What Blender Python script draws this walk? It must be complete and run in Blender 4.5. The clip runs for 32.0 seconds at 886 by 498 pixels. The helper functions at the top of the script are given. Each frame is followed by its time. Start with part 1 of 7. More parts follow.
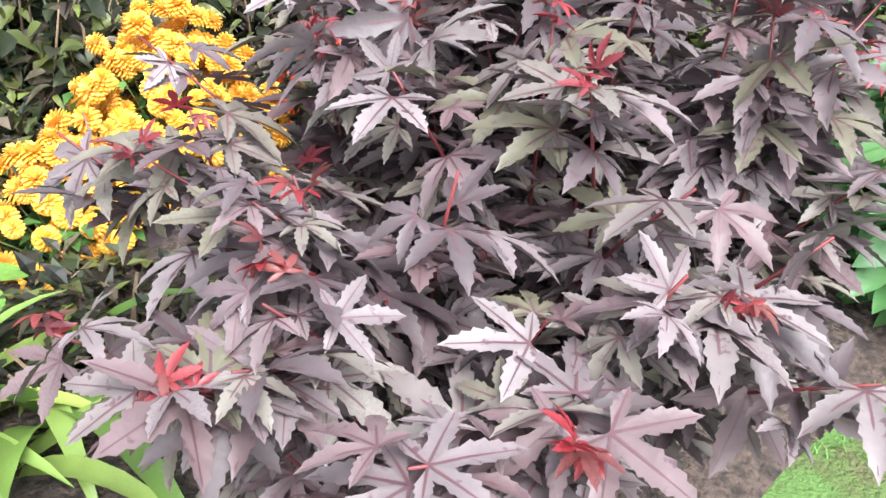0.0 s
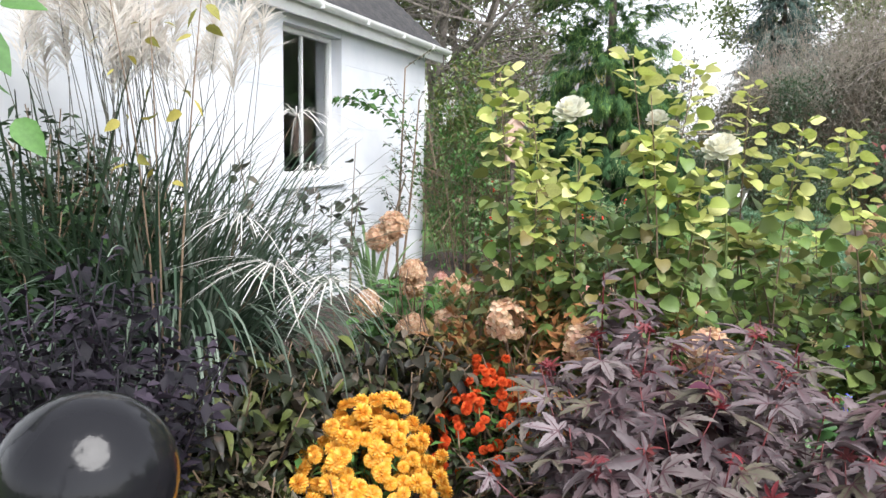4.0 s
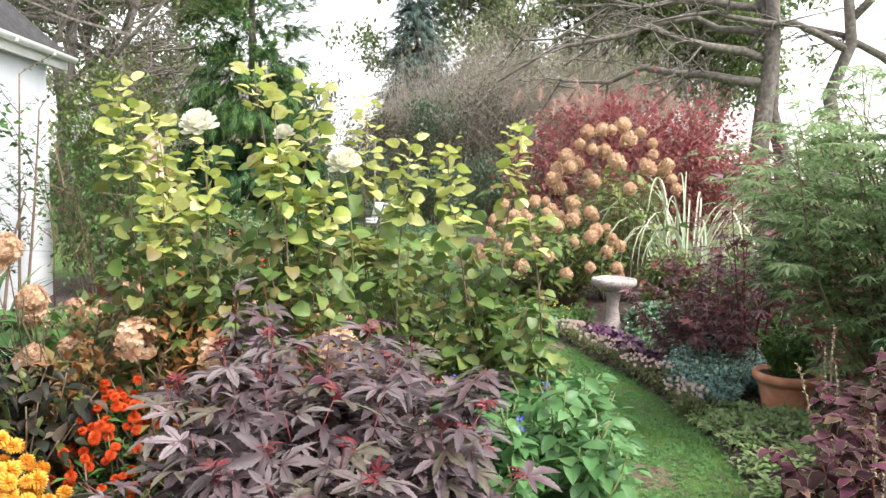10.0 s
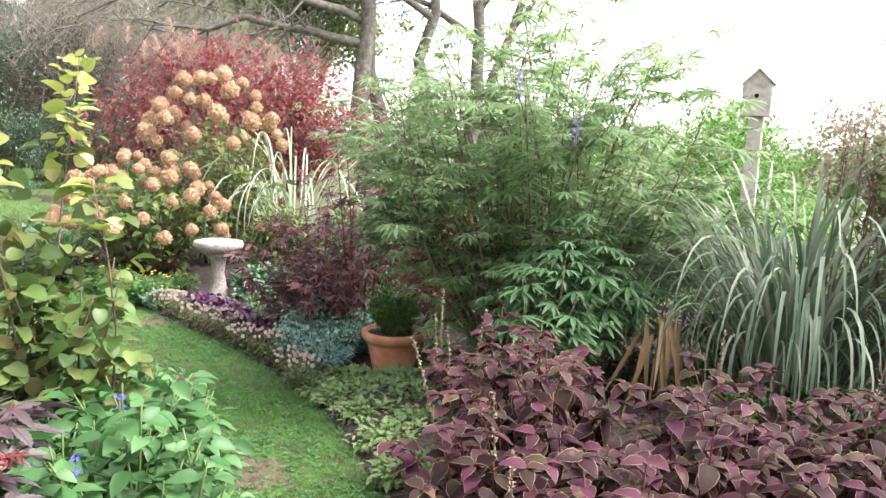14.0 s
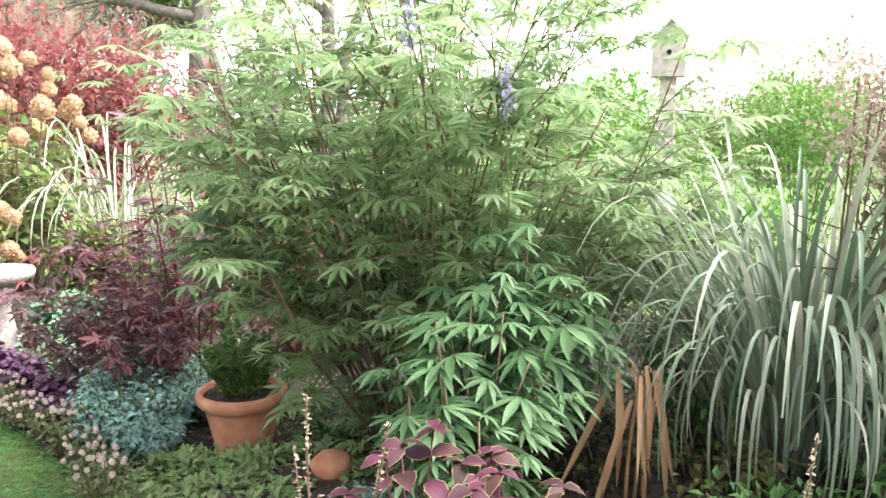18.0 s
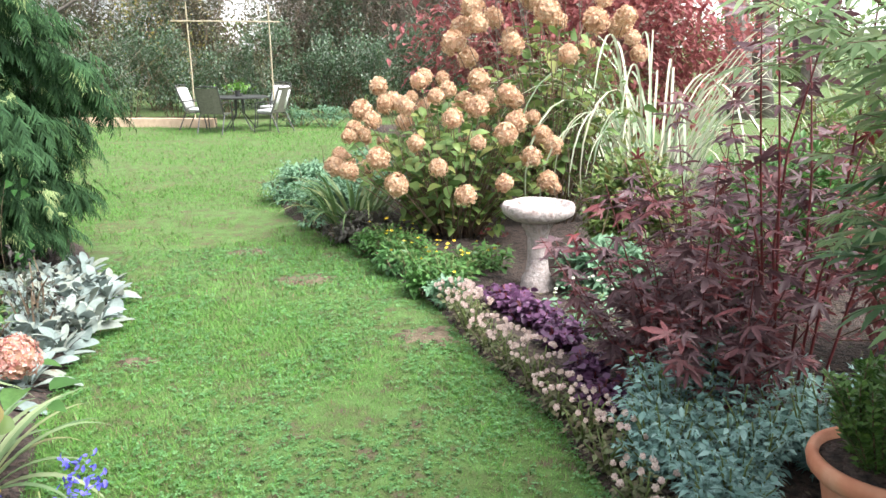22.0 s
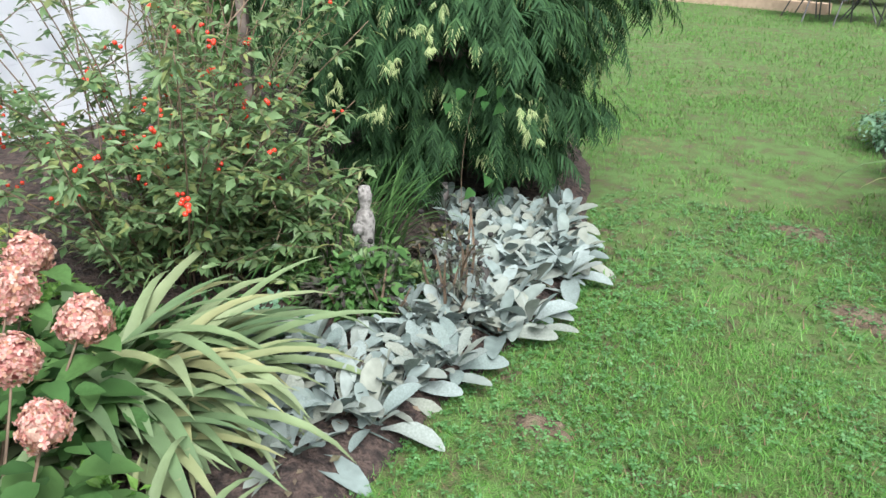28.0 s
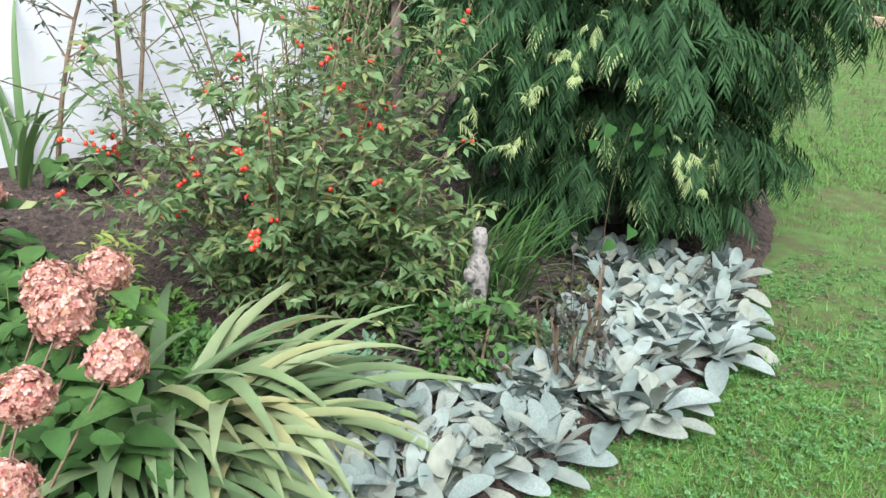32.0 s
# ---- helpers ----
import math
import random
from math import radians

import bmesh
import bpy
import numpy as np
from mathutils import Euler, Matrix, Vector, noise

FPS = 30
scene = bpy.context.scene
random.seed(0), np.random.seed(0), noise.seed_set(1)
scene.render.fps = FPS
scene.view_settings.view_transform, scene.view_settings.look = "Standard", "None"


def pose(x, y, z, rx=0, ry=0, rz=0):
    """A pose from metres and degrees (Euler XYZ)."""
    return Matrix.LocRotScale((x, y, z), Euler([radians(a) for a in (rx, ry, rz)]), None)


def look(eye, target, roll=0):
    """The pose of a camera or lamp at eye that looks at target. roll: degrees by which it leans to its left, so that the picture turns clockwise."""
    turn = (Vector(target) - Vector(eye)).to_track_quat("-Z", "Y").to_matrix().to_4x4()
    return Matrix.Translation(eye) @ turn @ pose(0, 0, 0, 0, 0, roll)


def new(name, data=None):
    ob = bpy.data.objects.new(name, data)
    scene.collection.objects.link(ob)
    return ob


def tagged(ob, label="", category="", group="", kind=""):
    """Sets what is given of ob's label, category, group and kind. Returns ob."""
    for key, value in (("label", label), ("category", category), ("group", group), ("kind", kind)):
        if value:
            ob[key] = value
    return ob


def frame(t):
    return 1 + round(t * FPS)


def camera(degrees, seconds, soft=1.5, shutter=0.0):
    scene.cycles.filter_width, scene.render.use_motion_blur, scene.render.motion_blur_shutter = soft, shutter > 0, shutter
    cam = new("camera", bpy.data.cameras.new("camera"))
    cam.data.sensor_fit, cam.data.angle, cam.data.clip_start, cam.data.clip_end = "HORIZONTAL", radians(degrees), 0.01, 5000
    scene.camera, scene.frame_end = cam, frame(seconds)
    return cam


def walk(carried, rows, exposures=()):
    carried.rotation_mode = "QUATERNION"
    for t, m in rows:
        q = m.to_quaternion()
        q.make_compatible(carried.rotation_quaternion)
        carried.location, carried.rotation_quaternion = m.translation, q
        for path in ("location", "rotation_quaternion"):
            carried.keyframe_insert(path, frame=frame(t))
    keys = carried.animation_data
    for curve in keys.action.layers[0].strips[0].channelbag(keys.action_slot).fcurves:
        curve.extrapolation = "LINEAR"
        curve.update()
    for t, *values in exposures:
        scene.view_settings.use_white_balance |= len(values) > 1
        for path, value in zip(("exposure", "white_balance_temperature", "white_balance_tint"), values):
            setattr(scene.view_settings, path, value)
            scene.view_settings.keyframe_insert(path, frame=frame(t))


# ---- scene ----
cam = camera(59.8, 32.0)
PATH = [
    (0, (0.738, 0.37, 1.261), (-0.046, 1.924, 0.276), -0.9),
    (0.5, (0.709, 0.28, 1.37), (0.141, 1.948, 0.424), 2.6),
    (1, (0.665, 0.177, 1.44), (0.155, 1.933, 0.63), 3.4),
    (1.5, (0.61, 0.084, 1.521), (0.146, 1.915, 0.864), 3.7),
    (2, (0.597, -0.021, 1.591), (0.018, 1.824, 1.079), 2.5),
    (2.5, (0.609, -0.182, 1.646), (-0.073, 1.655, 1.246), 1.5),
    (3, (0.59, -0.323, 1.711), (-0.165, 1.495, 1.359), 1.1),
    (3.5, (0.527, -0.442, 1.744), (-0.272, 1.367, 1.445), 0.8),
    (5.5, (0.441, -0.573, 1.74), (-0.265, 1.287, 1.535), 1.0),
    (6, (0.453, -0.583, 1.744), (-0.245, 1.282, 1.554), 0.6),
    (6.5, (0.476, -0.596, 1.742), (-0.202, 1.278, 1.572), 0.6),
    (7, (0.501, -0.595, 1.742), (-0.075, 1.313, 1.581), 0.8),
    (7.5, (0.521, -0.58, 1.732), (0.069, 1.361, 1.569), 1.2),
    (8, (0.541, -0.572, 1.731), (0.189, 1.389, 1.558), 1.4),
    (8.5, (0.556, -0.566, 1.728), (0.297, 1.408, 1.539), 1.6),
    (9, (0.576, -0.574, 1.727), (0.421, 1.41, 1.531), 1.8),
    (9.5, (0.592, -0.571, 1.725), (0.542, 1.419, 1.528), 1.4),
    (10, (0.612, -0.571, 1.726), (0.663, 1.418, 1.526), 1.0),
    (10.5, (0.637, -0.555, 1.728), (0.782, 1.429, 1.523), 0.9),
    (11, (0.664, -0.526, 1.729), (0.9, 1.448, 1.514), 0.9),
    (11.5, (0.722, -0.476, 1.73), (1.058, 1.483, 1.508), 0.4),
    (12, (0.779, -0.403, 1.735), (1.235, 1.53, 1.502), 0.3),
    (12.5, (0.855, -0.329, 1.733), (1.425, 1.573, 1.49), 0.9),
    (13, (0.878, -0.271, 1.727), (1.54, 1.599, 1.469), 1.5),
    (13.5, (0.851, -0.168, 1.722), (1.634, 1.652, 1.45), 2.4),
    (14, (0.809, -0.029, 1.716), (1.803, 1.683, 1.433), 2.6),
    (14.5, (0.778, 0.068, 1.711), (1.96, 1.654, 1.416), 2.4),
    (15, (0.836, 0.173, 1.707), (2.131, 1.668, 1.411), 2.0),
    (15.5, (0.945, 0.301, 1.718), (2.333, 1.713, 1.434), 1.7),
    (17.5, (1.457, 1.1, 1.68), (2.896, 2.45, 1.351), -0.1),
    (18, (1.602, 1.3, 1.703), (2.88, 2.803, 1.376), 0.2),
    (18.5, (1.63, 1.51, 1.676), (2.829, 3.084, 1.381), 0.5),
    (19, (1.647, 1.705, 1.674), (2.728, 3.359, 1.363), -0.5),
    (19.5, (1.707, 1.931, 1.646), (2.536, 3.716, 1.29), -1.6),
    (20, (1.775, 2.122, 1.645), (2.346, 4.002, 1.274), -1.2),
    (20.5, (1.751, 2.326, 1.624), (2.19, 4.24, 1.243), -0.6),
    (21, (1.696, 2.54, 1.625), (2.049, 4.465, 1.211), -0.3),
    (21.5, (1.678, 2.687, 1.597), (1.955, 4.614, 1.141), -0.7),
    (22, (1.729, 2.868, 1.593), (1.874, 4.799, 1.092), -0.5),
    (22.5, (1.818, 3.063, 1.582), (1.746, 4.989, 1.048), -0.1),
    (23, (1.818, 3.26, 1.581), (1.628, 5.173, 1.031), -0.0),
    (23.5, (1.798, 3.467, 1.57), (1.665, 5.384, 1.014), 0.5),
    (24, (1.78, 3.611, 1.558), (1.577, 5.518, 0.99), -0.2),
    (24.5, (1.807, 3.792, 1.574), (1.304, 5.65, 1.033), -1.0),
    (25, (1.811, 3.935, 1.559), (1.081, 5.73, 1.064), -1.4),
    (25.5, (1.736, 4.133, 1.552), (0.914, 5.886, 1.049), -1.0),
    (26, (1.669, 4.299, 1.546), (0.823, 6.024, 0.99), -0.7),
    (26.5, (1.634, 4.537, 1.53), (0.729, 6.2, 0.885), -1.2),
    (28.5, (1.368, 5.1, 1.541), (0.165, 6.487, 0.749), 0.5),
    (29, (1.344, 5.218, 1.542), (0.053, 6.544, 0.782), 0.6),
    (29.5, (1.363, 5.313, 1.549), (-0.068, 6.505, 0.821), 0.4),
    (30, (1.367, 5.346, 1.55), (-0.16, 6.419, 0.83), 0.3),
    (30.5, (1.367, 5.34, 1.56), (-0.16, 6.412, 0.84), 0.7),
    (31, (1.383, 5.354, 1.555), (-0.106, 6.481, 0.839), 1.3),
    (31.5, (1.394, 5.397, 1.54), (-0.093, 6.524, 0.818), 0.9),
    (32, (1.331, 5.483, 1.508), (-0.152, 6.596, 0.757), 0.6),
]
walk(cam, [(t, look(eye, target, roll)) for t, eye, target, roll in PATH], [(0, 2.5, 6100, 7), (1, 2.66, 6100, 9), (2, 2.4, 6200, 10), (3, 1.82, 6300, 11), (6, 1.4, 6300, 12), (9, 1.7, 6600, 11), (11, 1.92, 6600, 11), (12, 2.03, 6600, 11), (13, 2.1, 6500, 11), (15, 2.25, 6500, 10), (18, 2.66, 6600, 10), (20, 2.64, 6600, 9), (22, 2.2, 6400, 10), (24, 1.98, 6400, 10), (26, 1.81, 6200, 10), (29, 1.62, 6200, 10), (32, 1.68, 6200, 9)])

# ---- world, sun and exposure ----
world = bpy.data.worlds.new("overcast")
scene.world = world
world.use_nodes = True
wn = world.node_tree
sky = wn.nodes.new("ShaderNodeTexSky")
sky.sky_type, sky.sun_disc = "NISHITA", False
sky.sun_elevation, sky.sun_rotation = radians(54), radians(122)
sky.air_density, sky.dust_density, sky.ozone_density = 1.0, 1.0, 1.0
pale = wn.nodes.new("ShaderNodeHueSaturation")
pale.inputs["Saturation"].default_value = 0.16
wn.links.new(sky.outputs["Color"], pale.inputs["Color"])
wn.links.new(pale.outputs["Color"], wn.nodes["Background"].inputs["Color"])
wn.nodes["Background"].inputs["Strength"].default_value = 0.132
sun_data = bpy.data.lights.new("sun", "SUN")
sun_data.energy, sun_data.angle, sun_data.color = 2.15, radians(40), (1.0, 0.97, 0.92)
sun = new("sun", sun_data)
sun.matrix_world = look((0, 0, 20), (-0.47, 0.30, 20 - 0.78))

# ---- materials ----


def node_mat(name):
    m = bpy.data.materials.new(name)
    m.use_nodes = True
    return m, m.node_tree.nodes, m.node_tree.links, m.node_tree.nodes["Principled BSDF"]


def ramp(nodes, stops):
    r = nodes.new("ShaderNodeValToRGB")
    e = r.color_ramp.elements
    while len(e) < len(stops):
        e.new(0.5)
    for i, c in enumerate(stops):
        e[i].position = i / max(1, len(stops) - 1)
        e[i].color = (*c, 1)
    return r


def leaf_mat(name, cols, rough=0.5, trans=0.25, scale=9.0, spec=0.4, spots=None, spot_at=0.62, spot_scale=30.0):
    """Leaves: each piece takes its own tint; a finer mottling runs over it, with optional blotches."""
    m, nd, ln, p = node_mat(name)
    both = nd.new("ShaderNodeMath")
    both.operation = "ADD"
    ln.new(nd.new("ShaderNodeNewGeometry").outputs["Random Per Island"], both.inputs[0])
    ln.new(nd.new("ShaderNodeObjectInfo").outputs["Random"], both.inputs[1])
    wrap = nd.new("ShaderNodeMath")
    wrap.operation = "FRACT"
    ln.new(both.outputs[0], wrap.inputs[0])
    rnd = wrap.outputs[0]
    r = ramp(nd, cols)
    ln.new(rnd, r.inputs["Fac"])
    geo = nd.new("ShaderNodeTexCoord")
    nz = nd.new("ShaderNodeTexNoise")
    nz.inputs["Scale"].default_value, nz.inputs["Detail"].default_value = scale, 5
    ln.new(geo.outputs["Object"], nz.inputs["Vector"])
    br = nd.new("ShaderNodeMapRange")
    br.inputs["To Min"].default_value, br.inputs["To Max"].default_value = 0.55, 1.35
    ln.new(nz.outputs["Fac"], br.inputs["Value"])
    mul = nd.new("ShaderNodeMix")
    mul.data_type, mul.blend_type = "RGBA", "MULTIPLY"
    mul.inputs["Factor"].default_value = 1
    ln.new(r.outputs["Color"], mul.inputs["A"])
    ln.new(br.outputs["Result"], mul.inputs["B"])
    col = mul.outputs["Result"]
    if spots:
        n2 = nd.new("ShaderNodeTexNoise")
        n2.inputs["Scale"].default_value, n2.inputs["Detail"].default_value = spot_scale, 3
        ln.new(geo.outputs["Object"], n2.inputs["Vector"])
        st = nd.new("ShaderNodeMapRange")
        st.inputs["From Min"].default_value, st.inputs["From Max"].default_value = spot_at, spot_at + 0.07
        ln.new(n2.outputs["Fac"], st.inputs["Value"])
        mx = nd.new("ShaderNodeMix")
        mx.data_type = "RGBA"
        mx.inputs["B"].default_value = (*spots, 1)
        ln.new(st.outputs["Result"], mx.inputs["Factor"])
        ln.new(col, mx.inputs["A"])
        col = mx.outputs["Result"]
    ln.new(col, p.inputs["Base Color"])
    p.inputs["Roughness"].default_value, p.inputs["Specular IOR Level"].default_value = rough, spec
    bump = nd.new("ShaderNodeBump")
    bump.inputs["Strength"].default_value, bump.inputs["Distance"].default_value = 0.25, 0.004
    n3 = nd.new("ShaderNodeTexNoise")
    n3.inputs["Scale"].default_value = 90
    ln.new(geo.outputs["Object"], n3.inputs["Vector"])
    ln.new(n3.outputs["Fac"], bump.inputs["Height"])
    ln.new(bump.outputs["Normal"], p.inputs["Normal"])
    if trans:
        tr = nd.new("ShaderNodeBsdfTranslucent")
        ln.new(col, tr.inputs["Color"])
        mix = nd.new("ShaderNodeMixShader")
        mix.inputs["Fac"].default_value = trans
        ln.new(p.outputs["BSDF"], mix.inputs[1])
        ln.new(tr.outputs["BSDF"], mix.inputs[2])
        ln.new(mix.outputs["Shader"], nd["Material Output"].inputs["Surface"])
    return m


def plain_mat(name, cols, rough=0.6, scale=6.0, bump=0.3, bscale=60.0, metal=0.0, spec=0.5, dist=0.006):
    """A surface with mottling at two scales and fine relief."""
    m, nd, ln, p = node_mat(name)
    geo = nd.new("ShaderNodeTexCoord")
    nz = nd.new("ShaderNodeTexNoise")
    nz.inputs["Scale"].default_value, nz.inputs["Detail"].default_value = scale, 8
    ln.new(geo.outputs["Object"], nz.inputs["Vector"])
    r = ramp(nd, cols)
    lo = nd.new("ShaderNodeMapRange")
    lo.inputs["From Min"].default_value, lo.inputs["From Max"].default_value = 0.3, 0.7
    ln.new(nz.outputs["Fac"], lo.inputs["Value"])
    ln.new(lo.outputs["Result"], r.inputs["Fac"])
    ln.new(r.outputs["Color"], p.inputs["Base Color"])
    p.inputs["Roughness"].default_value, p.inputs["Metallic"].default_value, p.inputs["Specular IOR Level"].default_value = rough, metal, spec
    if bump:
        n2 = nd.new("ShaderNodeTexNoise")
        n2.inputs["Scale"].default_value, n2.inputs["Detail"].default_value = bscale, 6
        ln.new(geo.outputs["Object"], n2.inputs["Vector"])
        b = nd.new("ShaderNodeBump")
        b.inputs["Strength"].default_value, b.inputs["Distance"].default_value = bump, dist
        ln.new(n2.outputs["Fac"], b.inputs["Height"])
        ln.new(b.outputs["Normal"], p.inputs["Normal"])
    return m


M = {}
M["grass_ground"] = plain_mat("turf", [(0.10, 0.075, 0.045), (0.075, 0.105, 0.028), (0.08, 0.15, 0.034), (0.095, 0.175, 0.045)], 0.9, 9.0, 0.8, 120, dist=0.02)
M["blade"] = leaf_mat("grass_blade", [(0.050, 0.148, 0.021), (0.084, 0.228, 0.034), (0.126, 0.300, 0.055), (0.165, 0.300, 0.068)], 0.5, 0.3)
M["clover"] = leaf_mat("clover_leaf", [(0.055, 0.155, 0.040), (0.09, 0.225, 0.065), (0.145, 0.30, 0.11)], 0.5, 0.3)
M["straw"] = leaf_mat("straw", [(0.24, 0.17, 0.09), (0.17, 0.12, 0.07), (0.30, 0.22, 0.13)], 0.7, 0.2)
M["soil"] = plain_mat("soil", [(0.016, 0.012, 0.010), (0.045, 0.031, 0.027), (0.098, 0.067, 0.056), (0.034, 0.024, 0.020)], 0.95, 24, 1.0, 55, dist=0.05)
M["worn"] = plain_mat("worn_turf", [(0.05, 0.038, 0.025), (0.11, 0.08, 0.05), (0.16, 0.12, 0.08), (0.07, 0.11, 0.035)], 0.95, 16, 0.9, 90, dist=0.02)
M["stone"] = plain_mat("stone", [(0.05, 0.05, 0.045), (0.15, 0.145, 0.13), (0.30, 0.28, 0.26), (0.09, 0.09, 0.08)], 0.95, 26, 0.8, 70)
M["statue_stone"] = plain_mat("weathered_stone", [(0.08, 0.075, 0.068), (0.17, 0.16, 0.15), (0.28, 0.265, 0.25), (0.11, 0.105, 0.095)], 0.95, 45, 0.8, 90)
M["white_wall"] = plain_mat("whitewash", [(0.54, 0.57, 0.62), (0.63, 0.65, 0.69), (0.67, 0.68, 0.71)], 0.75, 2.0, 0.35, 45)
M["white_paint"] = plain_mat("white_paint", [(0.70, 0.70, 0.70), (0.82, 0.82, 0.81)], 0.45, 5, 0.1, 60)
M["shingle"] = plain_mat("shingle", [(0.018, 0.018, 0.02), (0.035, 0.034, 0.036), (0.055, 0.052, 0.05)], 0.9, 9, 0.6, 120)
M["bark"] = plain_mat("bark", [(0.05, 0.04, 0.035), (0.12, 0.095, 0.08), (0.20, 0.17, 0.14)], 0.9, 14, 0.8, 40)
M["stalk_dark"] = plain_mat("dark_stalk", [(0.04, 0.045, 0.035), (0.09, 0.085, 0.065)], 0.7, 20, 0.2, 60)
M["stem_green"] = plain_mat("green_stem", [(0.08, 0.13, 0.03), (0.15, 0.18, 0.06)], 0.6, 20, 0.2, 60)
M["stem_brown"] = plain_mat("brown_stem", [(0.09, 0.06, 0.04), (0.20, 0.14, 0.09)], 0.8, 25, 0.3, 80)
M["stem_red"] = plain_mat("red_stem", [(0.07, 0.010, 0.014), (0.15, 0.02, 0.022)], 0.5, 25, 0.2, 80)
M["terracotta"] = plain_mat("terracotta", [(0.50, 0.18, 0.10), (0.60, 0.26, 0.155), (0.66, 0.35, 0.235)], 0.75, 9, 0.3, 70)
M["concrete"] = plain_mat("concrete", [(0.17, 0.12, 0.11), (0.32, 0.26, 0.245), (0.43, 0.37, 0.355), (0.27, 0.235, 0.225), (0.48, 0.43, 0.415)], 0.95, 15, 0.9, 45, dist=0.012)
M["old_wood"] = plain_mat("weathered_wood", [(0.34, 0.30, 0.27), (0.50, 0.44, 0.40), (0.60, 0.53, 0.48)], 0.85, 18, 0.4, 60)
M["timber"] = plain_mat("timber", [(0.44, 0.31, 0.22), (0.60, 0.45, 0.33)], 0.7, 8, 0.3, 60)
M["bamboo"] = plain_mat("bamboo", [(0.30, 0.25, 0.17), (0.42, 0.36, 0.25)], 0.5, 12, 0.2, 60)
M["dark_metal"] = plain_mat("dark_metal", [(0.03, 0.03, 0.03), (0.06, 0.06, 0.06)], 0.4, 10, 0.1, 80, spec=0.5)
M["sling"] = plain_mat("sling_fabric", [(0.09, 0.09, 0.07), (0.14, 0.135, 0.11)], 0.85, 30, 0.3, 200)
M["cushion"] = plain_mat("cushion", [(0.62, 0.62, 0.62), (0.78, 0.78, 0.78)], 0.9, 8, 0.2, 120)
# near black: the dark inside openings as colour, and black dried flower heads
M["hole"] = plain_mat("black_and_shade", [(0.008, 0.007, 0.006), (0.015, 0.013, 0.012)], 0.9, 8, 0)
M["black_gloss"] = plain_mat("black_glaze", [(0.006, 0.006, 0.008), (0.014, 0.014, 0.016)], 0.09, 3, 0.4, 16, spec=0.25)
# foliage
M["purple_leaf"] = leaf_mat("purple_leaf", [(0.060, 0.044, 0.049), (0.094, 0.071, 0.078), (0.150, 0.120, 0.127), (0.108, 0.098, 0.066), (0.190, 0.157, 0.166), (0.112, 0.070, 0.076), (0.085, 0.063, 0.070)], 0.5, 0.15, scale=26, spec=0.4, spots=(0.078, 0.046, 0.056), spot_at=0.62, spot_scale=70)
M["leaf_vein"] = leaf_mat("red_leaf_vein", [(0.075, 0.036, 0.044), (0.098, 0.042, 0.052), (0.08, 0.048, 0.054)], 0.5, 0.1)
M["purple_dark"] = leaf_mat("dark_purple_leaf", [(0.085, 0.040, 0.050), (0.135, 0.072, 0.084), (0.19, 0.115, 0.130), (0.22, 0.055, 0.06), (0.155, 0.088, 0.100)], 0.42, 0.3, scale=14, spec=0.45)
M["red_leaf"] = leaf_mat("red_leaf", [(0.11, 0.015, 0.022), (0.22, 0.022, 0.03), (0.15, 0.045, 0.04), (0.09, 0.028, 0.035)], 0.4, 0.25, scale=14)
M["coleus_in"] = leaf_mat("coleus_inner", [(0.032, 0.010, 0.017), (0.060, 0.015, 0.030), (0.098, 0.026, 0.052), (0.060, 0.036, 0.024), (0.044, 0.013, 0.026), (0.040, 0.024, 0.018), (0.080, 0.024, 0.046)], 0.6, 0.12, scale=30, spec=0.2, spots=(0.13, 0.07, 0.045), spot_at=0.64, spot_scale=9)
M["coleus_rim"] = leaf_mat("coleus_rim", [(0.20, 0.17, 0.07), (0.29, 0.26, 0.10), (0.26, 0.15, 0.12)], 0.6, 0.2)
M["round_green"] = leaf_mat("round_green_leaf", [(0.075, 0.135, 0.034), (0.115, 0.190, 0.048), (0.155, 0.240, 0.064), (0.20, 0.16, 0.055), (0.11, 0.18, 0.070), (0.21, 0.26, 0.075), (0.085, 0.15, 0.040)], 0.42, 0.32, spots=(0.20, 0.13, 0.03), spot_at=0.72)
M["round_yellow"] = leaf_mat("yellowing_leaf", [(0.40, 0.46, 0.11), (0.56, 0.58, 0.20), (0.70, 0.68, 0.32), (0.44, 0.50, 0.13), (0.30, 0.37, 0.09)], 0.5, 0.35)
M["olive"] = leaf_mat("olive_leaf", [(0.09, 0.12, 0.035), (0.14, 0.15, 0.05), (0.18, 0.14, 0.07), (0.10, 0.16, 0.06)], 0.5, 0.3)
M["holly"] = leaf_mat("winterberry_leaf", [(0.085, 0.160, 0.062), (0.135, 0.225, 0.092), (0.19, 0.285, 0.13), (0.25, 0.29, 0.10)], 0.4, 0.35)
M["bed_green"] = leaf_mat("bed_green_leaf", [(0.05, 0.12, 0.03), (0.08, 0.19, 0.05), (0.11, 0.24, 0.06)], 0.45, 0.3)
M["salvia"] = leaf_mat("salvia_leaf", [(0.06, 0.15, 0.05), (0.09, 0.21, 0.07), (0.14, 0.28, 0.10)], 0.42, 0.3)
M["fresh_green"] = leaf_mat("fresh_green_leaf", [(0.08, 0.20, 0.03), (0.13, 0.28, 0.05), (0.20, 0.36, 0.08)], 0.45, 0.35)
# yellow and brown dying tints; the near-black stops paint shade inside the clump
M["dying"] = leaf_mat("dying_and_shaded_leaf", [(0.009, 0.012, 0.006), (0.018, 0.026, 0.010), (0.14, 0.17, 0.04), (0.024, 0.018, 0.012), (0.14, 0.11, 0.08), (0.04, 0.055, 0.017), (0.011, 0.011, 0.008), (0.022, 0.019, 0.012), (0.02, 0.024, 0.012)], 0.5, 0.2, spots=(0.05, 0.03, 0.02), spot_at=0.62)
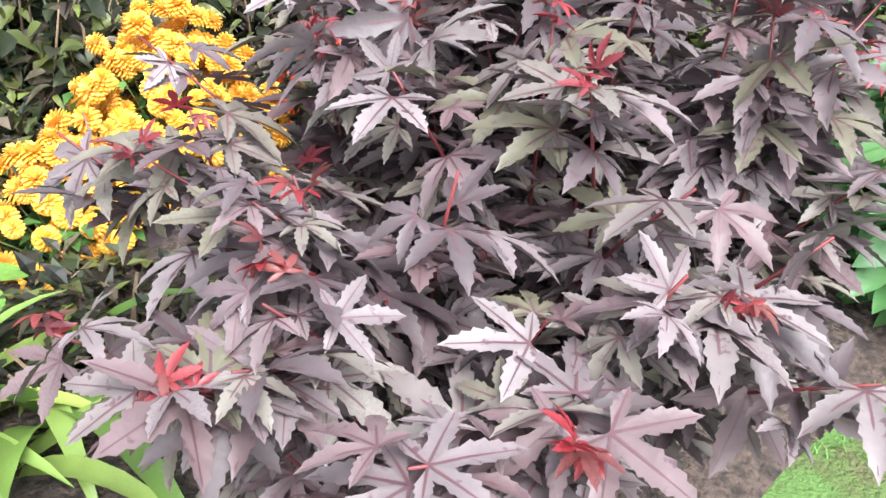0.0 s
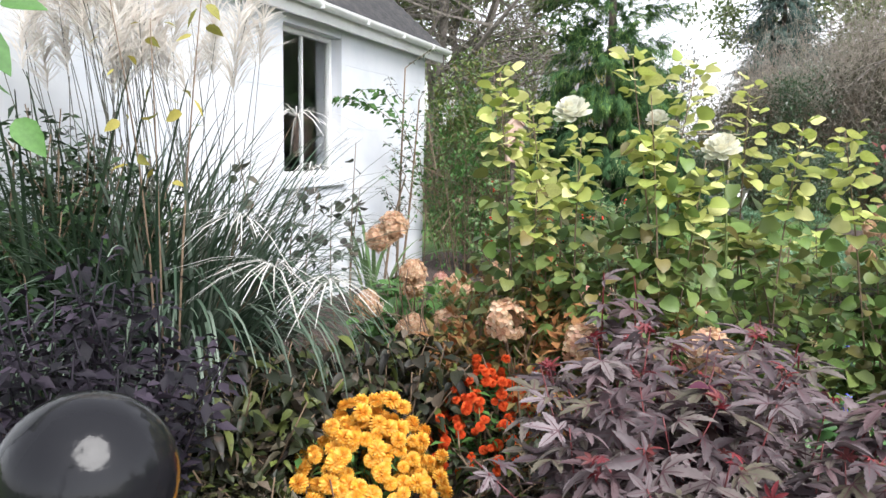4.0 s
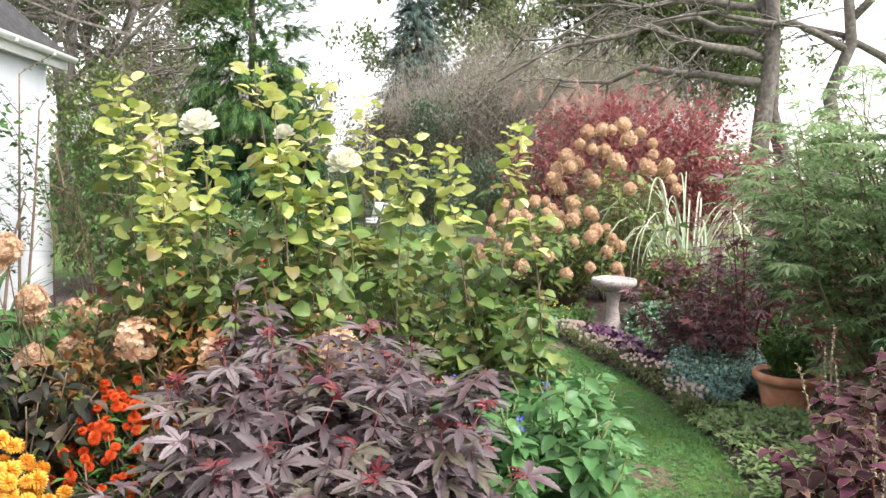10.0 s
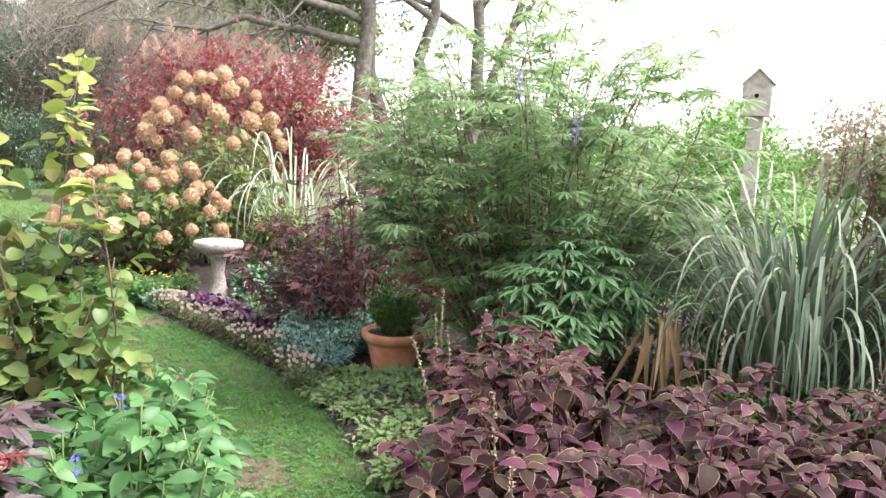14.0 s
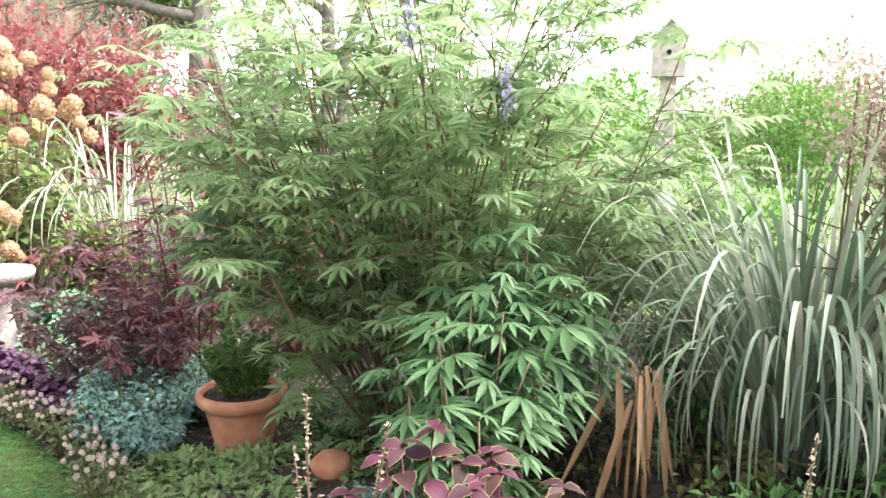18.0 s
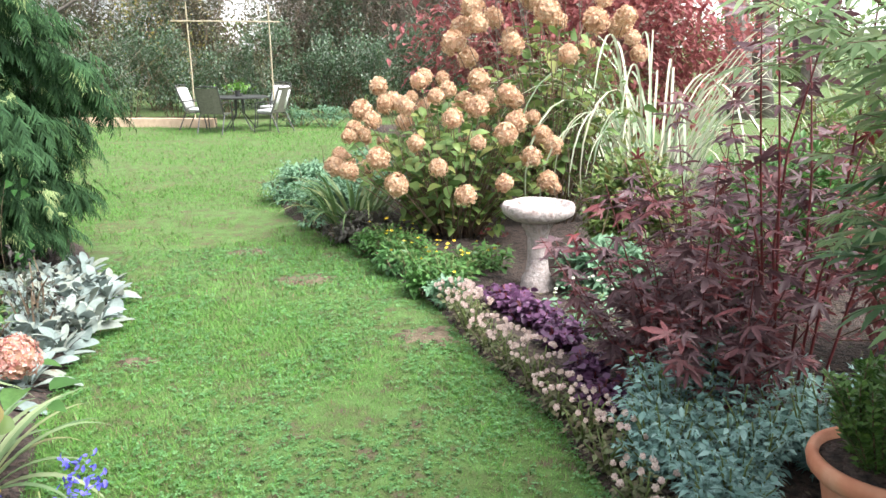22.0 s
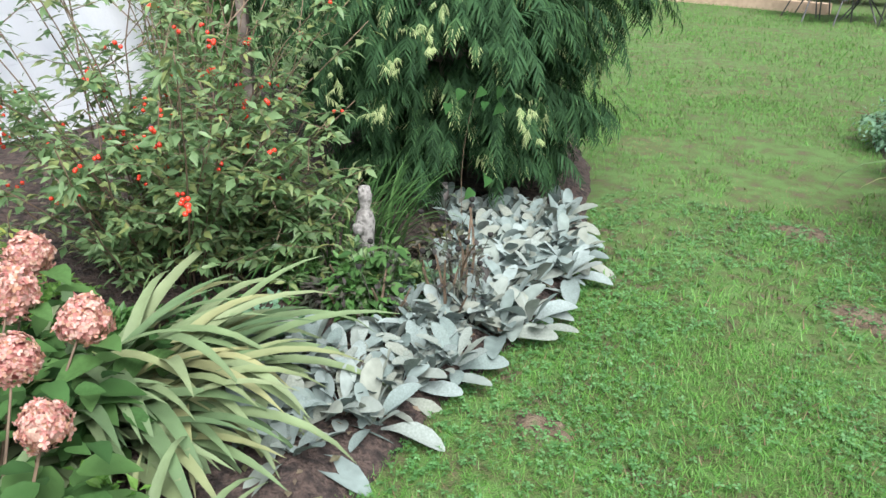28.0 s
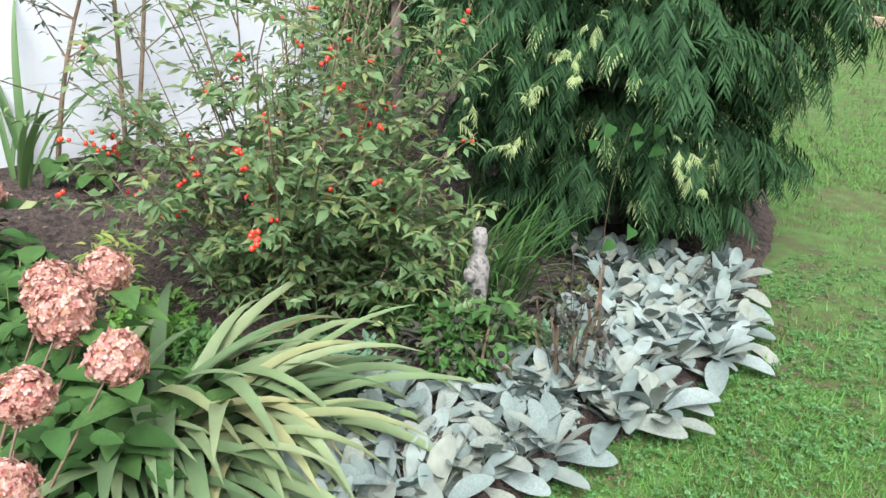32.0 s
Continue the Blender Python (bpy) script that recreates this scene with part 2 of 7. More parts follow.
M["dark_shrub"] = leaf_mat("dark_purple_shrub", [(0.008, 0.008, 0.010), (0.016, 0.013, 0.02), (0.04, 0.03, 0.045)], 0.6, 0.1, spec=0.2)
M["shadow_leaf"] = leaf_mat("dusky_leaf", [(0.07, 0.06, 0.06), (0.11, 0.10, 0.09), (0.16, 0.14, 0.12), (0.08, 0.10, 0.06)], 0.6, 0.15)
M["dusky"] = leaf_mat("dark_dry_leaf", [(0.03, 0.028, 0.025), (0.06, 0.05, 0.045), (0.05, 0.07, 0.04), (0.09, 0.08, 0.06)], 0.7, 0.1)
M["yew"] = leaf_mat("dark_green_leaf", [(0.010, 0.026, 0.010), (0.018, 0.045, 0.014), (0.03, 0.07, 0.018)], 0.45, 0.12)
M["box_leaf"] = leaf_mat("box_leaf", [(0.055, 0.125, 0.028), (0.09, 0.19, 0.042), (0.16, 0.27, 0.065)], 0.4, 0.15)
M["hydrangea_leaf"] = leaf_mat("hydrangea_leaf", [(0.035, 0.085, 0.025), (0.055, 0.125, 0.035), (0.085, 0.165, 0.05)], 0.7, 0.2, spec=0.15)
# front leaves are darker; the crown's green is raised to offset its own shade
M["vitex_front"] = leaf_mat("vitex_front_leaf", [(0.068, 0.140, 0.060), (0.095, 0.182, 0.080), (0.135, 0.23, 0.112)], 0.5, 0.3)
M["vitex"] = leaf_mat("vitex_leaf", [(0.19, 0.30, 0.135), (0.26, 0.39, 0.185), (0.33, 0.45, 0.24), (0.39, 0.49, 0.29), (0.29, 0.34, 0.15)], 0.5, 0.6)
M["silver"] = leaf_mat("silver_leaf", [(0.16, 0.205, 0.19), (0.22, 0.27, 0.255), (0.28, 0.33, 0.315), (0.26, 0.28, 0.235), (0.20, 0.25, 0.235)], 0.9, 0.12, scale=22, spec=0.1)
M["blue_green"] = leaf_mat("blue_green_leaf", [(0.143, 0.260, 0.234), (0.215, 0.370, 0.332), (0.325, 0.481, 0.448)], 0.6, 0.2)
M["mist"] = leaf_mat("grey_green_leaf", [(0.14, 0.26, 0.16), (0.20, 0.34, 0.22), (0.12, 0.24, 0.12)], 0.6, 0.25)
M["lily_strap"] = leaf_mat("daylily_strap", [(0.08, 0.135, 0.062), (0.125, 0.195, 0.09), (0.18, 0.25, 0.12), (0.25, 0.30, 0.16), (0.16, 0.23, 0.11), (0.31, 0.31, 0.15)], 0.6, 0.2, scale=5, spots=(0.30, 0.26, 0.14), spot_at=0.68, spot_scale=9)
M["strap"] = leaf_mat("strap_leaf", [(0.08, 0.16, 0.05), (0.13, 0.23, 0.08), (0.19, 0.28, 0.12), (0.28, 0.29, 0.12)], 0.45, 0.3, scale=4)
M["front_strap"] = leaf_mat("fresh_strap_leaf", [(0.11, 0.20, 0.045), (0.17, 0.27, 0.06), (0.24, 0.33, 0.08), (0.36, 0.38, 0.09)], 0.45, 0.3, scale=4)
M["misc_blade"] = leaf_mat("silvergrass_blade", [(0.03, 0.06, 0.035), (0.06, 0.10, 0.065), (0.10, 0.14, 0.10), (0.20, 0.25, 0.20)], 0.5, 0.25, scale=4)
M["misc_dark"] = leaf_mat("dark_grass_blade", [(0.018, 0.035, 0.018), (0.035, 0.06, 0.032), (0.06, 0.09, 0.055)], 0.5, 0.2, scale=4)
M["giant_blade"] = leaf_mat("giant_grass_blade", [(0.06, 0.105, 0.06), (0.14, 0.20, 0.13), (0.26, 0.32, 0.24), (0.44, 0.45, 0.36), (0.10, 0.155, 0.09)], 0.45, 0.25, scale=4)
M["pale_blade"] = leaf_mat("pale_blade", [(0.34, 0.44, 0.30), (0.55, 0.58, 0.42), (0.66, 0.64, 0.50), (0.24, 0.36, 0.22)], 0.55, 0.3, scale=4)
M["dry_blade"] = leaf_mat("dry_blade", [(0.42, 0.24, 0.13), (0.52, 0.34, 0.20), (0.34, 0.20, 0.11)], 0.7, 0.25, scale=4)
M["plume"] = leaf_mat("plume", [(0.72, 0.66, 0.60), (0.80, 0.76, 0.71), (0.86, 0.84, 0.80)], 0.9, 0.6)
M["tassel"] = leaf_mat("white_tassel", [(0.62, 0.60, 0.56), (0.74, 0.72, 0.69), (0.80, 0.79, 0.77)], 0.85, 0.4)
M["pink_plume"] = leaf_mat("pink_plume", [(0.50, 0.32, 0.28), (0.62, 0.46, 0.38)], 0.9, 0.4)
M["tan_floret"] = leaf_mat("dried_floret", [(0.62, 0.37, 0.24), (0.70, 0.49, 0.33), (0.73, 0.60, 0.43), (0.64, 0.37, 0.27), (0.55, 0.36, 0.20), (0.70, 0.47, 0.31)], 0.8, 0.35)
M["pink_floret"] = leaf_mat("pink_floret", [(0.42, 0.15, 0.13), (0.60, 0.28, 0.25), (0.70, 0.48, 0.38), (0.42, 0.21, 0.12), (0.64, 0.34, 0.31), (0.72, 0.54, 0.46)], 0.8, 0.3)
M["white_petal"] = leaf_mat("white_petal", [(0.72, 0.72, 0.62), (0.84, 0.84, 0.76), (0.80, 0.76, 0.60)], 0.6, 0.3)
M["yellow_petal"] = leaf_mat("yellow_petal", [(0.85, 0.44, 0.045), (0.88, 0.51, 0.07), (0.90, 0.60, 0.15), (0.82, 0.37, 0.035)], 0.7, 0.35, spec=0.2)
M["orange_petal"] = leaf_mat("orange_petal", [(0.66, 0.085, 0.02), (0.76, 0.14, 0.03), (0.58, 0.06, 0.02)], 0.7, 0.3, spec=0.2)
M["berry"] = plain_mat("red_berry", [(0.62, 0.03, 0.018), (0.75, 0.07, 0.03)], 0.25, 20, 0, spec=0.5)
M["blue_petal"] = leaf_mat("blue_petal", [(0.10, 0.10, 0.55), (0.18, 0.16, 0.65)], 0.6, 0.25)
M["lilac_petal"] = leaf_mat("lilac_petal", [(0.36, 0.30, 0.55), (0.46, 0.40, 0.62)], 0.6, 0.25)
M["blush_petal"] = leaf_mat("blush_petal", [(0.56, 0.40, 0.38), (0.72, 0.60, 0.56), (0.64, 0.50, 0.44)], 0.6, 0.3)
M["bright_yellow"] = leaf_mat("bright_yellow_petal", [(0.80, 0.60, 0.05), (0.85, 0.70, 0.10)], 0.6, 0.2)
M["violet_leaf"] = leaf_mat("violet_leaf", [(0.055, 0.022, 0.055), (0.105, 0.04, 0.10), (0.17, 0.075, 0.155)], 0.45, 0.15)
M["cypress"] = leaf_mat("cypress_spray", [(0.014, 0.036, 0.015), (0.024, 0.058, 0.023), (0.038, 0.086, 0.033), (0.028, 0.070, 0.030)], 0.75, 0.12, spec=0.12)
# lighter copies of the spray green: light on outer ends and crown put into colour
M["cypress_mid"] = leaf_mat("cypress_outer_lit", [(0.030, 0.072, 0.026), (0.048, 0.108, 0.038), (0.078, 0.152, 0.060)], 0.7, 0.2, spec=0.12)
M["cypress_light"] = leaf_mat("cypress_crown_lit", [(0.13, 0.24, 0.065), (0.19, 0.32, 0.085), (0.30, 0.42, 0.12)], 0.7, 0.5, spec=0.15)
M["cypress_tip"] = leaf_mat("cypress_tip", [(0.24, 0.32, 0.12), (0.40, 0.45, 0.22), (0.17, 0.27, 0.10)], 0.7, 0.3, spec=0.2)
M["spruce"] = leaf_mat("spruce_needles", [(0.03, 0.06, 0.05), (0.05, 0.09, 0.075), (0.08, 0.13, 0.11)], 0.7, 0.1)
M["hedge_leaf"] = leaf_mat("hedge_leaf", [(0.04, 0.085, 0.035), (0.075, 0.135, 0.06), (0.12, 0.19, 0.11), (0.16, 0.22, 0.16), (0.30, 0.33, 0.28)], 0.5, 0.25)
M["far_green"] = leaf_mat("far_green_leaf", [(0.13, 0.18, 0.07), (0.19, 0.25, 0.10), (0.26, 0.31, 0.14)], 0.6, 0.5)
M["tree_bark"] = plain_mat("grey_bark", [(0.07, 0.06, 0.052), (0.125, 0.108, 0.095), (0.20, 0.175, 0.155)], 0.9, 9, 0.8, 30)
M["brush_twig"] = plain_mat("brush_twig", [(0.27, 0.235, 0.20), (0.42, 0.37, 0.32)], 0.9, 12, 0.2, 60)
M["yellow_olive"] = leaf_mat("yellow_olive_leaf", [(0.30, 0.27, 0.06), (0.40, 0.34, 0.07), (0.18, 0.20, 0.05)], 0.6, 0.3)
M["vine_leaf"] = leaf_mat("vine_leaf", [(0.03, 0.085, 0.024), (0.05, 0.125, 0.036)], 0.85, 0.15, spec=0.08)
M["hyd_green"] = leaf_mat("hydrangea_green", [(0.085, 0.155, 0.045), (0.13, 0.21, 0.06), (0.19, 0.27, 0.08), (0.28, 0.29, 0.09)], 0.55, 0.3)
M["pink_wood"] = plain_mat("pinkish_wood", [(0.40, 0.26, 0.20), (0.54, 0.38, 0.30), (0.60, 0.46, 0.37)], 0.8, 14, 0.3, 60)
M["fluff"] = leaf_mat("dull_pink_seed_fluff", [(0.36, 0.27, 0.23), (0.48, 0.38, 0.33), (0.30, 0.21, 0.17)], 0.9, 0.35)
M["perennial_leaf"] = leaf_mat("dull_olive_leaf", [(0.20, 0.24, 0.085), (0.28, 0.31, 0.12), (0.34, 0.33, 0.15), (0.20, 0.27, 0.115)], 0.5, 0.5)
M["far_slate"] = plain_mat("pale_slate", [(0.22, 0.22, 0.23), (0.34, 0.34, 0.35)], 0.9, 3, 0.3, 20)
M["creeper"] = leaf_mat("creeping_leaf", [(0.17, 0.28, 0.10), (0.24, 0.36, 0.14), (0.31, 0.40, 0.18), (0.22, 0.26, 0.13)], 0.6, 0.3)
M["grey_brush"] = leaf_mat("grey_brush_leaf", [(0.12, 0.115, 0.085), (0.17, 0.16, 0.12), (0.13, 0.15, 0.09), (0.10, 0.09, 0.075)], 0.8, 0.25)
M["begonia_leaf"] = leaf_mat("begonia_leaf", [(0.10, 0.10, 0.05), (0.14, 0.16, 0.07), (0.16, 0.12, 0.075), (0.12, 0.17, 0.075)], 0.5, 0.25)
M["rust_leaf"] = leaf_mat("rust_leaf", [(0.28, 0.11, 0.04), (0.36, 0.17, 0.065), (0.19, 0.14, 0.05), (0.24, 0.20, 0.06)], 0.6, 0.25)
M["dry_seed"] = leaf_mat("dry_seed", [(0.34, 0.27, 0.20), (0.46, 0.38, 0.28), (0.28, 0.20, 0.15)], 0.85, 0.2)
M["far_yellow"] = leaf_mat("far_yellow_leaf", [(0.36, 0.32, 0.06), (0.50, 0.42, 0.08), (0.26, 0.28, 0.06)], 0.6, 0.3)
M["brown_leaf"] = leaf_mat("brown_leaf", [(0.13, 0.10, 0.07), (0.20, 0.16, 0.11), (0.12, 0.13, 0.06)], 0.7, 0.2)
M["brush_leaf"] = leaf_mat("brush_leaf", [(0.25, 0.22, 0.17), (0.34, 0.30, 0.23), (0.24, 0.25, 0.14), (0.20, 0.17, 0.14)], 0.8, 0.35)
M["maroon"] = leaf_mat("maroon_leaf", [(0.27, 0.075, 0.085), (0.39, 0.135, 0.14), (0.33, 0.125, 0.11), (0.21, 0.05, 0.06)], 0.6, 0.4)

# ---- mesh helpers ----
rng = np.random.default_rng(11)


def gz(x, y):
    """Height of the ground."""
    dip = np.clip((np.asarray(x) - 2.15) / 0.6, 0, 1) * np.interp(y, [4.0, 4.9, 9.0, 11.5], [0, 0.09, 0.09, 0])
    return np.interp(y, [-60, 2.0, 3.0, 4.2, 5.0, 6.0, 8.5, 60], [0.30, 0.29, 0.21, 0.07, 0.0, -0.03, -0.08, -0.08]) - dip


class Shape:
    """Vertices, faces and a material slot for each face."""

    def __init__(self, verts=(), faces=(), slots=None):
        self.v = np.array(verts, float).reshape(-1, 3)
        self.f = [tuple(f) for f in faces]
        self.s = list(slots) if slots is not None else [0] * len(self.f)

    def add(self, o, slot=None):
        n = len(self.v)
        self.v = np.vstack([self.v, o.v])
        self.f += [tuple(i + n for i in f) for f in o.f]
        self.s += [slot if slot is not None else s for s in o.s]
        return self

    @classmethod
    def joined(cls, shapes):
        out = cls()
        for s in shapes:
            out.add(s)
        return out

    def moved(self, m):
        m = np.array(m)
        return Shape(self.v @ m[:3, :3].T + m[:3, 3], self.f, self.s)


def mesh_of(name, chunks, mats, smooth=False):
    """One mesh from pairs (shape, array of 4 x 4 placements)."""
    vs, loops, tot, slots, base = [], [], [], [], 0
    for sh, ms in chunks:
        ms = np.asarray(ms, float).reshape(-1, 4, 4)
        k, n = len(sh.v), len(ms)
        if not n or not k:
            continue
        vs.append((np.einsum("nij,kj->nki", ms[:, :3, :3], sh.v) + ms[:, None, :3, 3]).reshape(-1, 3))
        flat = np.concatenate([np.array(f) for f in sh.f])
        loops.append((flat[None] + (base + k * np.arange(n))[:, None]).ravel())
        tot.append(np.tile([len(f) for f in sh.f], n))
        slots.append(np.tile(sh.s, n))
        base += k * n
    me = bpy.data.meshes.new(name)
    if vs:
        v, lp, tt, sl = np.concatenate(vs), np.concatenate(loops), np.concatenate(tot), np.concatenate(slots)
        me.vertices.add(len(v))
        me.vertices.foreach_set("co", v.astype(np.float32).ravel())
        me.loops.add(len(lp))
        me.loops.foreach_set("vertex_index", lp.astype(np.int32))
        me.polygons.add(len(tt))
        me.polygons.foreach_set("loop_start", np.r_[0, np.cumsum(tt)[:-1]].astype(np.int32))
        me.polygons.foreach_set("material_index", sl.astype(np.int32))
        me.polygons.foreach_set("use_smooth", np.full(len(tt), bool(smooth)))
        me.update(calc_edges=True)
    for m in mats if isinstance(mats, (list, tuple)) else [mats]:
        me.materials.append(m)
    return me


ONE = np.eye(4)[None]


def thing(name, label, category, at=(0, 0, 0), group="", kind=""):
    ob = new(name)
    ob.location = at
    return tagged(ob, label, category, group, kind)


def part(name, me, parent, label="", kind="", m=None):
    """A mesh under a thing or a part; its vertices are in the parent's space, or placed by m."""
    ob = new(name, me)
    ob.parent = parent
    if m is not None:
        ob.matrix_basis = Matrix(m)
    return tagged(ob, label, kind=kind)


def solo(name, me, label, category, group="", kind="", at=None):
    ob = new(name, me)
    if at is not None:
        ob.location = at
    return tagged(ob, label, category, group, kind)


def unit(v):
    v = np.asarray(v, float)
    return v / np.maximum(np.linalg.norm(v, axis=-1, keepdims=True), 1e-9)


def place(pos, ahead, up, size):
    """Placements with local y along ahead and local z near up."""
    pos, y = np.asarray(pos, float), unit(ahead)
    up = np.broadcast_to(np.asarray(up, float), y.shape)
    x = np.cross(y, up)
    bad = np.linalg.norm(x, axis=-1) < 1e-3
    x[bad] = (1, 0, 0)
    x = unit(x)
    z = np.cross(x, y)
    s = np.broadcast_to(np.asarray(size, float).reshape(-1, 1) if np.ndim(size) < 2 else size, y.shape)
    m = np.zeros((len(y), 4, 4))
    m[:, :3, 0], m[:, :3, 1], m[:, :3, 2], m[:, :3, 3], m[:, 3, 3] = x * s[:, :1], y * s[:, 1:2], z * s[:, 2:3], pos, 1
    return m


def upright(pos, yaw, size, lean=0.0):
    """Placements standing up, turned by yaw; size may be (n, 3)."""
    yaw = np.asarray(yaw, float)
    a = np.stack([-np.sin(yaw), np.cos(yaw), np.zeros_like(yaw)], -1)
    up = np.zeros_like(a)
    up[:, 2] = 1
    m = place(pos, a, up, size)
    if np.any(lean):
        up2 = unit(up + np.asarray(lean).reshape(-1, 1) * a)
        m2 = place(pos, np.cross(up2, np.cross(a, up2)), up2, size)
        return m2
    return m


def tube(pts, r0, r1, sides=5):
    pts = np.asarray(pts, float)
    n = len(pts)
    d = unit(np.gradient(pts, axis=0))
    ref = np.array([0.31, 0.95, 0.05]) if abs(d[0, 2]) > 0.5 else np.array([0.0, 0.0, 1.0])
    a = unit(np.cross(d, ref))
    b = np.cross(d, a)
    th = np.linspace(0, 2 * np.pi, sides, endpoint=False)
    r = np.linspace(r0, r1, n)[:, None, None]
    v = pts[:, None] + r * (np.cos(th)[None, :, None] * a[:, None] + np.sin(th)[None, :, None] * b[:, None])
    f = [(i * sides + j, i * sides + (j + 1) % sides, (i + 1) * sides + (j + 1) % sides, (i + 1) * sides + j) for i in range(n - 1) for j in range(sides)]
    f += [tuple(range(sides))[::-1], tuple((n - 1) * sides + j for j in range(sides))]
    return Shape(v.reshape(-1, 3), f)


def box(x0, x1, y0, y1, z0, z1, bevel=0.0):
    bm = bmesh.new()
    bmesh.ops.create_cube(bm, size=1)
    for v in bm.verts:
        v.co = ((x0 + x1) / 2 + v.co.x * (x1 - x0), (y0 + y1) / 2 + v.co.y * (y1 - y0), (z0 + z1) / 2 + v.co.z * (z1 - z0))
    if bevel:
        bmesh.ops.bevel(bm, geom=bm.edges[:], offset=bevel, segments=2, affect="EDGES")
    sh = Shape([v.co for v in bm.verts], [[v.index for v in f.verts] for f in bm.faces])
    bm.free()
    return sh


def lathe(profile, n=32, wobble=0.0):
    th = np.linspace(0, 2 * np.pi, n, endpoint=False)
    p = np.array(profile, float)
    v = np.stack([p[:, None, 0] * np.cos(th), p[:, None, 0] * np.sin(th), np.broadcast_to(p[:, None, 1], (len(p), n))], -1)
    if wobble:
        v += wobble * np.array([[noise.noise_vector(Vector(q) * 9) for q in row] for row in v])
    f = [(i * n + j, i * n + (j + 1) % n, (i + 1) * n + (j + 1) % n, (i + 1) * n + j) for i in range(len(p) - 1) for j in range(n)]
    f += [tuple(range(n))[::-1], tuple((len(p) - 1) * n + j for j in range(n))]
    return Shape(v.reshape(-1, 3), f)


# ---- leaf and flower shapes: one unit long, along y, facing z ----
def strip(ys, ws, fold=0.2, sag=0.3, twist=0.0, rim=None):
    """A leaf from its widths along the midrib, folded along it and sagging to the tip; rim: a margin of another material."""
    v, f, s = [], [], []
    cols = 3 if rim is None else 5
    for y, w in zip(ys, ws):
        z = -sag * y * y
        side = [-1, 0, 1] if rim is None else [-1, -(1 - rim), 0, 1 - rim, 1]
        for q in side:
            v.append((q * w, y, z + fold * abs(q) * w + twist * q * w * y))
    for i in range(len(ys) - 1):
        for j in range(cols - 1):
            f.append((i * cols + j, i * cols + j + 1, (i + 1) * cols + j + 1, (i + 1) * cols + j))
            s.append(1 if rim is not None and j in (0, cols - 2) else 0)
    return Shape(v, f, s)


OVATE = strip([0, 0.12, 0.35, 0.65, 0.88, 1], [0.02, 0.2, 0.32, 0.26, 0.11, 0.004], 0.35, 0.35)
ROUND = strip([0, 0.03, 0.15, 0.4, 0.66, 0.86, 0.96, 1], [0.14, 0.32, 0.45, 0.50, 0.46, 0.31, 0.14, 0.04], 0.20, 0.12)
ROUND_B = strip([0, 0.03, 0.15, 0.4, 0.66, 0.86, 0.96, 1], [0.12, 0.28, 0.41, 0.47, 0.43, 0.28, 0.12, 0.04], 0.38, 0.3, 0.2)
WILTED = strip([0, 0.12, 0.35, 0.62, 0.85, 1], [0.02, 0.12, 0.19, 0.16, 0.08, 0.004], 0.55, 0.75, 0.35)
COLEUS = strip([0, 0.1, 0.32, 0.62, 0.86, 1], [0.03, 0.22, 0.36, 0.30, 0.13, 0.01], 0.3, 0.4, 0.1, rim=0.075)
COLEUS_B = strip([0, 0.1, 0.32, 0.62, 0.86, 1], [0.03, 0.2, 0.33, 0.28, 0.12, 0.01], -0.2, 0.75, 0.25, rim=0.08)
LANCE = strip([0, 0.3, 0.65, 1], [0.015, 0.11, 0.085, 0.002], 0.3, 0.25)
WILLOW = strip([0, 0.2, 0.45, 0.72, 1], [0.02, 0.12, 0.16, 0.10, 0.003], 0.3, 0.35)
LAMB = strip([0, 0.15, 0.35, 0.58, 0.8, 0.94, 1], [0.045, 0.065, 0.13, 0.185, 0.175, 0.11, 0.04], 0.32, 0.20, 0.2)
SMALL = strip([0, 0.45, 1], [0.03, 0.26, 0.01], 0.3, 0.25)
LAMB_B = strip([0, 0.15, 0.35, 0.58, 0.8, 0.94, 1], [0.045, 0.065, 0.14, 0.20, 0.19, 0.12, 0.04], 0.5, 0.50, -0.3)
LEAFLET = Shape([(0, 0, 0), (-0.27, 0.45, 0.03), (0, 0.5, -0.06), (0.27, 0.45, 0.03), (0, 1, -0.25)], [(0, 2, 1), (0, 3, 2), (1, 2, 4), (2, 3, 4)])
HEART = strip([0, 0.05, 0.2, 0.45, 0.75, 1], [0.20, 0.36, 0.43, 0.34, 0.15, 0.005], 0.25, 0.3)
FLECK = Shape([(0, 0, 0), (-0.28, 0.45, 0.08), (0, 1, -0.15), (0.28, 0.45, 0.08)], [(0, 3, 2), (0, 2, 1)])
THIN = strip([0, 0.4, 1], [0.02, 0.095, 0.002], 0.3, 0.12)
PETAL = strip([0, 0.5, 1], [0.1, 0.32, 0.12], 0.35, -0.25)


def palm_leaf(angles, lengths, leaf, droop=0.15):
    out = Shape()
    for a, k in zip(angles, lengths):
        a = radians(a)
        m = pose(0, 0, 0, 0, 0, 0) @ Matrix.Rotation(-a, 4, "Z") @ Matrix.Rotation(-droop, 4, "X") @ Matrix.Diagonal((k, k, k, 1))
        out.add(leaf.moved(m))
    return out


VITEX = palm_leaf((-78, -40, 0, 40, 78), (0.5, 0.82, 1, 0.82, 0.5), THIN)
FAN_LEAFLET = strip([0, 0.25, 0.55, 0.8, 1], [0.015, 0.075, 0.105, 0.06, 0.002], 0.35, 0.22)
FAN = palm_leaf((-104, -68, -34, 0, 34, 68, 104), (0.42, 0.68, 0.9, 1, 0.9, 0.68, 0.42), FAN_LEAFLET)


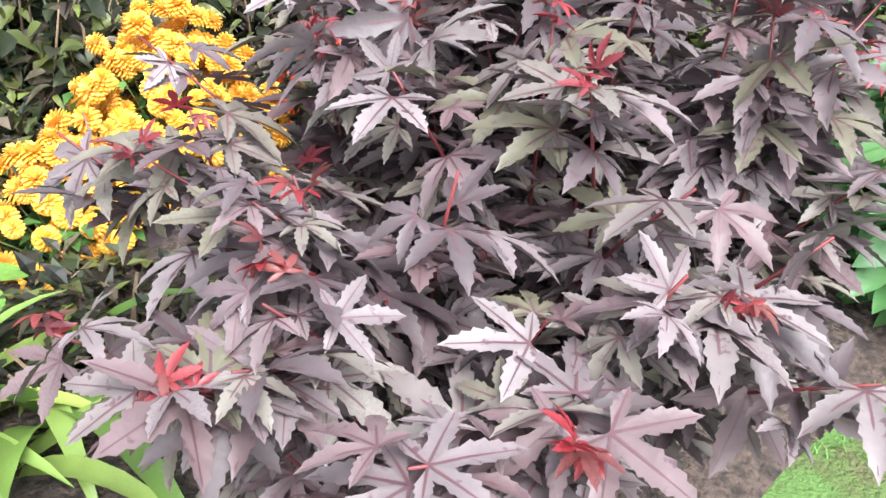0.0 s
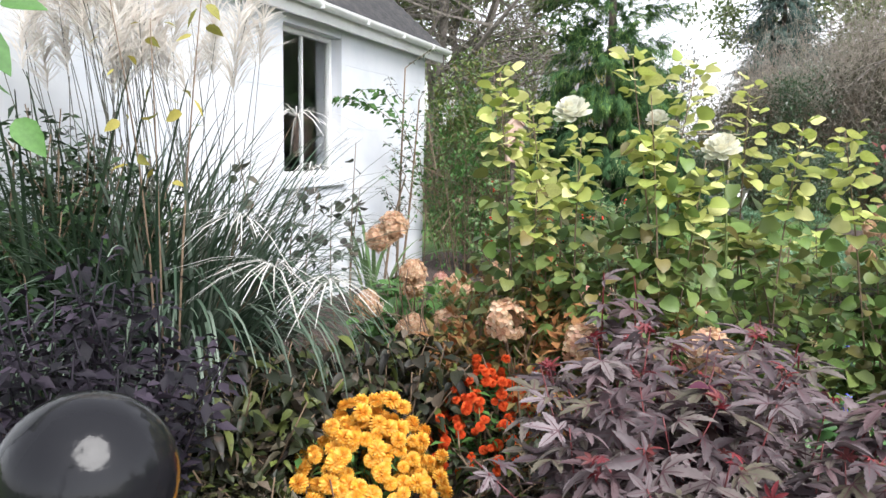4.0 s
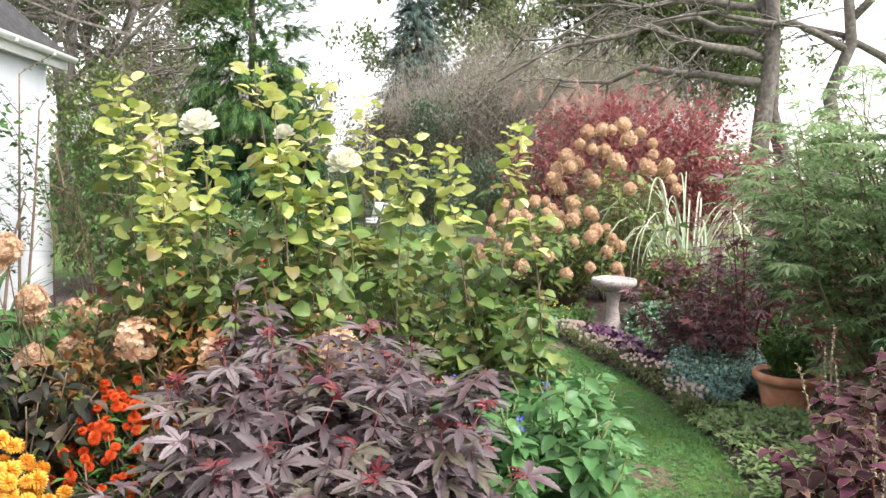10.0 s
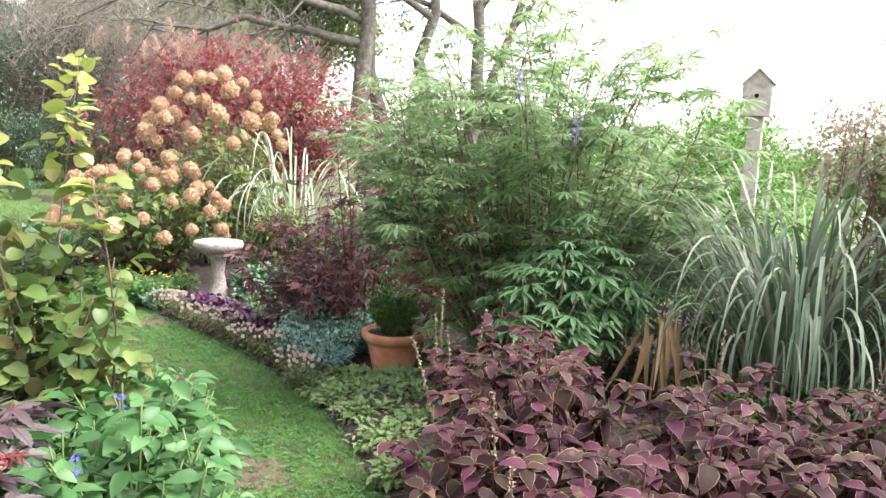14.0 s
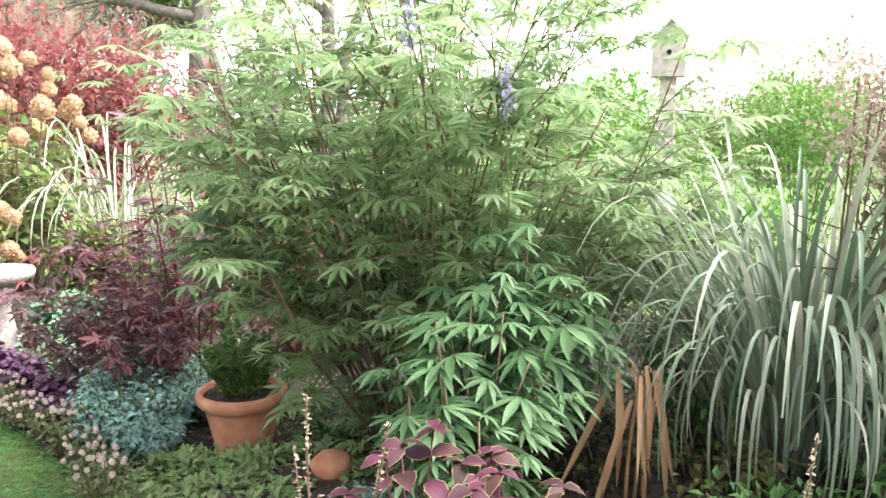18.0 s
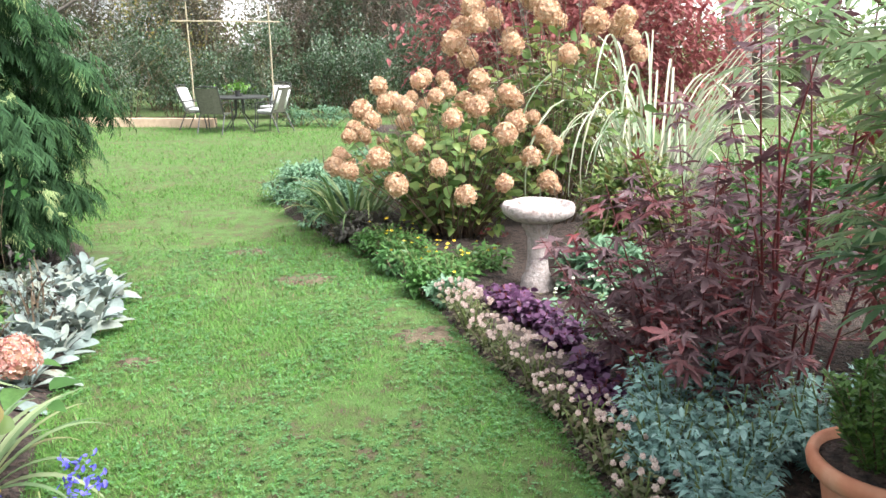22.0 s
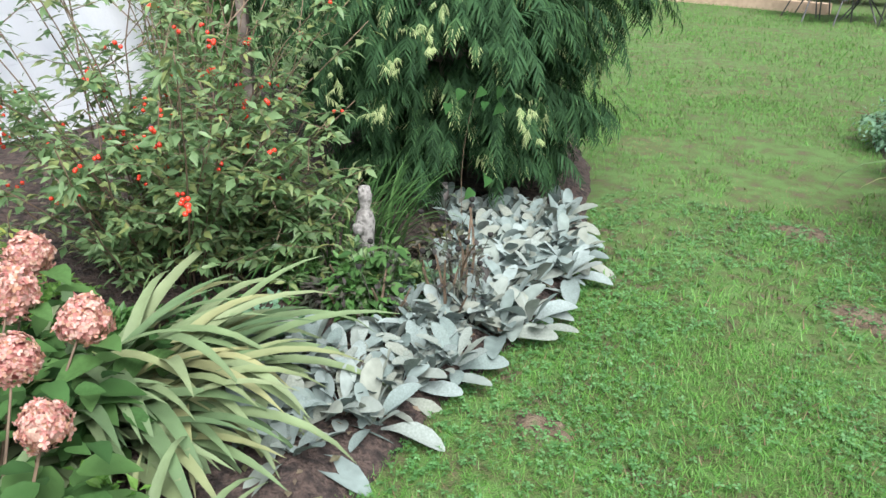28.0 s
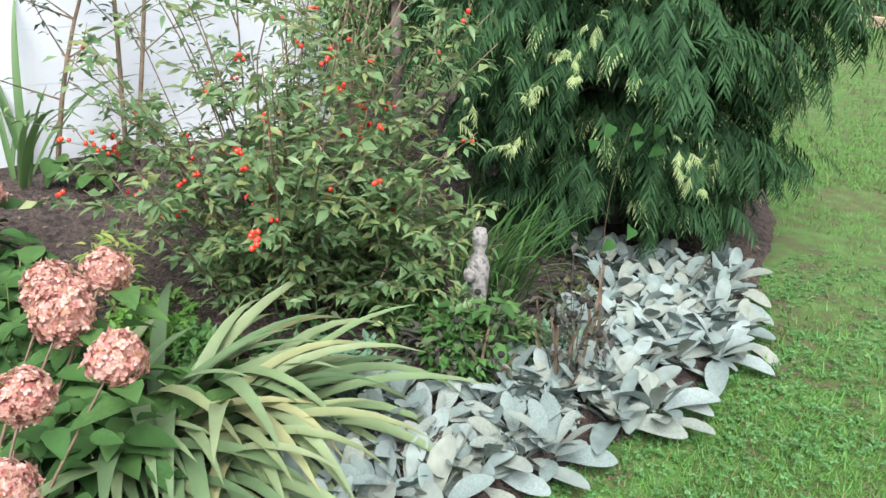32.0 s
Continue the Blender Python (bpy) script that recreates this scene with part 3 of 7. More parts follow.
def lobed(angles, lengths, fat=1.0, sinus=0.30, curl=0.30):
    """A hand-shaped leaf with toothed lobes."""
    edge = [(0.0, -0.02)]
    side = [(0.40, 0.13), (0.50, 0.155), (0.55, 0.11), (0.68, 0.13), (0.73, 0.075), (0.86, 0.075)]
    for n, (a, k) in enumerate(zip(angles, lengths)):
        a = radians(a)
        ax, ay = math.sin(a), math.cos(a)
        pts = [(f, -w) for f, w in side] + [(1, 0)] + [(f, w) for f, w in side[::-1]]
        for f, w in pts:
            w *= fat
            edge.append((k * (f * ax + w * ay), k * (f * ay - w * ax)))
        if n < len(angles) - 1:
            b = radians((angles[n] + angles[n + 1]) / 2)
            edge.append((sinus * math.sin(b), sinus * math.cos(b)))
    v = [(0, 0.0, 0.02)] + [(x, y, -curl * (x * x + y * y) + 0.05 * math.sin(9 * x)) for x, y in edge]
    n = len(edge)
    return Shape(v, [(0, 1 + (i + 1) % n, 1 + i) for i in range(n)])


def ribbed(angles, lengths, fat=1.0, sinus=0.26, curl=0.2, fold=0.35):
    """A hand-shaped leaf with toothed lobes, each folded along its own rib."""
    side = [(0.34, 0.105), (0.46, 0.155), (0.49, 0.125), (0.60, 0.150), (0.63, 0.11), (0.73, 0.120), (0.76, 0.08), (0.86, 0.082), (0.89, 0.045), (1.0, 0.0)]
    v, f = [(0, 0, 0)], []
    first, last = [], []
    for a, k in zip(angles, lengths):
        a = radians(a)
        ax, ay = math.sin(a), math.cos(a)
        b = len(v)
        for q, w in side:
            w *= fat
            for sg in (-1, 0, 1):
                x, y = k * (q * ax + sg * w * ay), k * (q * ay - sg * w * ax)
                v.append((x, y, fold * abs(sg) * w * k - curl * (x * x + y * y)))
        for i in range(len(side) - 1):
            o = b + 3 * i
            f += [(o, o + 1, o + 4, o + 3), (o + 1, o + 2, o + 5, o + 4)]
        f += [(0, b + 1, b), (0, b + 2, b + 1)]
        first.append(b)
        last.append(b + 2)
    for n in range(len(angles) - 1):
        m = radians((angles[n] + angles[n + 1]) / 2)
        v.append((sinus * math.sin(m), sinus * math.cos(m), 0.02))
        f += [(0, len(v) - 1, last[n]), (0, first[n + 1], len(v) - 1)]
    out = Shape(v, f)
    for a, k in zip(angles, lengths):
        a = radians(a)
        ax, ay = math.sin(a), math.cos(a)
        rib = []
        for q, w in ((0.0, 0.016), (0.4, 0.013), (0.92, 0.004)):
            for sg in (-1, 1):
                x, y = k * q * ax + sg * w * ay, k * q * ay - sg * w * ax
                rib.append((x, y, 0.012 - curl * (x * x + y * y) + 0.4 * fold * w))
        out.add(Shape(rib, [(0, 1, 3, 2), (2, 3, 5, 4)], [1, 1]))
    return out


RIBBED = ribbed((-112, -56, 0, 56, 112), (0.55, 0.86, 1, 0.86, 0.55), 1.12, 0.25, 0.10)
RIBBED_B = ribbed((-100, -50, 0, 50, 100), (0.6, 0.9, 1, 0.88, 0.55), 1.08, 0.24, 0.32, 0.5)
MAPLE = lobed((-112, -54, 0, 54, 112), (0.52, 0.86, 1, 0.86, 0.52), 1.05, 0.24, 0.12)
MAPLE_B = lobed((-100, -48, 0, 48, 100), (0.6, 0.9, 1, 0.88, 0.55), 0.95, 0.25, 0.32)


def blade(arch, n=8, w=0.03, up=1.0):
    """A strap that rises along z and arches over to y; one unit along its length."""
    a0, pts, y, z = radians(8), [], 0.0, 0.0
    for i in range(n + 1):
        pts.append((y, z))
        a = a0 + arch * (i / n) ** 1.6
        y, z = y + math.sin(a) / n, z + math.cos(a) / n * up
    v, f = [], []
    for i, (y, z) in enumerate(pts):
        q = i / n
        ww = w * min(1.0, 0.55 + 2 * q) * (1 - q ** 3) + 0.001
        v += [(-ww, y, z), (0, y + 0.3 * ww, z - 0.3 * ww), (ww, y, z)]
    for i in range(n):
        f += [(3 * i, 3 * i + 1, 3 * i + 4, 3 * i + 3), (3 * i + 1, 3 * i + 2, 3 * i + 5, 3 * i + 4)]
    return Shape(v, f)


def flower_ball(n_rings=4, petals=11, w=0.18):
    """A double flower, petals in rings, one unit across, facing z."""
    out = Shape()
    pet = strip([0, 0.6, 1], [0.06, w, w * 0.5], 0.3, -0.2)
    for r in range(n_rings):
        el = radians(-20 + 100 * r / max(1, n_rings - 1)) if n_rings > 3 else radians(10 + 75 * r / max(1, n_rings - 1))
        k = 0.5 - 0.07 * r
        for j in range(petals - 2 * r):
            a = 2 * math.pi * (j + 0.5 * (r % 2)) / (petals - 2 * r)
            out.add(pet.moved(Matrix.Rotation(a, 4, "Z") @ Matrix.Rotation(el, 4, "X") @ Matrix.Diagonal((k, k, k, 1))))
    return out


ROSE = Shape()
for k in range(34):
    el = math.asin(-0.25 + 1.2 * (k + 0.5) / 34)
    ROSE.add(strip([0.1, 0.7, 1], [0.06, 0.32, 0.20], 0.4, -0.3).moved(Matrix.Rotation(2.4 * k, 4, "Z") @ Matrix.Rotation(el, 4, "X") @ Matrix.Scale(0.5, 4)))


def floret_head(n, rx, rz, size, seed, taper=0.0):
    """A dome of four-petalled florets."""
    r = np.random.default_rng(seed)
    cross = Shape()
    for a in range(4):
        cross.add(strip([0.05, 0.6, 1], [0.1, 0.42, 0.2], 0.2, 0.1).moved(Matrix.Rotation(a * math.pi / 2, 4, "Z") @ Matrix.Rotation(0.25, 4, "X")))
    d = unit(r.normal(size=(n, 3)) * (1, 1, 1) + (0, 0, 0.35))
    k = 1 - taper * np.clip(d[:, 2:], 0, 1)
    pos = d * (rx, rx, rz) * (0.80 + 0.33 * r.random((n, 1))) * np.c_[k, k, np.ones((n, 1))]
    m = place(pos, unit(np.cross(d, r.normal(size=(n, 3)))), d + 0.5 * r.normal(size=(n, 3)), size * (0.7 + 0.6 * r.random(n)))
    return cross, m


def polyline(base, tip, bow, n=6, wob=0.02):
    base, tip = np.array(base, float), np.array(tip, float)
    t = np.linspace(0, 1, n)[:, None]
    side = rng.normal(size=3) * wob * np.linalg.norm(tip - base)
    p = base + (tip - base) * t
    p[:, :2] += ((tip - base)[:2] * (t ** 1.5 - t) * bow)
    return p + side * np.sin(np.pi * t)


# ---- large structure ----
def in_poly(x, y, poly):
    inside = np.zeros(np.shape(x), bool)
    for (x0, y0), (x1, y1) in zip(poly, poly[1:] + poly[:1]):
        c = ((y0 > y) != (y1 > y)) & (x < (x1 - x0) * (y - y0) / (y1 - y0 + 1e-12) + x0)
        inside ^= c
    return inside


LEFT_EDGE = [(0.3, -0.1), (0.62, 1.0), (0.88, 1.6), (1.30, 2.5), (1.25, 3.6), (0.95, 4.6), (0.36, 5.5), (0.10, 6.2), (0.0, 6.8), (-0.12, 7.9), (-0.55, 8.9), (-0.95, 9.7), (-1.6, 10.5), (-3.0, 10.9), (-4.2, 9.5)]
RIGHT_EDGE = [(2.1, 0.2), (1.95, 1.6), (2.2, 2.9), (2.42, 3.9), (2.6, 5.2), (2.48, 6.2), (2.22, 6.9), (2.05, 7.7), (1.55, 9.2), (0.75, 10.8), (0.40, 12.0), (0.9, 13.2), (2.4, 14.6), (2.6, 17.0), (1.2, 20.4)]
BED_LEFT = LEFT_EDGE + [(-4.5, 9.5), (-4.5, -0.1)]
BED_RIGHT = RIGHT_EDGE + [(4.0, 20.0), (7.6, 12.0), (7.6, 0.2)]

# ground: one sheet, finer near the walk
gx = np.r_[-400, -150, -60, -25, np.arange(-12, 12.01, 0.25), 25, 60, 150, 400]
gy = np.r_[-400, -100, -30, np.arange(-6, 24.01, 0.25), 30, 60, 150, 400]
X, Y = np.meshgrid(gx, gy)
Z = gz(X, Y) + 0.012 * np.sin(2.1 * X + 1.3 * Y) * np.cos(1.7 * Y)
nx, ny = len(gx), len(gy)
sheet = Shape(np.stack([X, Y, Z], -1).reshape(-1, 3), [(j * nx + i, j * nx + i + 1, (j + 1) * nx + i + 1, (j + 1) * nx + i) for j in range(ny - 1) for i in range(nx - 1)])
solo("ground", mesh_of("ground", [(sheet, ONE)], M["grass_ground"], True), "mown green lawn with brown worn patches", "lawn", kind="structure")


def mound(x, y):
    """The soil rises towards the cottage."""
    return np.clip((-1.3 - np.asarray(x)) * 0.15, 0, 0.26) * np.clip((np.asarray(y) - 4.0) / 1.5, 0, 1)


def bed(name, poly, label, rise=0.07):
    """Soil heaped over a plan outline, sinking into the lawn at its edge."""
    xs, ys = [p[0] for p in poly], [p[1] for p in poly]
    st = 0.14
    ax, ay = np.arange(max(min(xs), -7), min(max(xs), 9), st), np.arange(min(ys), max(ys), st)
    bx, by = np.meshgrid(ax, ay)
    ins = in_poly(bx, by, poly)
    d = np.full(bx.shape, 9.0)
    for (x0, y0), (x1, y1) in zip(poly, poly[1:] + poly[:1]):
        t = np.clip(((bx - x0) * (x1 - x0) + (by - y0) * (y1 - y0)) / ((x1 - x0) ** 2 + (y1 - y0) ** 2), 0, 1)
        d = np.minimum(d, np.hypot(bx - x0 - t * (x1 - x0), by - y0 - t * (y1 - y0)))
    sd = np.where(ins, d, -d)
    bz = gz(bx, by) + np.clip(sd * 0.5, -0.10, rise) + mound(bx, by) + 0.018 * rng.random(bx.shape) - 0.075 * np.exp(-((bx - 3.36) ** 2 + (by - 5.0) ** 2) / 0.16)
    n = len(ax)
    keep = sd > -0.16
    f = [(j * n + i, j * n + i + 1, (j + 1) * n + i + 1, (j + 1) * n + i) for j in range(len(ay) - 1) for i in range(n - 1) if keep[j, i] or keep[j + 1, i + 1] or keep[j, i + 1] or keep[j + 1, i]]
    return solo(name, mesh_of(name, [(Shape(np.stack([bx, by, bz], -1).reshape(-1, 3), f), ONE)], M["soil"], True), label, "flower bed", kind="structure")


bed("bed_left", BED_LEFT, "dark brown mulched soil of the planted border")
bed("bed_right", BED_RIGHT, "dark brown mulched soil of the curved border")


def soil(x, y):
    return float(gz(x, y)) + 0.06 + float(mound(x, y))


# house: local x runs along the front wall from its far corner towards its near end, local y goes back
HOUSE = Matrix.Translation((-3.56, 8.13, 0)) @ Matrix.Rotation(math.atan2(-1.0, 0.0806), 4, "Z")
house = thing("house", "white painted brick cottage with dark shingle roof", "house", kind="structure")
house.matrix_basis = HOUSE
# in local space: x along the wall, -y side is outward
L, D, EAVE = 8.0, 6.0, 2.95
W0, W1, S0, S1 = 2.25, 3.31, 1.47, 2.74
FLOOR = -0.15
wall = Shape()
for a in ((0, W0, FLOOR, EAVE), (W1, L, FLOOR, EAVE), (W0, W1, FLOOR, S0), (W0, W1, S1, EAVE)):
    wall.add(box(a[0], a[1], -0.25, 0.0, a[2], a[3]))
wall.add(box(0.0, 0.25, -D, -0.25, FLOOR, EAVE))
wall.add(box(L - 0.25, L, -D, -0.25, FLOOR, EAVE))
wall.add(box(0.25, L - 0.25, -D, -D + 0.25, FLOOR, EAVE))
RISE = 2.62
for x0 in (0.0, L - 0.25):
    wall.add(Shape([(x0, 0, EAVE), (x0, -D, EAVE), (x0, -D / 2, EAVE + RISE), (x0 + 0.25, 0, EAVE), (x0 + 0.25, -D, EAVE), (x0 + 0.25, -D / 2, EAVE + RISE)], [(0, 1, 2), (5, 4, 3), (0, 3, 4, 1), (1, 4, 5, 2), (2, 5, 3, 0)]))
part("wall", mesh_of("wall", [(wall, ONE)], M["white_wall"]), house)
# painted block courses on the front, with fine joints
for i in range(10):
    z0, z1 = FLOOR + 0.295 * i + 0.0012, FLOOR + 0.295 * (i + 1) - 0.0012
    for x0, x1 in ((0.0, W0), (W1, L)) if z1 > S0 and z0 < S1 else ((0.0, L),):
        zt = min(z1, EAVE - 0.10)
        if zt > z0:
            part("block_course", mesh_of("block_course", [(box(x0, x1, 0.0005, 0.006, z0, zt), ONE)], M["white_wall"]), house)
# added black sheet stands in for the unlit room behind the window
part("dark_room_sheet", mesh_of("dark_room_sheet", [(box(0.3, L - 0.3, -2.2, -2.1, FLOOR, EAVE), ONE)], M["hole"]), house)
slope = math.atan2(RISE, D / 2)
roof = Shape()
for sgn in (0, 1):
    o = 0.30
    e0 = (0.12 if not sgn else -D - 0.12)
    zz = EAVE + 0.02 - 0.12 * math.tan(slope)
    p = [(-o, e0, zz), (L + o, e0, zz), (L + o, -D / 2, EAVE + RISE + 0.05), (-o, -D / 2, EAVE + RISE + 0.05)]
    q = [(x, y, z + 0.09) for x, y, z in p]
    roof.add(Shape(p + q, [(0, 1, 2, 3), (7, 6, 5, 4), (0, 4, 5, 1), (1, 5, 6, 2), (2, 6, 7, 3), (3, 7, 4, 0)]))
part("roof", mesh_of("roof", [(roof, ONE)], M["shingle"]), house)
# shingle courses on the slope that is seen
course = mesh_of("shingle_course", [(box(-0.3, L + 0.3, -0.085, 0.085, 0, 0.022), ONE)], M["shingle"])
run = math.hypot(D / 2 + 0.12, RISE + 0.15)
for i in range(int(run / 0.15)):
    t = (i + 0.5) * 0.15 / run
    y, z = 0.12 + (-D / 2 - 0.12) * t, EAVE + 0.115 - 0.12 * math.tan(slope) + (RISE + 0.03 + 0.12 * math.tan(slope)) * t
    part("shingle_row", course, house, m=Matrix.Translation((0, y, z)) @ Matrix.Rotation(-slope - 0.10, 4, "X"))
part("fascia", mesh_of("fascia", [(box(-0.3, L + 0.3, 0.10, 0.13, EAVE - 0.16, EAVE - 0.02, 0.004), ONE)], M["white_paint"]), house)
part("soffit", mesh_of("soffit", [(box(-0.3, L + 0.3, 0.0, 0.10, EAVE - 0.10, EAVE - 0.08), ONE)], M["white_paint"]), house)
# half-round gutter
th = np.linspace(math.pi, 2 * math.pi, 9)
gut = [(0.055 * math.cos(a), 0.055 * math.sin(a)) for a in th] + [(0.047 * math.cos(a), 0.047 * math.sin(a)) for a in th[::-1]]
ng = len(gut)
part("gutter", mesh_of("gutter", [(Shape([(x, 0.19 + a, EAVE - 0.02 + b) for x in (-0.32, L + 0.32) for a, b in gut], [(i, (i + 1) % ng, ng + (i + 1) % ng, ng + i) for i in range(ng)] + [tuple(range(ng)), tuple(range(2 * ng - 1, ng - 1, -1))]), ONE)], M["white_paint"]), house)
bracket = mesh_of("gutter_bracket", [(box(-0.008, 0.008, 0.13, 0.247, EAVE - 0.078, EAVE - 0.017, 0.002), ONE)], M["white_paint"])
for i in range(10):
    part("gutter_bracket", bracket, house, m=Matrix.Translation((0.35 + 0.9 * i, 0, 0)))
window = part("window", None, house)
frame_sh = Shape()
for a in ((W0, W0 + 0.045, S0, S1), (W1 - 0.045, W1, S0, S1), (W0 + 0.045, W1 - 0.045, S1 - 0.045, S1), (W0 + 0.045, W1 - 0.045, S0, S0 + 0.045)):
    frame_sh.add(box(a[0], a[1], -0.16, -0.10, a[2], a[3], 0.004))
part("window_frame", mesh_of("window_frame", [(frame_sh, ONE)], M["white_paint"]), window)
part("mullion", mesh_of("mullion", [(box((W0 + W1) / 2 - 0.012, (W0 + W1) / 2 + 0.012, -0.15, -0.115, S0 + 0.045, S1 - 0.045), ONE)], M["white_paint"]), window)
part("window_sill", mesh_of("window_sill", [(box(W0 - 0.06, W1 + 0.06, -0.10, 0.05, S0 - 0.09, S0 - 0.002, 0.006), ONE)], M["white_wall"]), window)
gm, nd, ln, pb = node_mat("window_glass")
pb.inputs["Transmission Weight"].default_value, pb.inputs["Roughness"].default_value, pb.inputs["Base Color"].default_value = 1.0, 0.03, (0.9, 0.93, 0.93, 1)
M["glass"] = gm
for a, b in ((W0 + 0.045, (W0 + W1) / 2 - 0.012), ((W0 + W1) / 2 + 0.012, W1 - 0.045)):
    pane = part("pane", mesh_of("pane", [(box(a, b, -0.135, -0.130, S0 + 0.045, S1 - 0.045), ONE)], M["glass"]), window)


# ---- plants ----
def leaves_on(paths, n, start=0.3, spread=0.04, out=0.7, droop=0.2):
    """Leaf sites along stems: positions and ways out."""
    pos, way = [], []
    for p in paths:
        t = start + (1 - start) * np.sort(rng.random(n))
        i = np.minimum((t * (len(p) - 1)).astype(int), len(p) - 2)
        fr = (t * (len(p) - 1) - i)[:, None]
        q = p[i] * (1 - fr) + p[i + 1] * fr
        d = unit(p[i + 1] - p[i])
        a = np.arange(n) * 2.4 + rng.random() * 6
        side = np.stack([np.cos(a), np.sin(a), np.zeros(n)], -1)
        w = unit(out * side + (1 - out) * d + rng.normal(size=(n, 3)) * 0.25 - (0, 0, droop))
        pos.append(q + side * spread * rng.random((n, 1)))
        way.append(w)
    return np.concatenate(pos), np.concatenate(way)


def stems_for(x, y, h, rx, ry, n, z0=None, low=0.7, bow=0.4, pts=6):
    z = soil(x, y) if z0 is None else z0
    out = []
    for i in range(n):
        a, r = 2.4 * i + rng.random(), math.sqrt((i + 0.5) / n)
        tip = (x + rx * r * math.cos(a), y + ry * r * math.sin(a), z + h * (low + (1 - low) * rng.random()) * (1 - 0.28 * r * r))
        b = (x + 0.25 * rx * r * math.cos(a), y + 0.25 * ry * r * math.sin(a), z - 0.03)
        out.append(polyline(b, tip, bow, pts, 0.05))
    return out


def add_stems(ob, paths, mat, r0=0.008, r1=0.003, sides=5, most=40):
    for p in paths[:most]:
        part("stem", mesh_of("stem", [(tube(p, r0, r1, sides), ONE)], mat, True), ob)
    if paths[most:]:
        part("stem_tangle", mesh_of("stem_tangle", [(tube(p, r0, r1, 4), ONE) for p in paths[most:]], mat, True), ob, kind="stuff")


def leaf_parts(ob, shapes, ms, mats, most=0, name="leaf"):
    """The nearest leaves as parts on shared meshes, the rest joined."""
    ms = np.asarray(ms)
    idx = np.arange(len(ms))
    single = set(rng.permutation(idx)[:most].tolist()) if most else set()
    shared = [mesh_of(name, [(s, ONE)], mats, True) for s in shapes] if most else []
    for i in single:
        part(name, shared[i % len(shapes)], ob, m=ms[i].tolist())
    rest = np.array([i for i in idx if i not in single], int)
    if len(rest):
        part("foliage", mesh_of("foliage", [(s, ms[rest[rest % len(shapes) == k]]) for k, s in enumerate(shapes)], mats, True), ob, kind="stuff")


def size_mix(n, s, var=0.35):
    return s * (1 - var + 2 * var * rng.random(n))


def shrub(name, label, cat, x, y, h, rx, ry, n_stems, per, shapes, mats, size, stem_mat, most=0, start=0.3, low=0.7, out=0.75, droop=0.2, stem_r=0.007, bow=0.4, z0=None, group="", spread=0.06, cap=None):
    ob = thing(name, label, cat, group=group)
    paths = stems_for(x, y, h, rx, ry, n_stems, z0, low, bow)
    for p in paths if cap else ():
        p[:, 2] = p[0, 2] + (p[:, 2] - p[0, 2]) * min(1.0, (cap(p[-1, 0], p[-1, 1]) - p[0, 2]) / (p[-1, 2] - p[0, 2]))
    add_stems(ob, paths, stem_mat, stem_r, stem_r * 0.4, most=16)
    pos, way = leaves_on(paths, per, start, spread, out, droop)
    up = np.array((0, 0, 1.0)) + 0.35 * rng.normal(size=pos.shape)
    leaf_parts(ob, shapes, place(pos, way, up, size_mix(len(pos), size)), mats, most)
    return ob, paths


def tuft(name, label, cat, x, y, n, length, mats, arch=(0.6, 1.2, 1.8), w=0.02, r=0.12, lean=0.35, z0=None, most=0, reach=1.0):
    """A clump of arching straps; reach: how far they go out for their length."""
    ob = thing(name, label, cat)
    z = soil(x, y) - 0.02 if z0 is None else z0
    a = rng.random(n) * 2 * np.pi
    rr = r * np.sqrt(rng.random(n))
    pos = np.stack([x + rr * np.cos(a), y + rr * np.sin(a), np.full(n, z)], -1)
    yaw = a - np.pi / 2 + rng.normal(size=n) * 0.5
    sz = size_mix(n, length, 0.3)
    ms = upright(pos, yaw, np.stack([sz, sz * reach, sz], -1), lean * rng.random(n))
    shapes = [blade(q, 14 if length > 1.4 else 8, w) for q in arch]
    leaf_parts(ob, shapes, ms, mats, most, "blade")
    return ob


# purple-leaved hibiscus in front
hib, paths = shrub("purple_hibiscus", "bushy purple-leaved hibiscus with red shoots", "shrub", 0.34, 1.45, 1.03, 0.59, 0.80, 60, 34, [RIBBED, RIBBED_B], [M["purple_leaf"], M["leaf_vein"]], 0.086, M["stem_red"], most=180, start=0.3, low=0.78, out=0.85, droop=0.12, stem_r=0.005, cap=lambda x, y: 0.82 + 0.42 * (y - 0.8) - 0.55 * max(0.0, x - 0.52))
low = [p for p in stems_for(0.34, 1.10, 0.50, 0.44, 0.34, 22, None, 0.7)]
pos, way = leaves_on(low, 16, 0.35, 0.06, 0.85, 0.15)
part("low_stem", mesh_of("low_stem", [(tube(p, 0.004, 0.002, 5), ONE) for p in low], M["stem_red"]), hib, kind="stuff")
leaf_parts(hib, [RIBBED, RIBBED_B], place(pos, way, np.array((0, 0, 1.0)) + 0.3 * rng.normal(size=pos.shape), size_mix(len(pos), 0.078)), [M["purple_leaf"], M["leaf_vein"]])
tips = np.array([p[-1] for p in paths])
ms = place(np.repeat(tips[::2], 4, 0) + 0.010 * rng.normal(size=(len(tips[::2]) * 4, 3)), rng.normal(size=(len(tips[::2]) * 4, 3)) + (0, 0, 0.6), (0, 0, 1), size_mix(len(tips[::2]) * 4, 0.034))
leaf_parts(hib, [RIBBED_B], ms, [M["red_leaf"], M["stem_red"]], 50, "young_leaf")

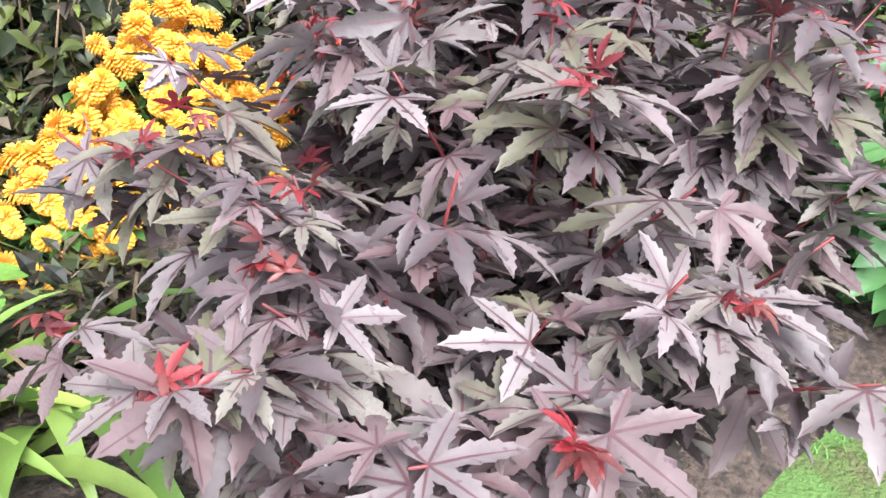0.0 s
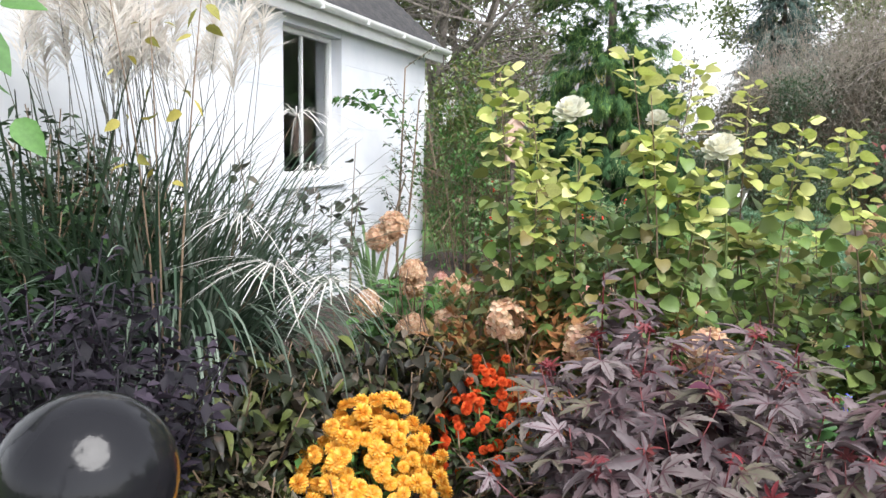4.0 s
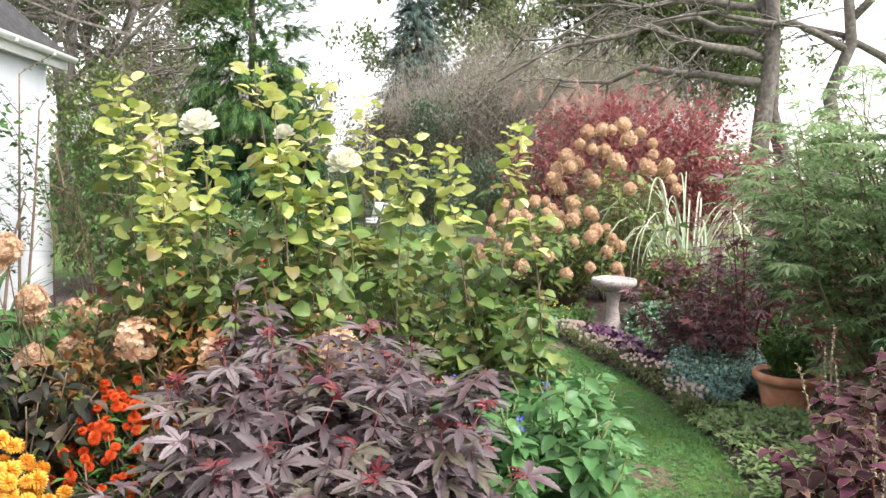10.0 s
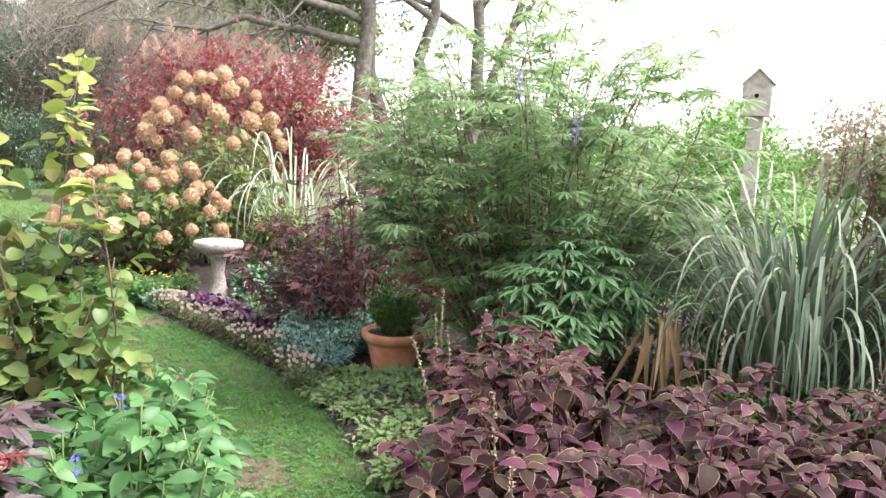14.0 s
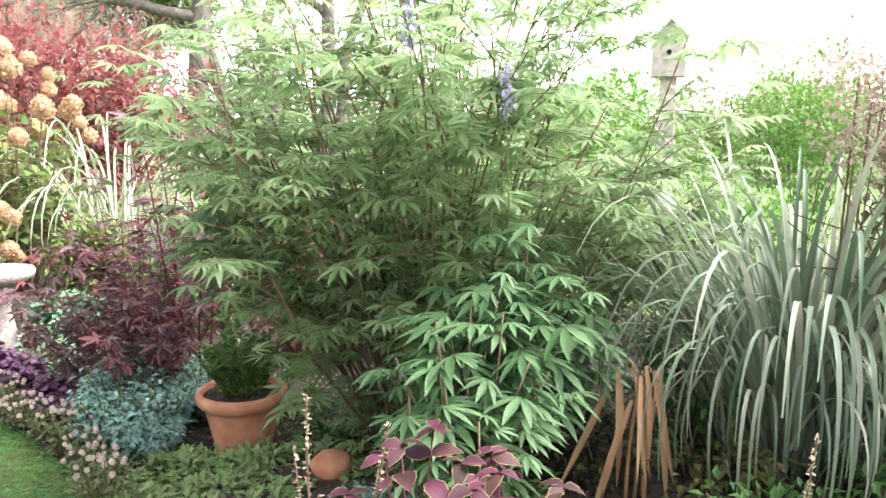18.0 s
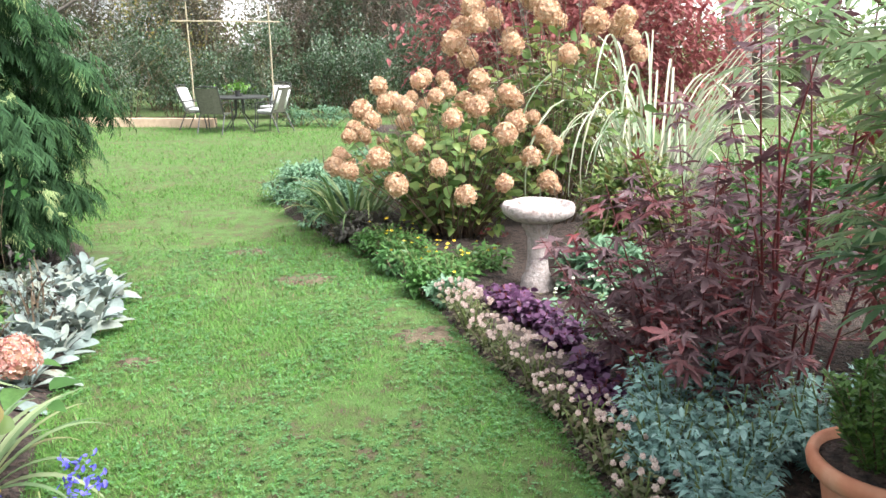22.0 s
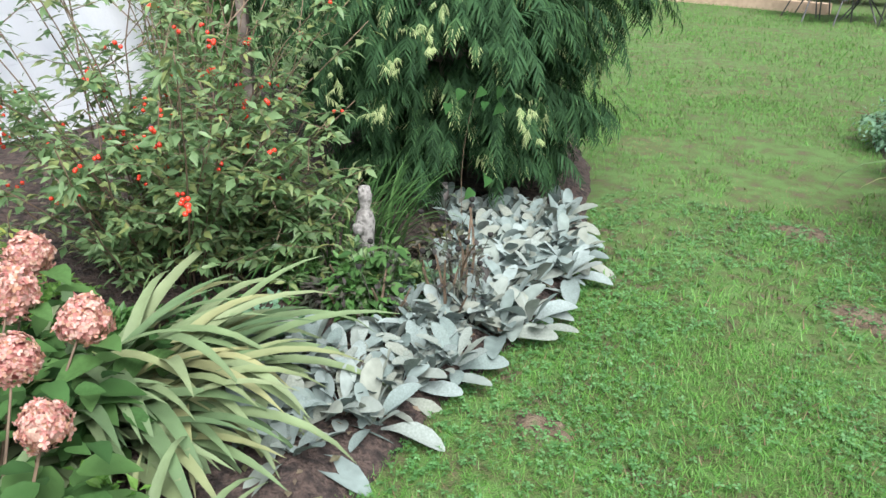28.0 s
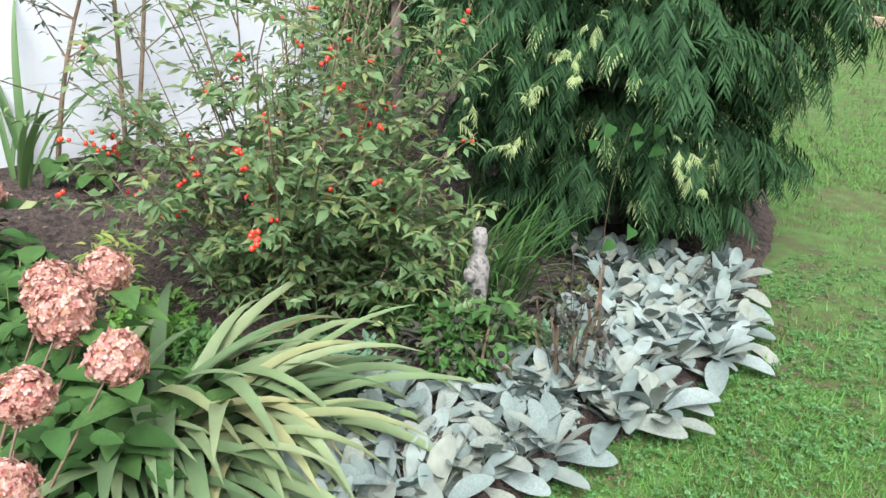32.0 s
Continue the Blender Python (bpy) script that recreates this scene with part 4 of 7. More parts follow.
shoot = stems_for(-0.03, 2.32, 1.12, 0.12, 0.12, 4, None, 0.85) + stems_for(0.52, 2.32, 0.95, 0.16, 0.12, 4, None, 0.85)
part("back_stem", mesh_of("back_stem", [(tube(p, 0.006, 0.003, 5), ONE) for p in shoot], M["stem_red"]), hib, kind="stuff")
pos, way = leaves_on(shoot, 15, 0.4, 0.05, 0.85, 0.25)
leaf_parts(hib, [RIBBED, RIBBED_B], place(pos, way, np.array((0, 0, 1.0)) + 0.3 * rng.normal(size=pos.shape), size_mix(len(pos), 0.085)), [M["purple_leaf"], M["leaf_vein"]])

POMPON = Shape()
for k in range(72):
    el = math.asin(-0.45 + 1.44 * (k + 0.5) / 72)
    POMPON.add(strip([0.10, 0.72, 1], [0.06, 0.19, 0.11], 0.4, 0.25).moved(Matrix.Rotation(2.4 * k, 4, "Z") @ Matrix.Rotation(el, 4, "X") @ Matrix.Scale(0.5, 4)))


def mum_plant(label, x, y, h, r, n, mat, size, seed):
    ob = thing("chrysanthemum", label, "flower")
    paths = stems_for(x, y, h, r, r, 26)
    add_stems(ob, paths, M["stem_green"], 0.004, 0.002, most=8)
    pos, way = leaves_on(paths, 9, 0.2)
    leaf_parts(ob, [SMALL], place(pos, way, (0, 0, 1), size_mix(len(pos), 0.05)), M["bed_green"])
    me = mesh_of("flower", [(POMPON, ONE)], mat)
    z = soil(x, y)
    for i in range(n):
        a, q = 2.4 * i, math.sqrt((i + 0.5) / n)
        lump = 0.10 * noise.noise(Vector((4.5 * q * math.cos(a) + seed, 4.5 * q * math.sin(a), 7.0)))
        p = np.array([x + r * 1.05 * q * math.cos(a) + 0.02 * rng.normal(), y + r * 1.05 * q * math.sin(a) + 0.02 * rng.normal(), z + h * (1.0 - 0.68 * q * q) + lump + 0.035 * rng.normal()])
        up = unit(np.array([q * math.cos(a), q * math.sin(a), 0.8]))
        part("flower", me, ob, m=place(p[None], np.cross(up, (0.3, 0.9, 0.1))[None], up[None], size_mix(1, size, 0.25))[0].tolist())
    return ob


mum_plant("golden yellow chrysanthemum in full bloom", -0.82, 1.84, 0.43, 0.26, 200, M["yellow_petal"], 0.056, 1)
mum_plant("golden yellow chrysanthemum spilling low", -0.76, 1.40, 0.24, 0.20, 90, M["yellow_petal"], 0.052, 4)
mum_plant("orange-red chrysanthemum in bloom", -0.57, 2.42, 0.50, 0.25, 165, M["orange_petal"], 0.040, 7)

# tall shrub with yellowing tops and white blooms
BLOOMS = [(-0.40, 2.95, 1.90, 0.17), (0.245, 2.95, 1.745, 0.16), (-0.04, 3.05, 1.88, 0.10)]


def open_to_blooms(p):
    """Leaf sites that do not crowd a bloom."""
    ok = np.ones(len(p), bool)
    for x, y, z, r in BLOOMS:
        ok &= ~((np.abs(p[:, 0] - x) < 0.65 * r) & (np.abs(p[:, 2] - z) < 0.6 * r) & (p[:, 1] < y + 0.1))
    return ok


SHOOTS = [(-0.66, 2.69, 2.07), (-0.09, 2.64, 2.12), (0.12, 2.98, 2.10), (0.33, 3.21, 2.04), (0.55, 2.93, 1.85), (0.70, 2.92, 1.84), (1.09, 3.28, 1.96), (-0.63, 3.03, 1.95), (-0.30, 2.72, 1.80), (-0.02, 2.70, 1.98), (-0.56, 2.86, 1.90), (-0.45, 2.60, 1.62), (0.20, 2.78, 1.72)]
for sx, sy, h, rr, n in ((-0.55, 3.05, 1.46, 0.36, 16), (-0.08, 2.78, 1.50, 0.34, 17), (0.28, 3.75, 1.40, 0.40, 13), (1.0, 3.0, 1.34, 0.28, 11), (0.5, 3.2, 1.36, 0.36, 15), (0.6, 4.25, 1.25, 0.35, 9)):
    ob, paths = shrub("tall_shrub", "tall green shrub with round yellowing leaves", "shrub", sx, sy, h, rr, rr, n, 66, [ROUND, ROUND_B], M["round_green"], 0.060, M["stem_brown"], most=26, start=0.08, low=0.62, out=0.9, droop=0.22, spread=0.09, z0=soil(sx, sy), group="tall shrubs")
    pos, way = leaves_on(paths, 34, 0.72, 0.06, 0.9, -0.05)
    hi = (pos[:, 2] > soil(sx, sy) + h * 0.80) & open_to_blooms(pos)
    pos, way = pos[hi], way[hi]
    leaf_parts(ob, [ROUND, ROUND_B], place(pos, way, (0, 0, 1), size_mix(len(pos), 0.070)), M["round_yellow"], 20, "yellow_leaf")
# upright leafy shoots with yellow tops
for i, (x, y, z) in enumerate(SHOOTS):
    ob = thing("tall_shoot", "upright leafy shoot with a yellowing top", "shrub", group="tall shoots")
    p = [polyline((x + 0.12 * rng.normal(), y + 0.12 * rng.normal(), soil(x, y) - 0.03), (x, y, z), 0.3, 8, 0.02)]
    add_stems(ob, p, M["stem_brown"], 0.007, 0.002)
    for n, t0, t1, nm, mt in ((56, 0.30, 0.86, "leaf", "round_green"), (46, 0.78, 1.0, "yellow_leaf", "round_yellow")):
        t = t0 + (t1 - t0) * (np.arange(n) + 0.5) / n
        c = np.stack([np.interp(t, np.linspace(0, 1, 8), p[0][:, k]) for k in range(3)], -1)
        a = 2.4 * np.arange(n) + i
        d = np.stack([np.cos(a), np.sin(a), (-0.32 if nm == "leaf" else -0.12) + 0.22 * rng.normal(size=n) + (0.7 * (t - t0) / (t1 - t0) if nm != "leaf" else 0)], -1)
        ok = open_to_blooms(c)
        c, d = c[ok], d[ok]
        n = len(c)
        leaf_parts(ob, [ROUND, ROUND_B], place(c + d * (0.012 + (0.14 if nm == "leaf" else 0.05) * rng.random((n, 1))), d, np.array((0, 0, 1.0)) + 0.5 * rng.normal(size=(n, 3)), size_mix(n, 0.064) * (1.0 if nm == "leaf" else 1 - 0.30 * np.linspace(0, 1, n) ** 2)), M[mt], 12, nm)
rose = mesh_of("bloom", [(ROSE, ONE)], M["white_petal"])
for x, y, z, s in BLOOMS:
    ob = thing("white_bloom", "double white bloom on the tall shrub", "flower", (x, y, z), "white blooms")
    part("petals", rose, ob, m=Matrix.Rotation(0.6, 4, "X") @ Matrix.Diagonal((s, s, s, 1)))
    part("stem", mesh_of("stem", [(tube(polyline((0, 0, 0), (0.05, -0.05, -0.5), 0.2), 0.004, 0.005), ONE)], M["stem_green"]), ob)

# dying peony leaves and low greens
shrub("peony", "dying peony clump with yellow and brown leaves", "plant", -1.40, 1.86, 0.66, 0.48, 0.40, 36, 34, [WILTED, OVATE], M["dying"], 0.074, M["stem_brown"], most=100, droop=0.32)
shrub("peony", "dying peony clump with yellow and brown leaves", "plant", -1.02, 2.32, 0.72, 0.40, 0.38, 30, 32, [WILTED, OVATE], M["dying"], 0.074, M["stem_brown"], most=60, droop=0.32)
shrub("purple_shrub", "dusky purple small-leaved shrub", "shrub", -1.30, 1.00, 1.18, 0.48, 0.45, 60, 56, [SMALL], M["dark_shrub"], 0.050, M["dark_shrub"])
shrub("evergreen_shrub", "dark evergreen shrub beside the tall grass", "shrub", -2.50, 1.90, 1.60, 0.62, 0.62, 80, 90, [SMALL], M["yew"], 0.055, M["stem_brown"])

# silver grass by the house
tuft("silver_grass", "dense upright dark green grass clump", "grass", -2.45, 2.05, 420, 1.42, M["misc_dark"], (0.5, 0.9, 1.3), 0.0042, 0.36, 0.18, most=40)
misc = tuft("silver_grass", "tall silver grass clump with feathery plumes", "grass", -2.1, 2.25, 900, 1.42, M["misc_blade"], (1.0, 1.7, 2.3, 2.8), 0.0042, 0.30, 0.30, most=110, reach=0.74)


def plume(n=26, length=0.35, seed=1):
    """A feathery seed head, drooping to one side."""
    r = np.random.default_rng(seed)
    out = Shape()
    for i in range(n):
        t = i / n
        a = r.normal() * 0.9
        s = strip([0, 0.5, 1], [0.0020, 0.0032, 0.0008], 0, 0.5)
        k = length * (0.75 - 0.35 * t)
        out.add(s.moved(Matrix.Translation((0, 0.10 * t * t, length * 0.9 * t)) @ Matrix.Rotation(a, 4, "Z") @ Matrix.Rotation(1.1 - 0.3 * r.random(), 4, "X") @ Matrix.Diagonal((1, k, k, 1))))
    return out


def plumes(ob, sites, mat, r=0.003, size=1.0):
    """Stalks with a plume at the top: base and tip of each."""
    shared = [mesh_of("plume", [(plume(84, 0.36, k), ONE)], mat) for k in range(3)]
    for i, (b, t) in enumerate(sites):
        p = polyline(b, t, 0.3, 6, 0.03)
        st = part("stalk", mesh_of("stalk", [(tube(p, r, r * 0.6, 4), ONE)], M["stalk_dark"]), ob)
        part("plume", shared[i % 3], st, m=Matrix.Translation(p[-1]) @ Matrix.Rotation(rng.random() * 6.28, 4, "Z") @ Matrix.Scale(size * (0.8 + 0.4 * rng.random()), 4))


sites = []
for i in range(64):
    a, q = rng.random() * 6.28, rng.random()
    sites.append(((-2.1 + 0.2 * math.cos(a), 2.25 + 0.2 * math.sin(a), 0.35), (-2.25 + 0.6 * q * math.cos(a), 2.2 + 0.56 * q * math.sin(a), 1.95 + 0.48 * rng.random())))
plumes(misc, sites, M["plume"], size=0.85)
tassel = mesh_of("tassel", [(Shape.joined([strip([0, 0.35, 0.7, 1], [0.007, 0.013, 0.012, 0.004], 0, 1.1).moved(Matrix.Rotation(1.2 * rng.normal(), 4, "Z") @ Matrix.Rotation(0.9 - 0.7 * rng.random(), 4, "X") @ Matrix.Scale(0.7 + 0.4 * rng.random(), 4)) for k in range(26)]), ONE)], M["tassel"])
for x, y, z, turn, s in ((-1.95, 3.05, 1.90, -1.9, 0.30), (-1.09, 1.65, 1.33, -2.6, 0.22), (-1.15, 2.1, 1.20, -1.7, 0.24), (-1.5, 2.0, 1.45, -2.2, 0.22), (-1.75, 2.9, 1.62, -1.5, 0.22)):
    stalk = part("stalk", mesh_of("stalk", [(tube(polyline((-2.05, 2.25, 0.35), (x, y, z), 0.5, 8, 0.03), 0.003, 0.002, 4), ONE)], M["stem_brown"]), misc)
    part("tassel", tassel, stalk, "white drooping seed tassel", m=Matrix.Translation((x, y, z)) @ Matrix.Rotation(turn, 4, "Z") @ Matrix.Scale(s, 4))


def hydrangea(label, x, y, h, rx, ry, heads, mat, hr, leaf="bed_green", n_st=26, leafsize=0.13, seed=3, elong=0.95, cat="hydrangea"):
    ob, paths = shrub("hydrangea", label, cat, x, y, h, rx, ry, n_st, 15, [OVATE], M[leaf], leafsize, M["stem_brown"], most=60, start=0.2, group="")
    core = lathe([(0.02, -0.86 * elong), (0.5, -0.70 * elong), (0.80, -0.25 * elong), (0.80, 0.2 * elong), (0.48, 0.64 * elong), (0.02, 0.78 * elong)], 14, 0.05)
    shared = [mesh_of("flower_head", [floret_head(340, 0.98, elong, 0.17, seed + k, 0.2), (core, ONE)], mat) for k in range(3)]
    for i, (px, py, pz) in enumerate(heads):
        s = hr * (0.72 + 0.42 * rng.random())
        hd = part("flower_head", shared[i % 3], ob, m=Matrix.Translation((px, py, pz)) @ Matrix.Rotation(rng.normal() * 0.35, 4, "X") @ Matrix.Rotation(rng.random() * 6, 4, "Z") @ Matrix.Scale(s, 4))
        b = (x + 0.3 * (px - x), y + 0.3 * (py - y), soil(x, y) + 0.1)
        part("stem", mesh_of("stem", [(tube(polyline(b, (px, py, pz), 0.3), 0.006, 0.003, 5), ONE)], M["stem_brown"]), ob)
    return ob


def dome(x, y, z0, h, rx, ry, n, lo=0.15):
    """Points spread over a dome."""
    out = []
    for i in range(n):
        a, el = 2.4 * i, math.asin(lo + (1 - lo) * (i + 0.5) / n)
        out.append((x + rx * math.cos(el) * math.cos(a), y + ry * math.cos(el) * math.sin(a), z0 + h * math.sin(el) + 0.04 * rng.normal()))
    return out


hydrangea("hydrangea with dried tan mophead flowers", -1.65, 3.95, 0.85, 0.45, 0.4, [(-1.65, 3.63, 1.27), (-1.95, 4.0, 1.14), (-1.6, 3.83, 0.86), (-1.5, 3.6, 1.0), (-1.25, 3.7, 0.9), (-1.35, 3.3, 0.72), (-1.75, 3.5, 0.8)], M["tan_floret"], 0.085)
hydrangea("large hydrangea covered in tan dried flower heads", 2.35, 9.65, 1.25, 0.95, 0.85, dome(2.25, 9.5, 0.44, 0.95, 0.96, 0.9, 58, 0.04), M["tan_floret"], 0.079, "hyd_green", 74, 0.115)
hydrangea("tall hydrangea with peach dried flower heads on top", 3.35, 10.2, 2.15, 0.85, 0.7, dome(3.2, 10.0, 0.95, 1.45, 0.95, 0.7, 30, 0.35), M["tan_floret"], 0.095, "hyd_green", 50, 0.12)

# cypress


def spray(n=8):
    """A hanging spray of scale leaves: narrow fingers along a drooping axis, their outer ends in the second slot."""
    def finger(w, sag):
        return Shape([(-w, 0, 0), (w, 0, 0), (-w, 0.55, -0.3 * sag), (w, 0.55, -0.3 * sag), (0, 1, -sag)], [(0, 1, 3, 2), (2, 3, 4)], [0, 1])
    out = Shape([(-0.012, 0, 0), (0.012, 0, 0), (-0.010, 0.55, -0.10), (0.010, 0.55, -0.10), (0.0, 1.0, -0.38)], [(0, 1, 3, 2), (2, 3, 4)], [0, 1])
    for i in range(n):
        t = 0.10 + 0.84 * i / n
        for sg in (-1, 1):
            k = (0.34 + 0.14 * rng.random()) * (1.08 - 0.55 * t)
            out.add(finger(0.060, 0.40).moved(Matrix.Translation((0, t, -0.38 * t * t)) @ Matrix.Rotation(-sg * radians(24 + 20 * rng.random()), 4, "Z") @ Matrix.Rotation(-0.1 - 0.35 * rng.random(), 4, "X") @ Matrix.Diagonal((k, k, k, 1))))
    return out


SPRAY = spray()


def cypress(x, y, h, r, nb, label, size=0.3):
    """Tiers of boughs with hanging sprays; the upper boughs sweep up and stand apart."""
    ob = thing("cypress", label, "tree")
    z = soil(x, y)
    part("trunk", mesh_of("trunk", [(tube([(x, y, z - 0.1), (x + 0.02, y, z + h * 0.5), (x, y, z + h * 0.96)], 0.10, 0.015, 8), ONE)], M["bark"], True), ob)
    low, high = [], []
    for i in range(nb):
        t = (i + 0.5) / nb
        hz = 0.055 + 0.90 * t ** 1.3
        hz = round(hz / 0.062) * 0.062 + 0.012 * rng.normal() if hz < 0.45 else hz
        hz = max(hz, 0.058)
        a = 2.4 * i
        up = min(max((hz - 0.48) / 0.2, 0), 1)
        ln_ = r * (1 - hz) ** 0.85 * (0.80 + 0.32 * rng.random()) * (1 + 0.4 * up) * min(1.0, 0.52 + 3.2 * (hz - 0.055))
        d = np.array([math.cos(a), math.sin(a), 0.0])
        b = np.array([x, y, z + h * hz])
        tip = b + d * ln_ * (1 - 0.25 * up) + (0, 0, (-0.05 + 1.15 * up) * ln_)
        p = polyline(b, tip, 0.0, 6)
        p[:, 2] += 0.12 * ln_ * np.sin(np.linspace(0, np.pi, 6))
        if i < 60:
            part("bough", mesh_of("bough", [(tube(p[:4], 0.010, 0.005, 4), ONE)], M["bark"]), ob)
        k = int(66 - 34 * up)
        tt = 0.25 - 0.2 * up + (0.75 + 0.2 * up) * rng.random(k) ** 0.6
        q = b + (tip - b) * tt[:, None] + rng.normal(size=(k, 3)) * (0.07, 0.07, 0.03)
        q[:, 2] += 0.12 * ln_ * np.sin(np.pi * tt)
        w = d * 0.75 + rng.normal(size=(k, 3)) * 0.42 + (0, 0, -0.62 + 1.75 * up)
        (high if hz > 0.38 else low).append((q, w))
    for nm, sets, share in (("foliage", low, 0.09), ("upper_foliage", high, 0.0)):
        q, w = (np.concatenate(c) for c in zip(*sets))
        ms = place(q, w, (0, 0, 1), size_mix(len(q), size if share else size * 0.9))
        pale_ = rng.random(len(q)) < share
        # a random share gets paler ends, as if lit; upper boughs take lighter greens
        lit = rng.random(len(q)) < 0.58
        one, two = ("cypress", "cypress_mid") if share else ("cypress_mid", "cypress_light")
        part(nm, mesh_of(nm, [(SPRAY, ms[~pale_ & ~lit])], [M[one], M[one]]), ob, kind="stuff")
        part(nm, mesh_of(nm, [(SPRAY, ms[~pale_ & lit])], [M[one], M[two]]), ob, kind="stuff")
        if share:
            part("tipped_foliage", mesh_of("tipped_foliage", [(SPRAY, ms[pale_])], [M["cypress_mid"], M["cypress_tip"]]), ob, "sprays with pale yellow tips", kind="stuff")
    return ob


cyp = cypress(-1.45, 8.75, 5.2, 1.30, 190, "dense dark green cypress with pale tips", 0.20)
tp = np.array([(-0.50, 7.65, 1.42), (-0.60, 7.70, 1.36), (-0.74, 7.66, 1.08), (-0.92, 7.60, 0.95), (-0.48, 8.0, 0.72), (-0.95, 7.55, 0.72), (-0.52, 8.19, 0.60), (-0.72, 7.75, 1.2), (-1.25, 7.5, 1.4), (-1.2, 7.5, 0.85)])
tp = np.repeat(tp, 6, 0) + rng.normal(size=(len(tp) * 6, 3)) * 0.03
part("pale_spray", mesh_of("pale_spray", [(SPRAY, place(tp, rng.normal(size=tp.shape) * 0.5 + (0.6, -0.7, 0.1), (0, 0, 1), size_mix(len(tp), 0.085)))], [M["cypress_tip"], M["cypress_tip"]]), cyp, "pale yellow-green new tips", kind="stuff")

# second purple hibiscus by the bird bath
hib2, paths = shrub("purple_hibiscus", "airy dark purple hibiscus leaning over the bird bath", "shrub", 3.20, 6.15, 1.55, 0.78, 0.78, 44, 30, [MAPLE, MAPLE_B], M["purple_dark"], 0.080, M["stem_red"], most=150, start=0.22, low=0.42, out=0.85, droop=0.15, stem_r=0.005, bow=0.7)

tall = stems_for(3.45, 5.85, 2.15, 0.5, 0.4, 8, None, 0.75, 0.5)
add_stems(hib2, tall, M["stem_red"], 0.008, 0.003)
pos, way = leaves_on(tall, 16, 0.3, 0.07, 0.85, 0.1)
leaf_parts(hib2, [MAPLE, MAPLE_B], place(pos, way, np.array((0, 0, 1.0)) + 0.35 * rng.normal(size=pos.shape), size_mix(len(pos), 0.090)), M["purple_dark"])
tips = np.array([p[-1] for p in tall + paths[::3]])
leaf_parts(hib2, [MAPLE_B], place(tips, rng.normal(size=tips.shape) + (0, 0, 0.5), (0, 0, 1), size_mix(len(tips), 0.06)), M["red_leaf"], 0, "young_leaf")

# vitex
vit = thing("chaste_tree", "wide airy chaste tree with fan-shaped green leaves", "shrub")
paths = stems_for(4.00, 4.10, 2.62, 1.44, 1.20, 96, None, 0.78, 0.6)
for p in paths:
    p[:, 2] = p[0, 2] + (p[:, 2] - p[0, 2]) * float(np.interp(p[-1, 0], [4.3, 4.95], [1.0, 0.62]))
add_stems(vit, paths, M["stem_brown"], 0.009, 0.003, most=16)
# side shoots lie out flat from the canes, leaves in pairs along them
shoots = []
for p in paths:
    for k in range(8):
        t = 0.27 + 0.71 * rng.random()
        i = min(int(t * 5), 4)
        b0 = p[i] + (p[i + 1] - p[i]) * (t * 5 - i)
        out_ = unit((b0 - (4.04, 4.08, b0[2])) * 1.2 + rng.normal(size=3) * (0.5, 0.5, 0))
        shoots.append(polyline(b0, b0 + out_ * (0.22 + 0.30 * rng.random()) + (0, 0, 0.10 + 0.10 * rng.normal()), 0.0, 4, 0.05))
part("shoot_tangle", mesh_of("shoot_tangle", [(tube(p, 0.0035, 0.0015, 3), ONE) for p in shoots], M["stem_brown"]), vit, kind="stuff")
pos, way = leaves_on(shoots, 11, 0.08, 0.07, 0.8, 0.0)
pos2, way2 = leaves_on(paths, 14, 0.35, 0.08, 0.75, 0.0)
pos, way = np.concatenate([pos, pos2]), np.concatenate([way, way2])
way[:, 2] = 0.35 * way[:, 2] - 0.02
off = (np.hypot(pos[:, 0] - 3.28, pos[:, 1] - 5.02) < 0.46) & (pos[:, 2] < 0.80) | (pos[:, 1] - pos[:, 0] > 1.55) & (pos[:, 2] < 0.80) | (pos[:, 0] < 2.90) & (pos[:, 2] < 1.0)
pos, way = pos[~off], way[~off]
leaf_parts(vit, [VITEX, FAN], place(pos, way, np.array((0, 0, 1.0)) + 0.3 * rng.normal(size=pos.shape), size_mix(len(pos), 0.098)), M["vitex"], 90)

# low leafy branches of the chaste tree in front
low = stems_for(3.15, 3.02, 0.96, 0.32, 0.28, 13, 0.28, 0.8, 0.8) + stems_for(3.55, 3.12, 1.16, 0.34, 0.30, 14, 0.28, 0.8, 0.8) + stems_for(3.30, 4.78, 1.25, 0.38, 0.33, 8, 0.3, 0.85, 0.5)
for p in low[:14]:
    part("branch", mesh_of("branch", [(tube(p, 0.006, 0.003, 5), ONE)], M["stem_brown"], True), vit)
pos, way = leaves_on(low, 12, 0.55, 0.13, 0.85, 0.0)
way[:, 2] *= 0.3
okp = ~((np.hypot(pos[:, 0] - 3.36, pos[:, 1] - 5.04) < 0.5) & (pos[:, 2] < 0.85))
# darker green than the crown, which is brightened in colour against self-shadow
leaf_parts(vit, [FAN], place(pos, way, np.array((0, 0, 1.0)) + 0.2 * rng.normal(size=pos.shape), size_mix(len(pos), 0.128))[okp], M["vitex_front"], 60, "fan_leaf")
skirt = stems_for(3.66, 3.56, 0.92, 0.36, 0.36, 18, None, 0.5, 0.5) + stems_for(3.80, 4.35, 0.95, 0.42, 0.40, 12, None, 0.55, 0.5) + stems_for(4.15, 3.75, 0.9, 0.45, 0.4, 16, None, 0.55, 0.5)
part("stem_tangle", mesh_of("stem_tangle", [(tube(p, 0.006, 0.002, 4), ONE) for p in skirt], M["stem_brown"]), vit, kind="stuff")
pos, way = leaves_on(skirt, 22, 0.15, 0.12, 0.85, 0.0)
way[:, 2] *= 0.35
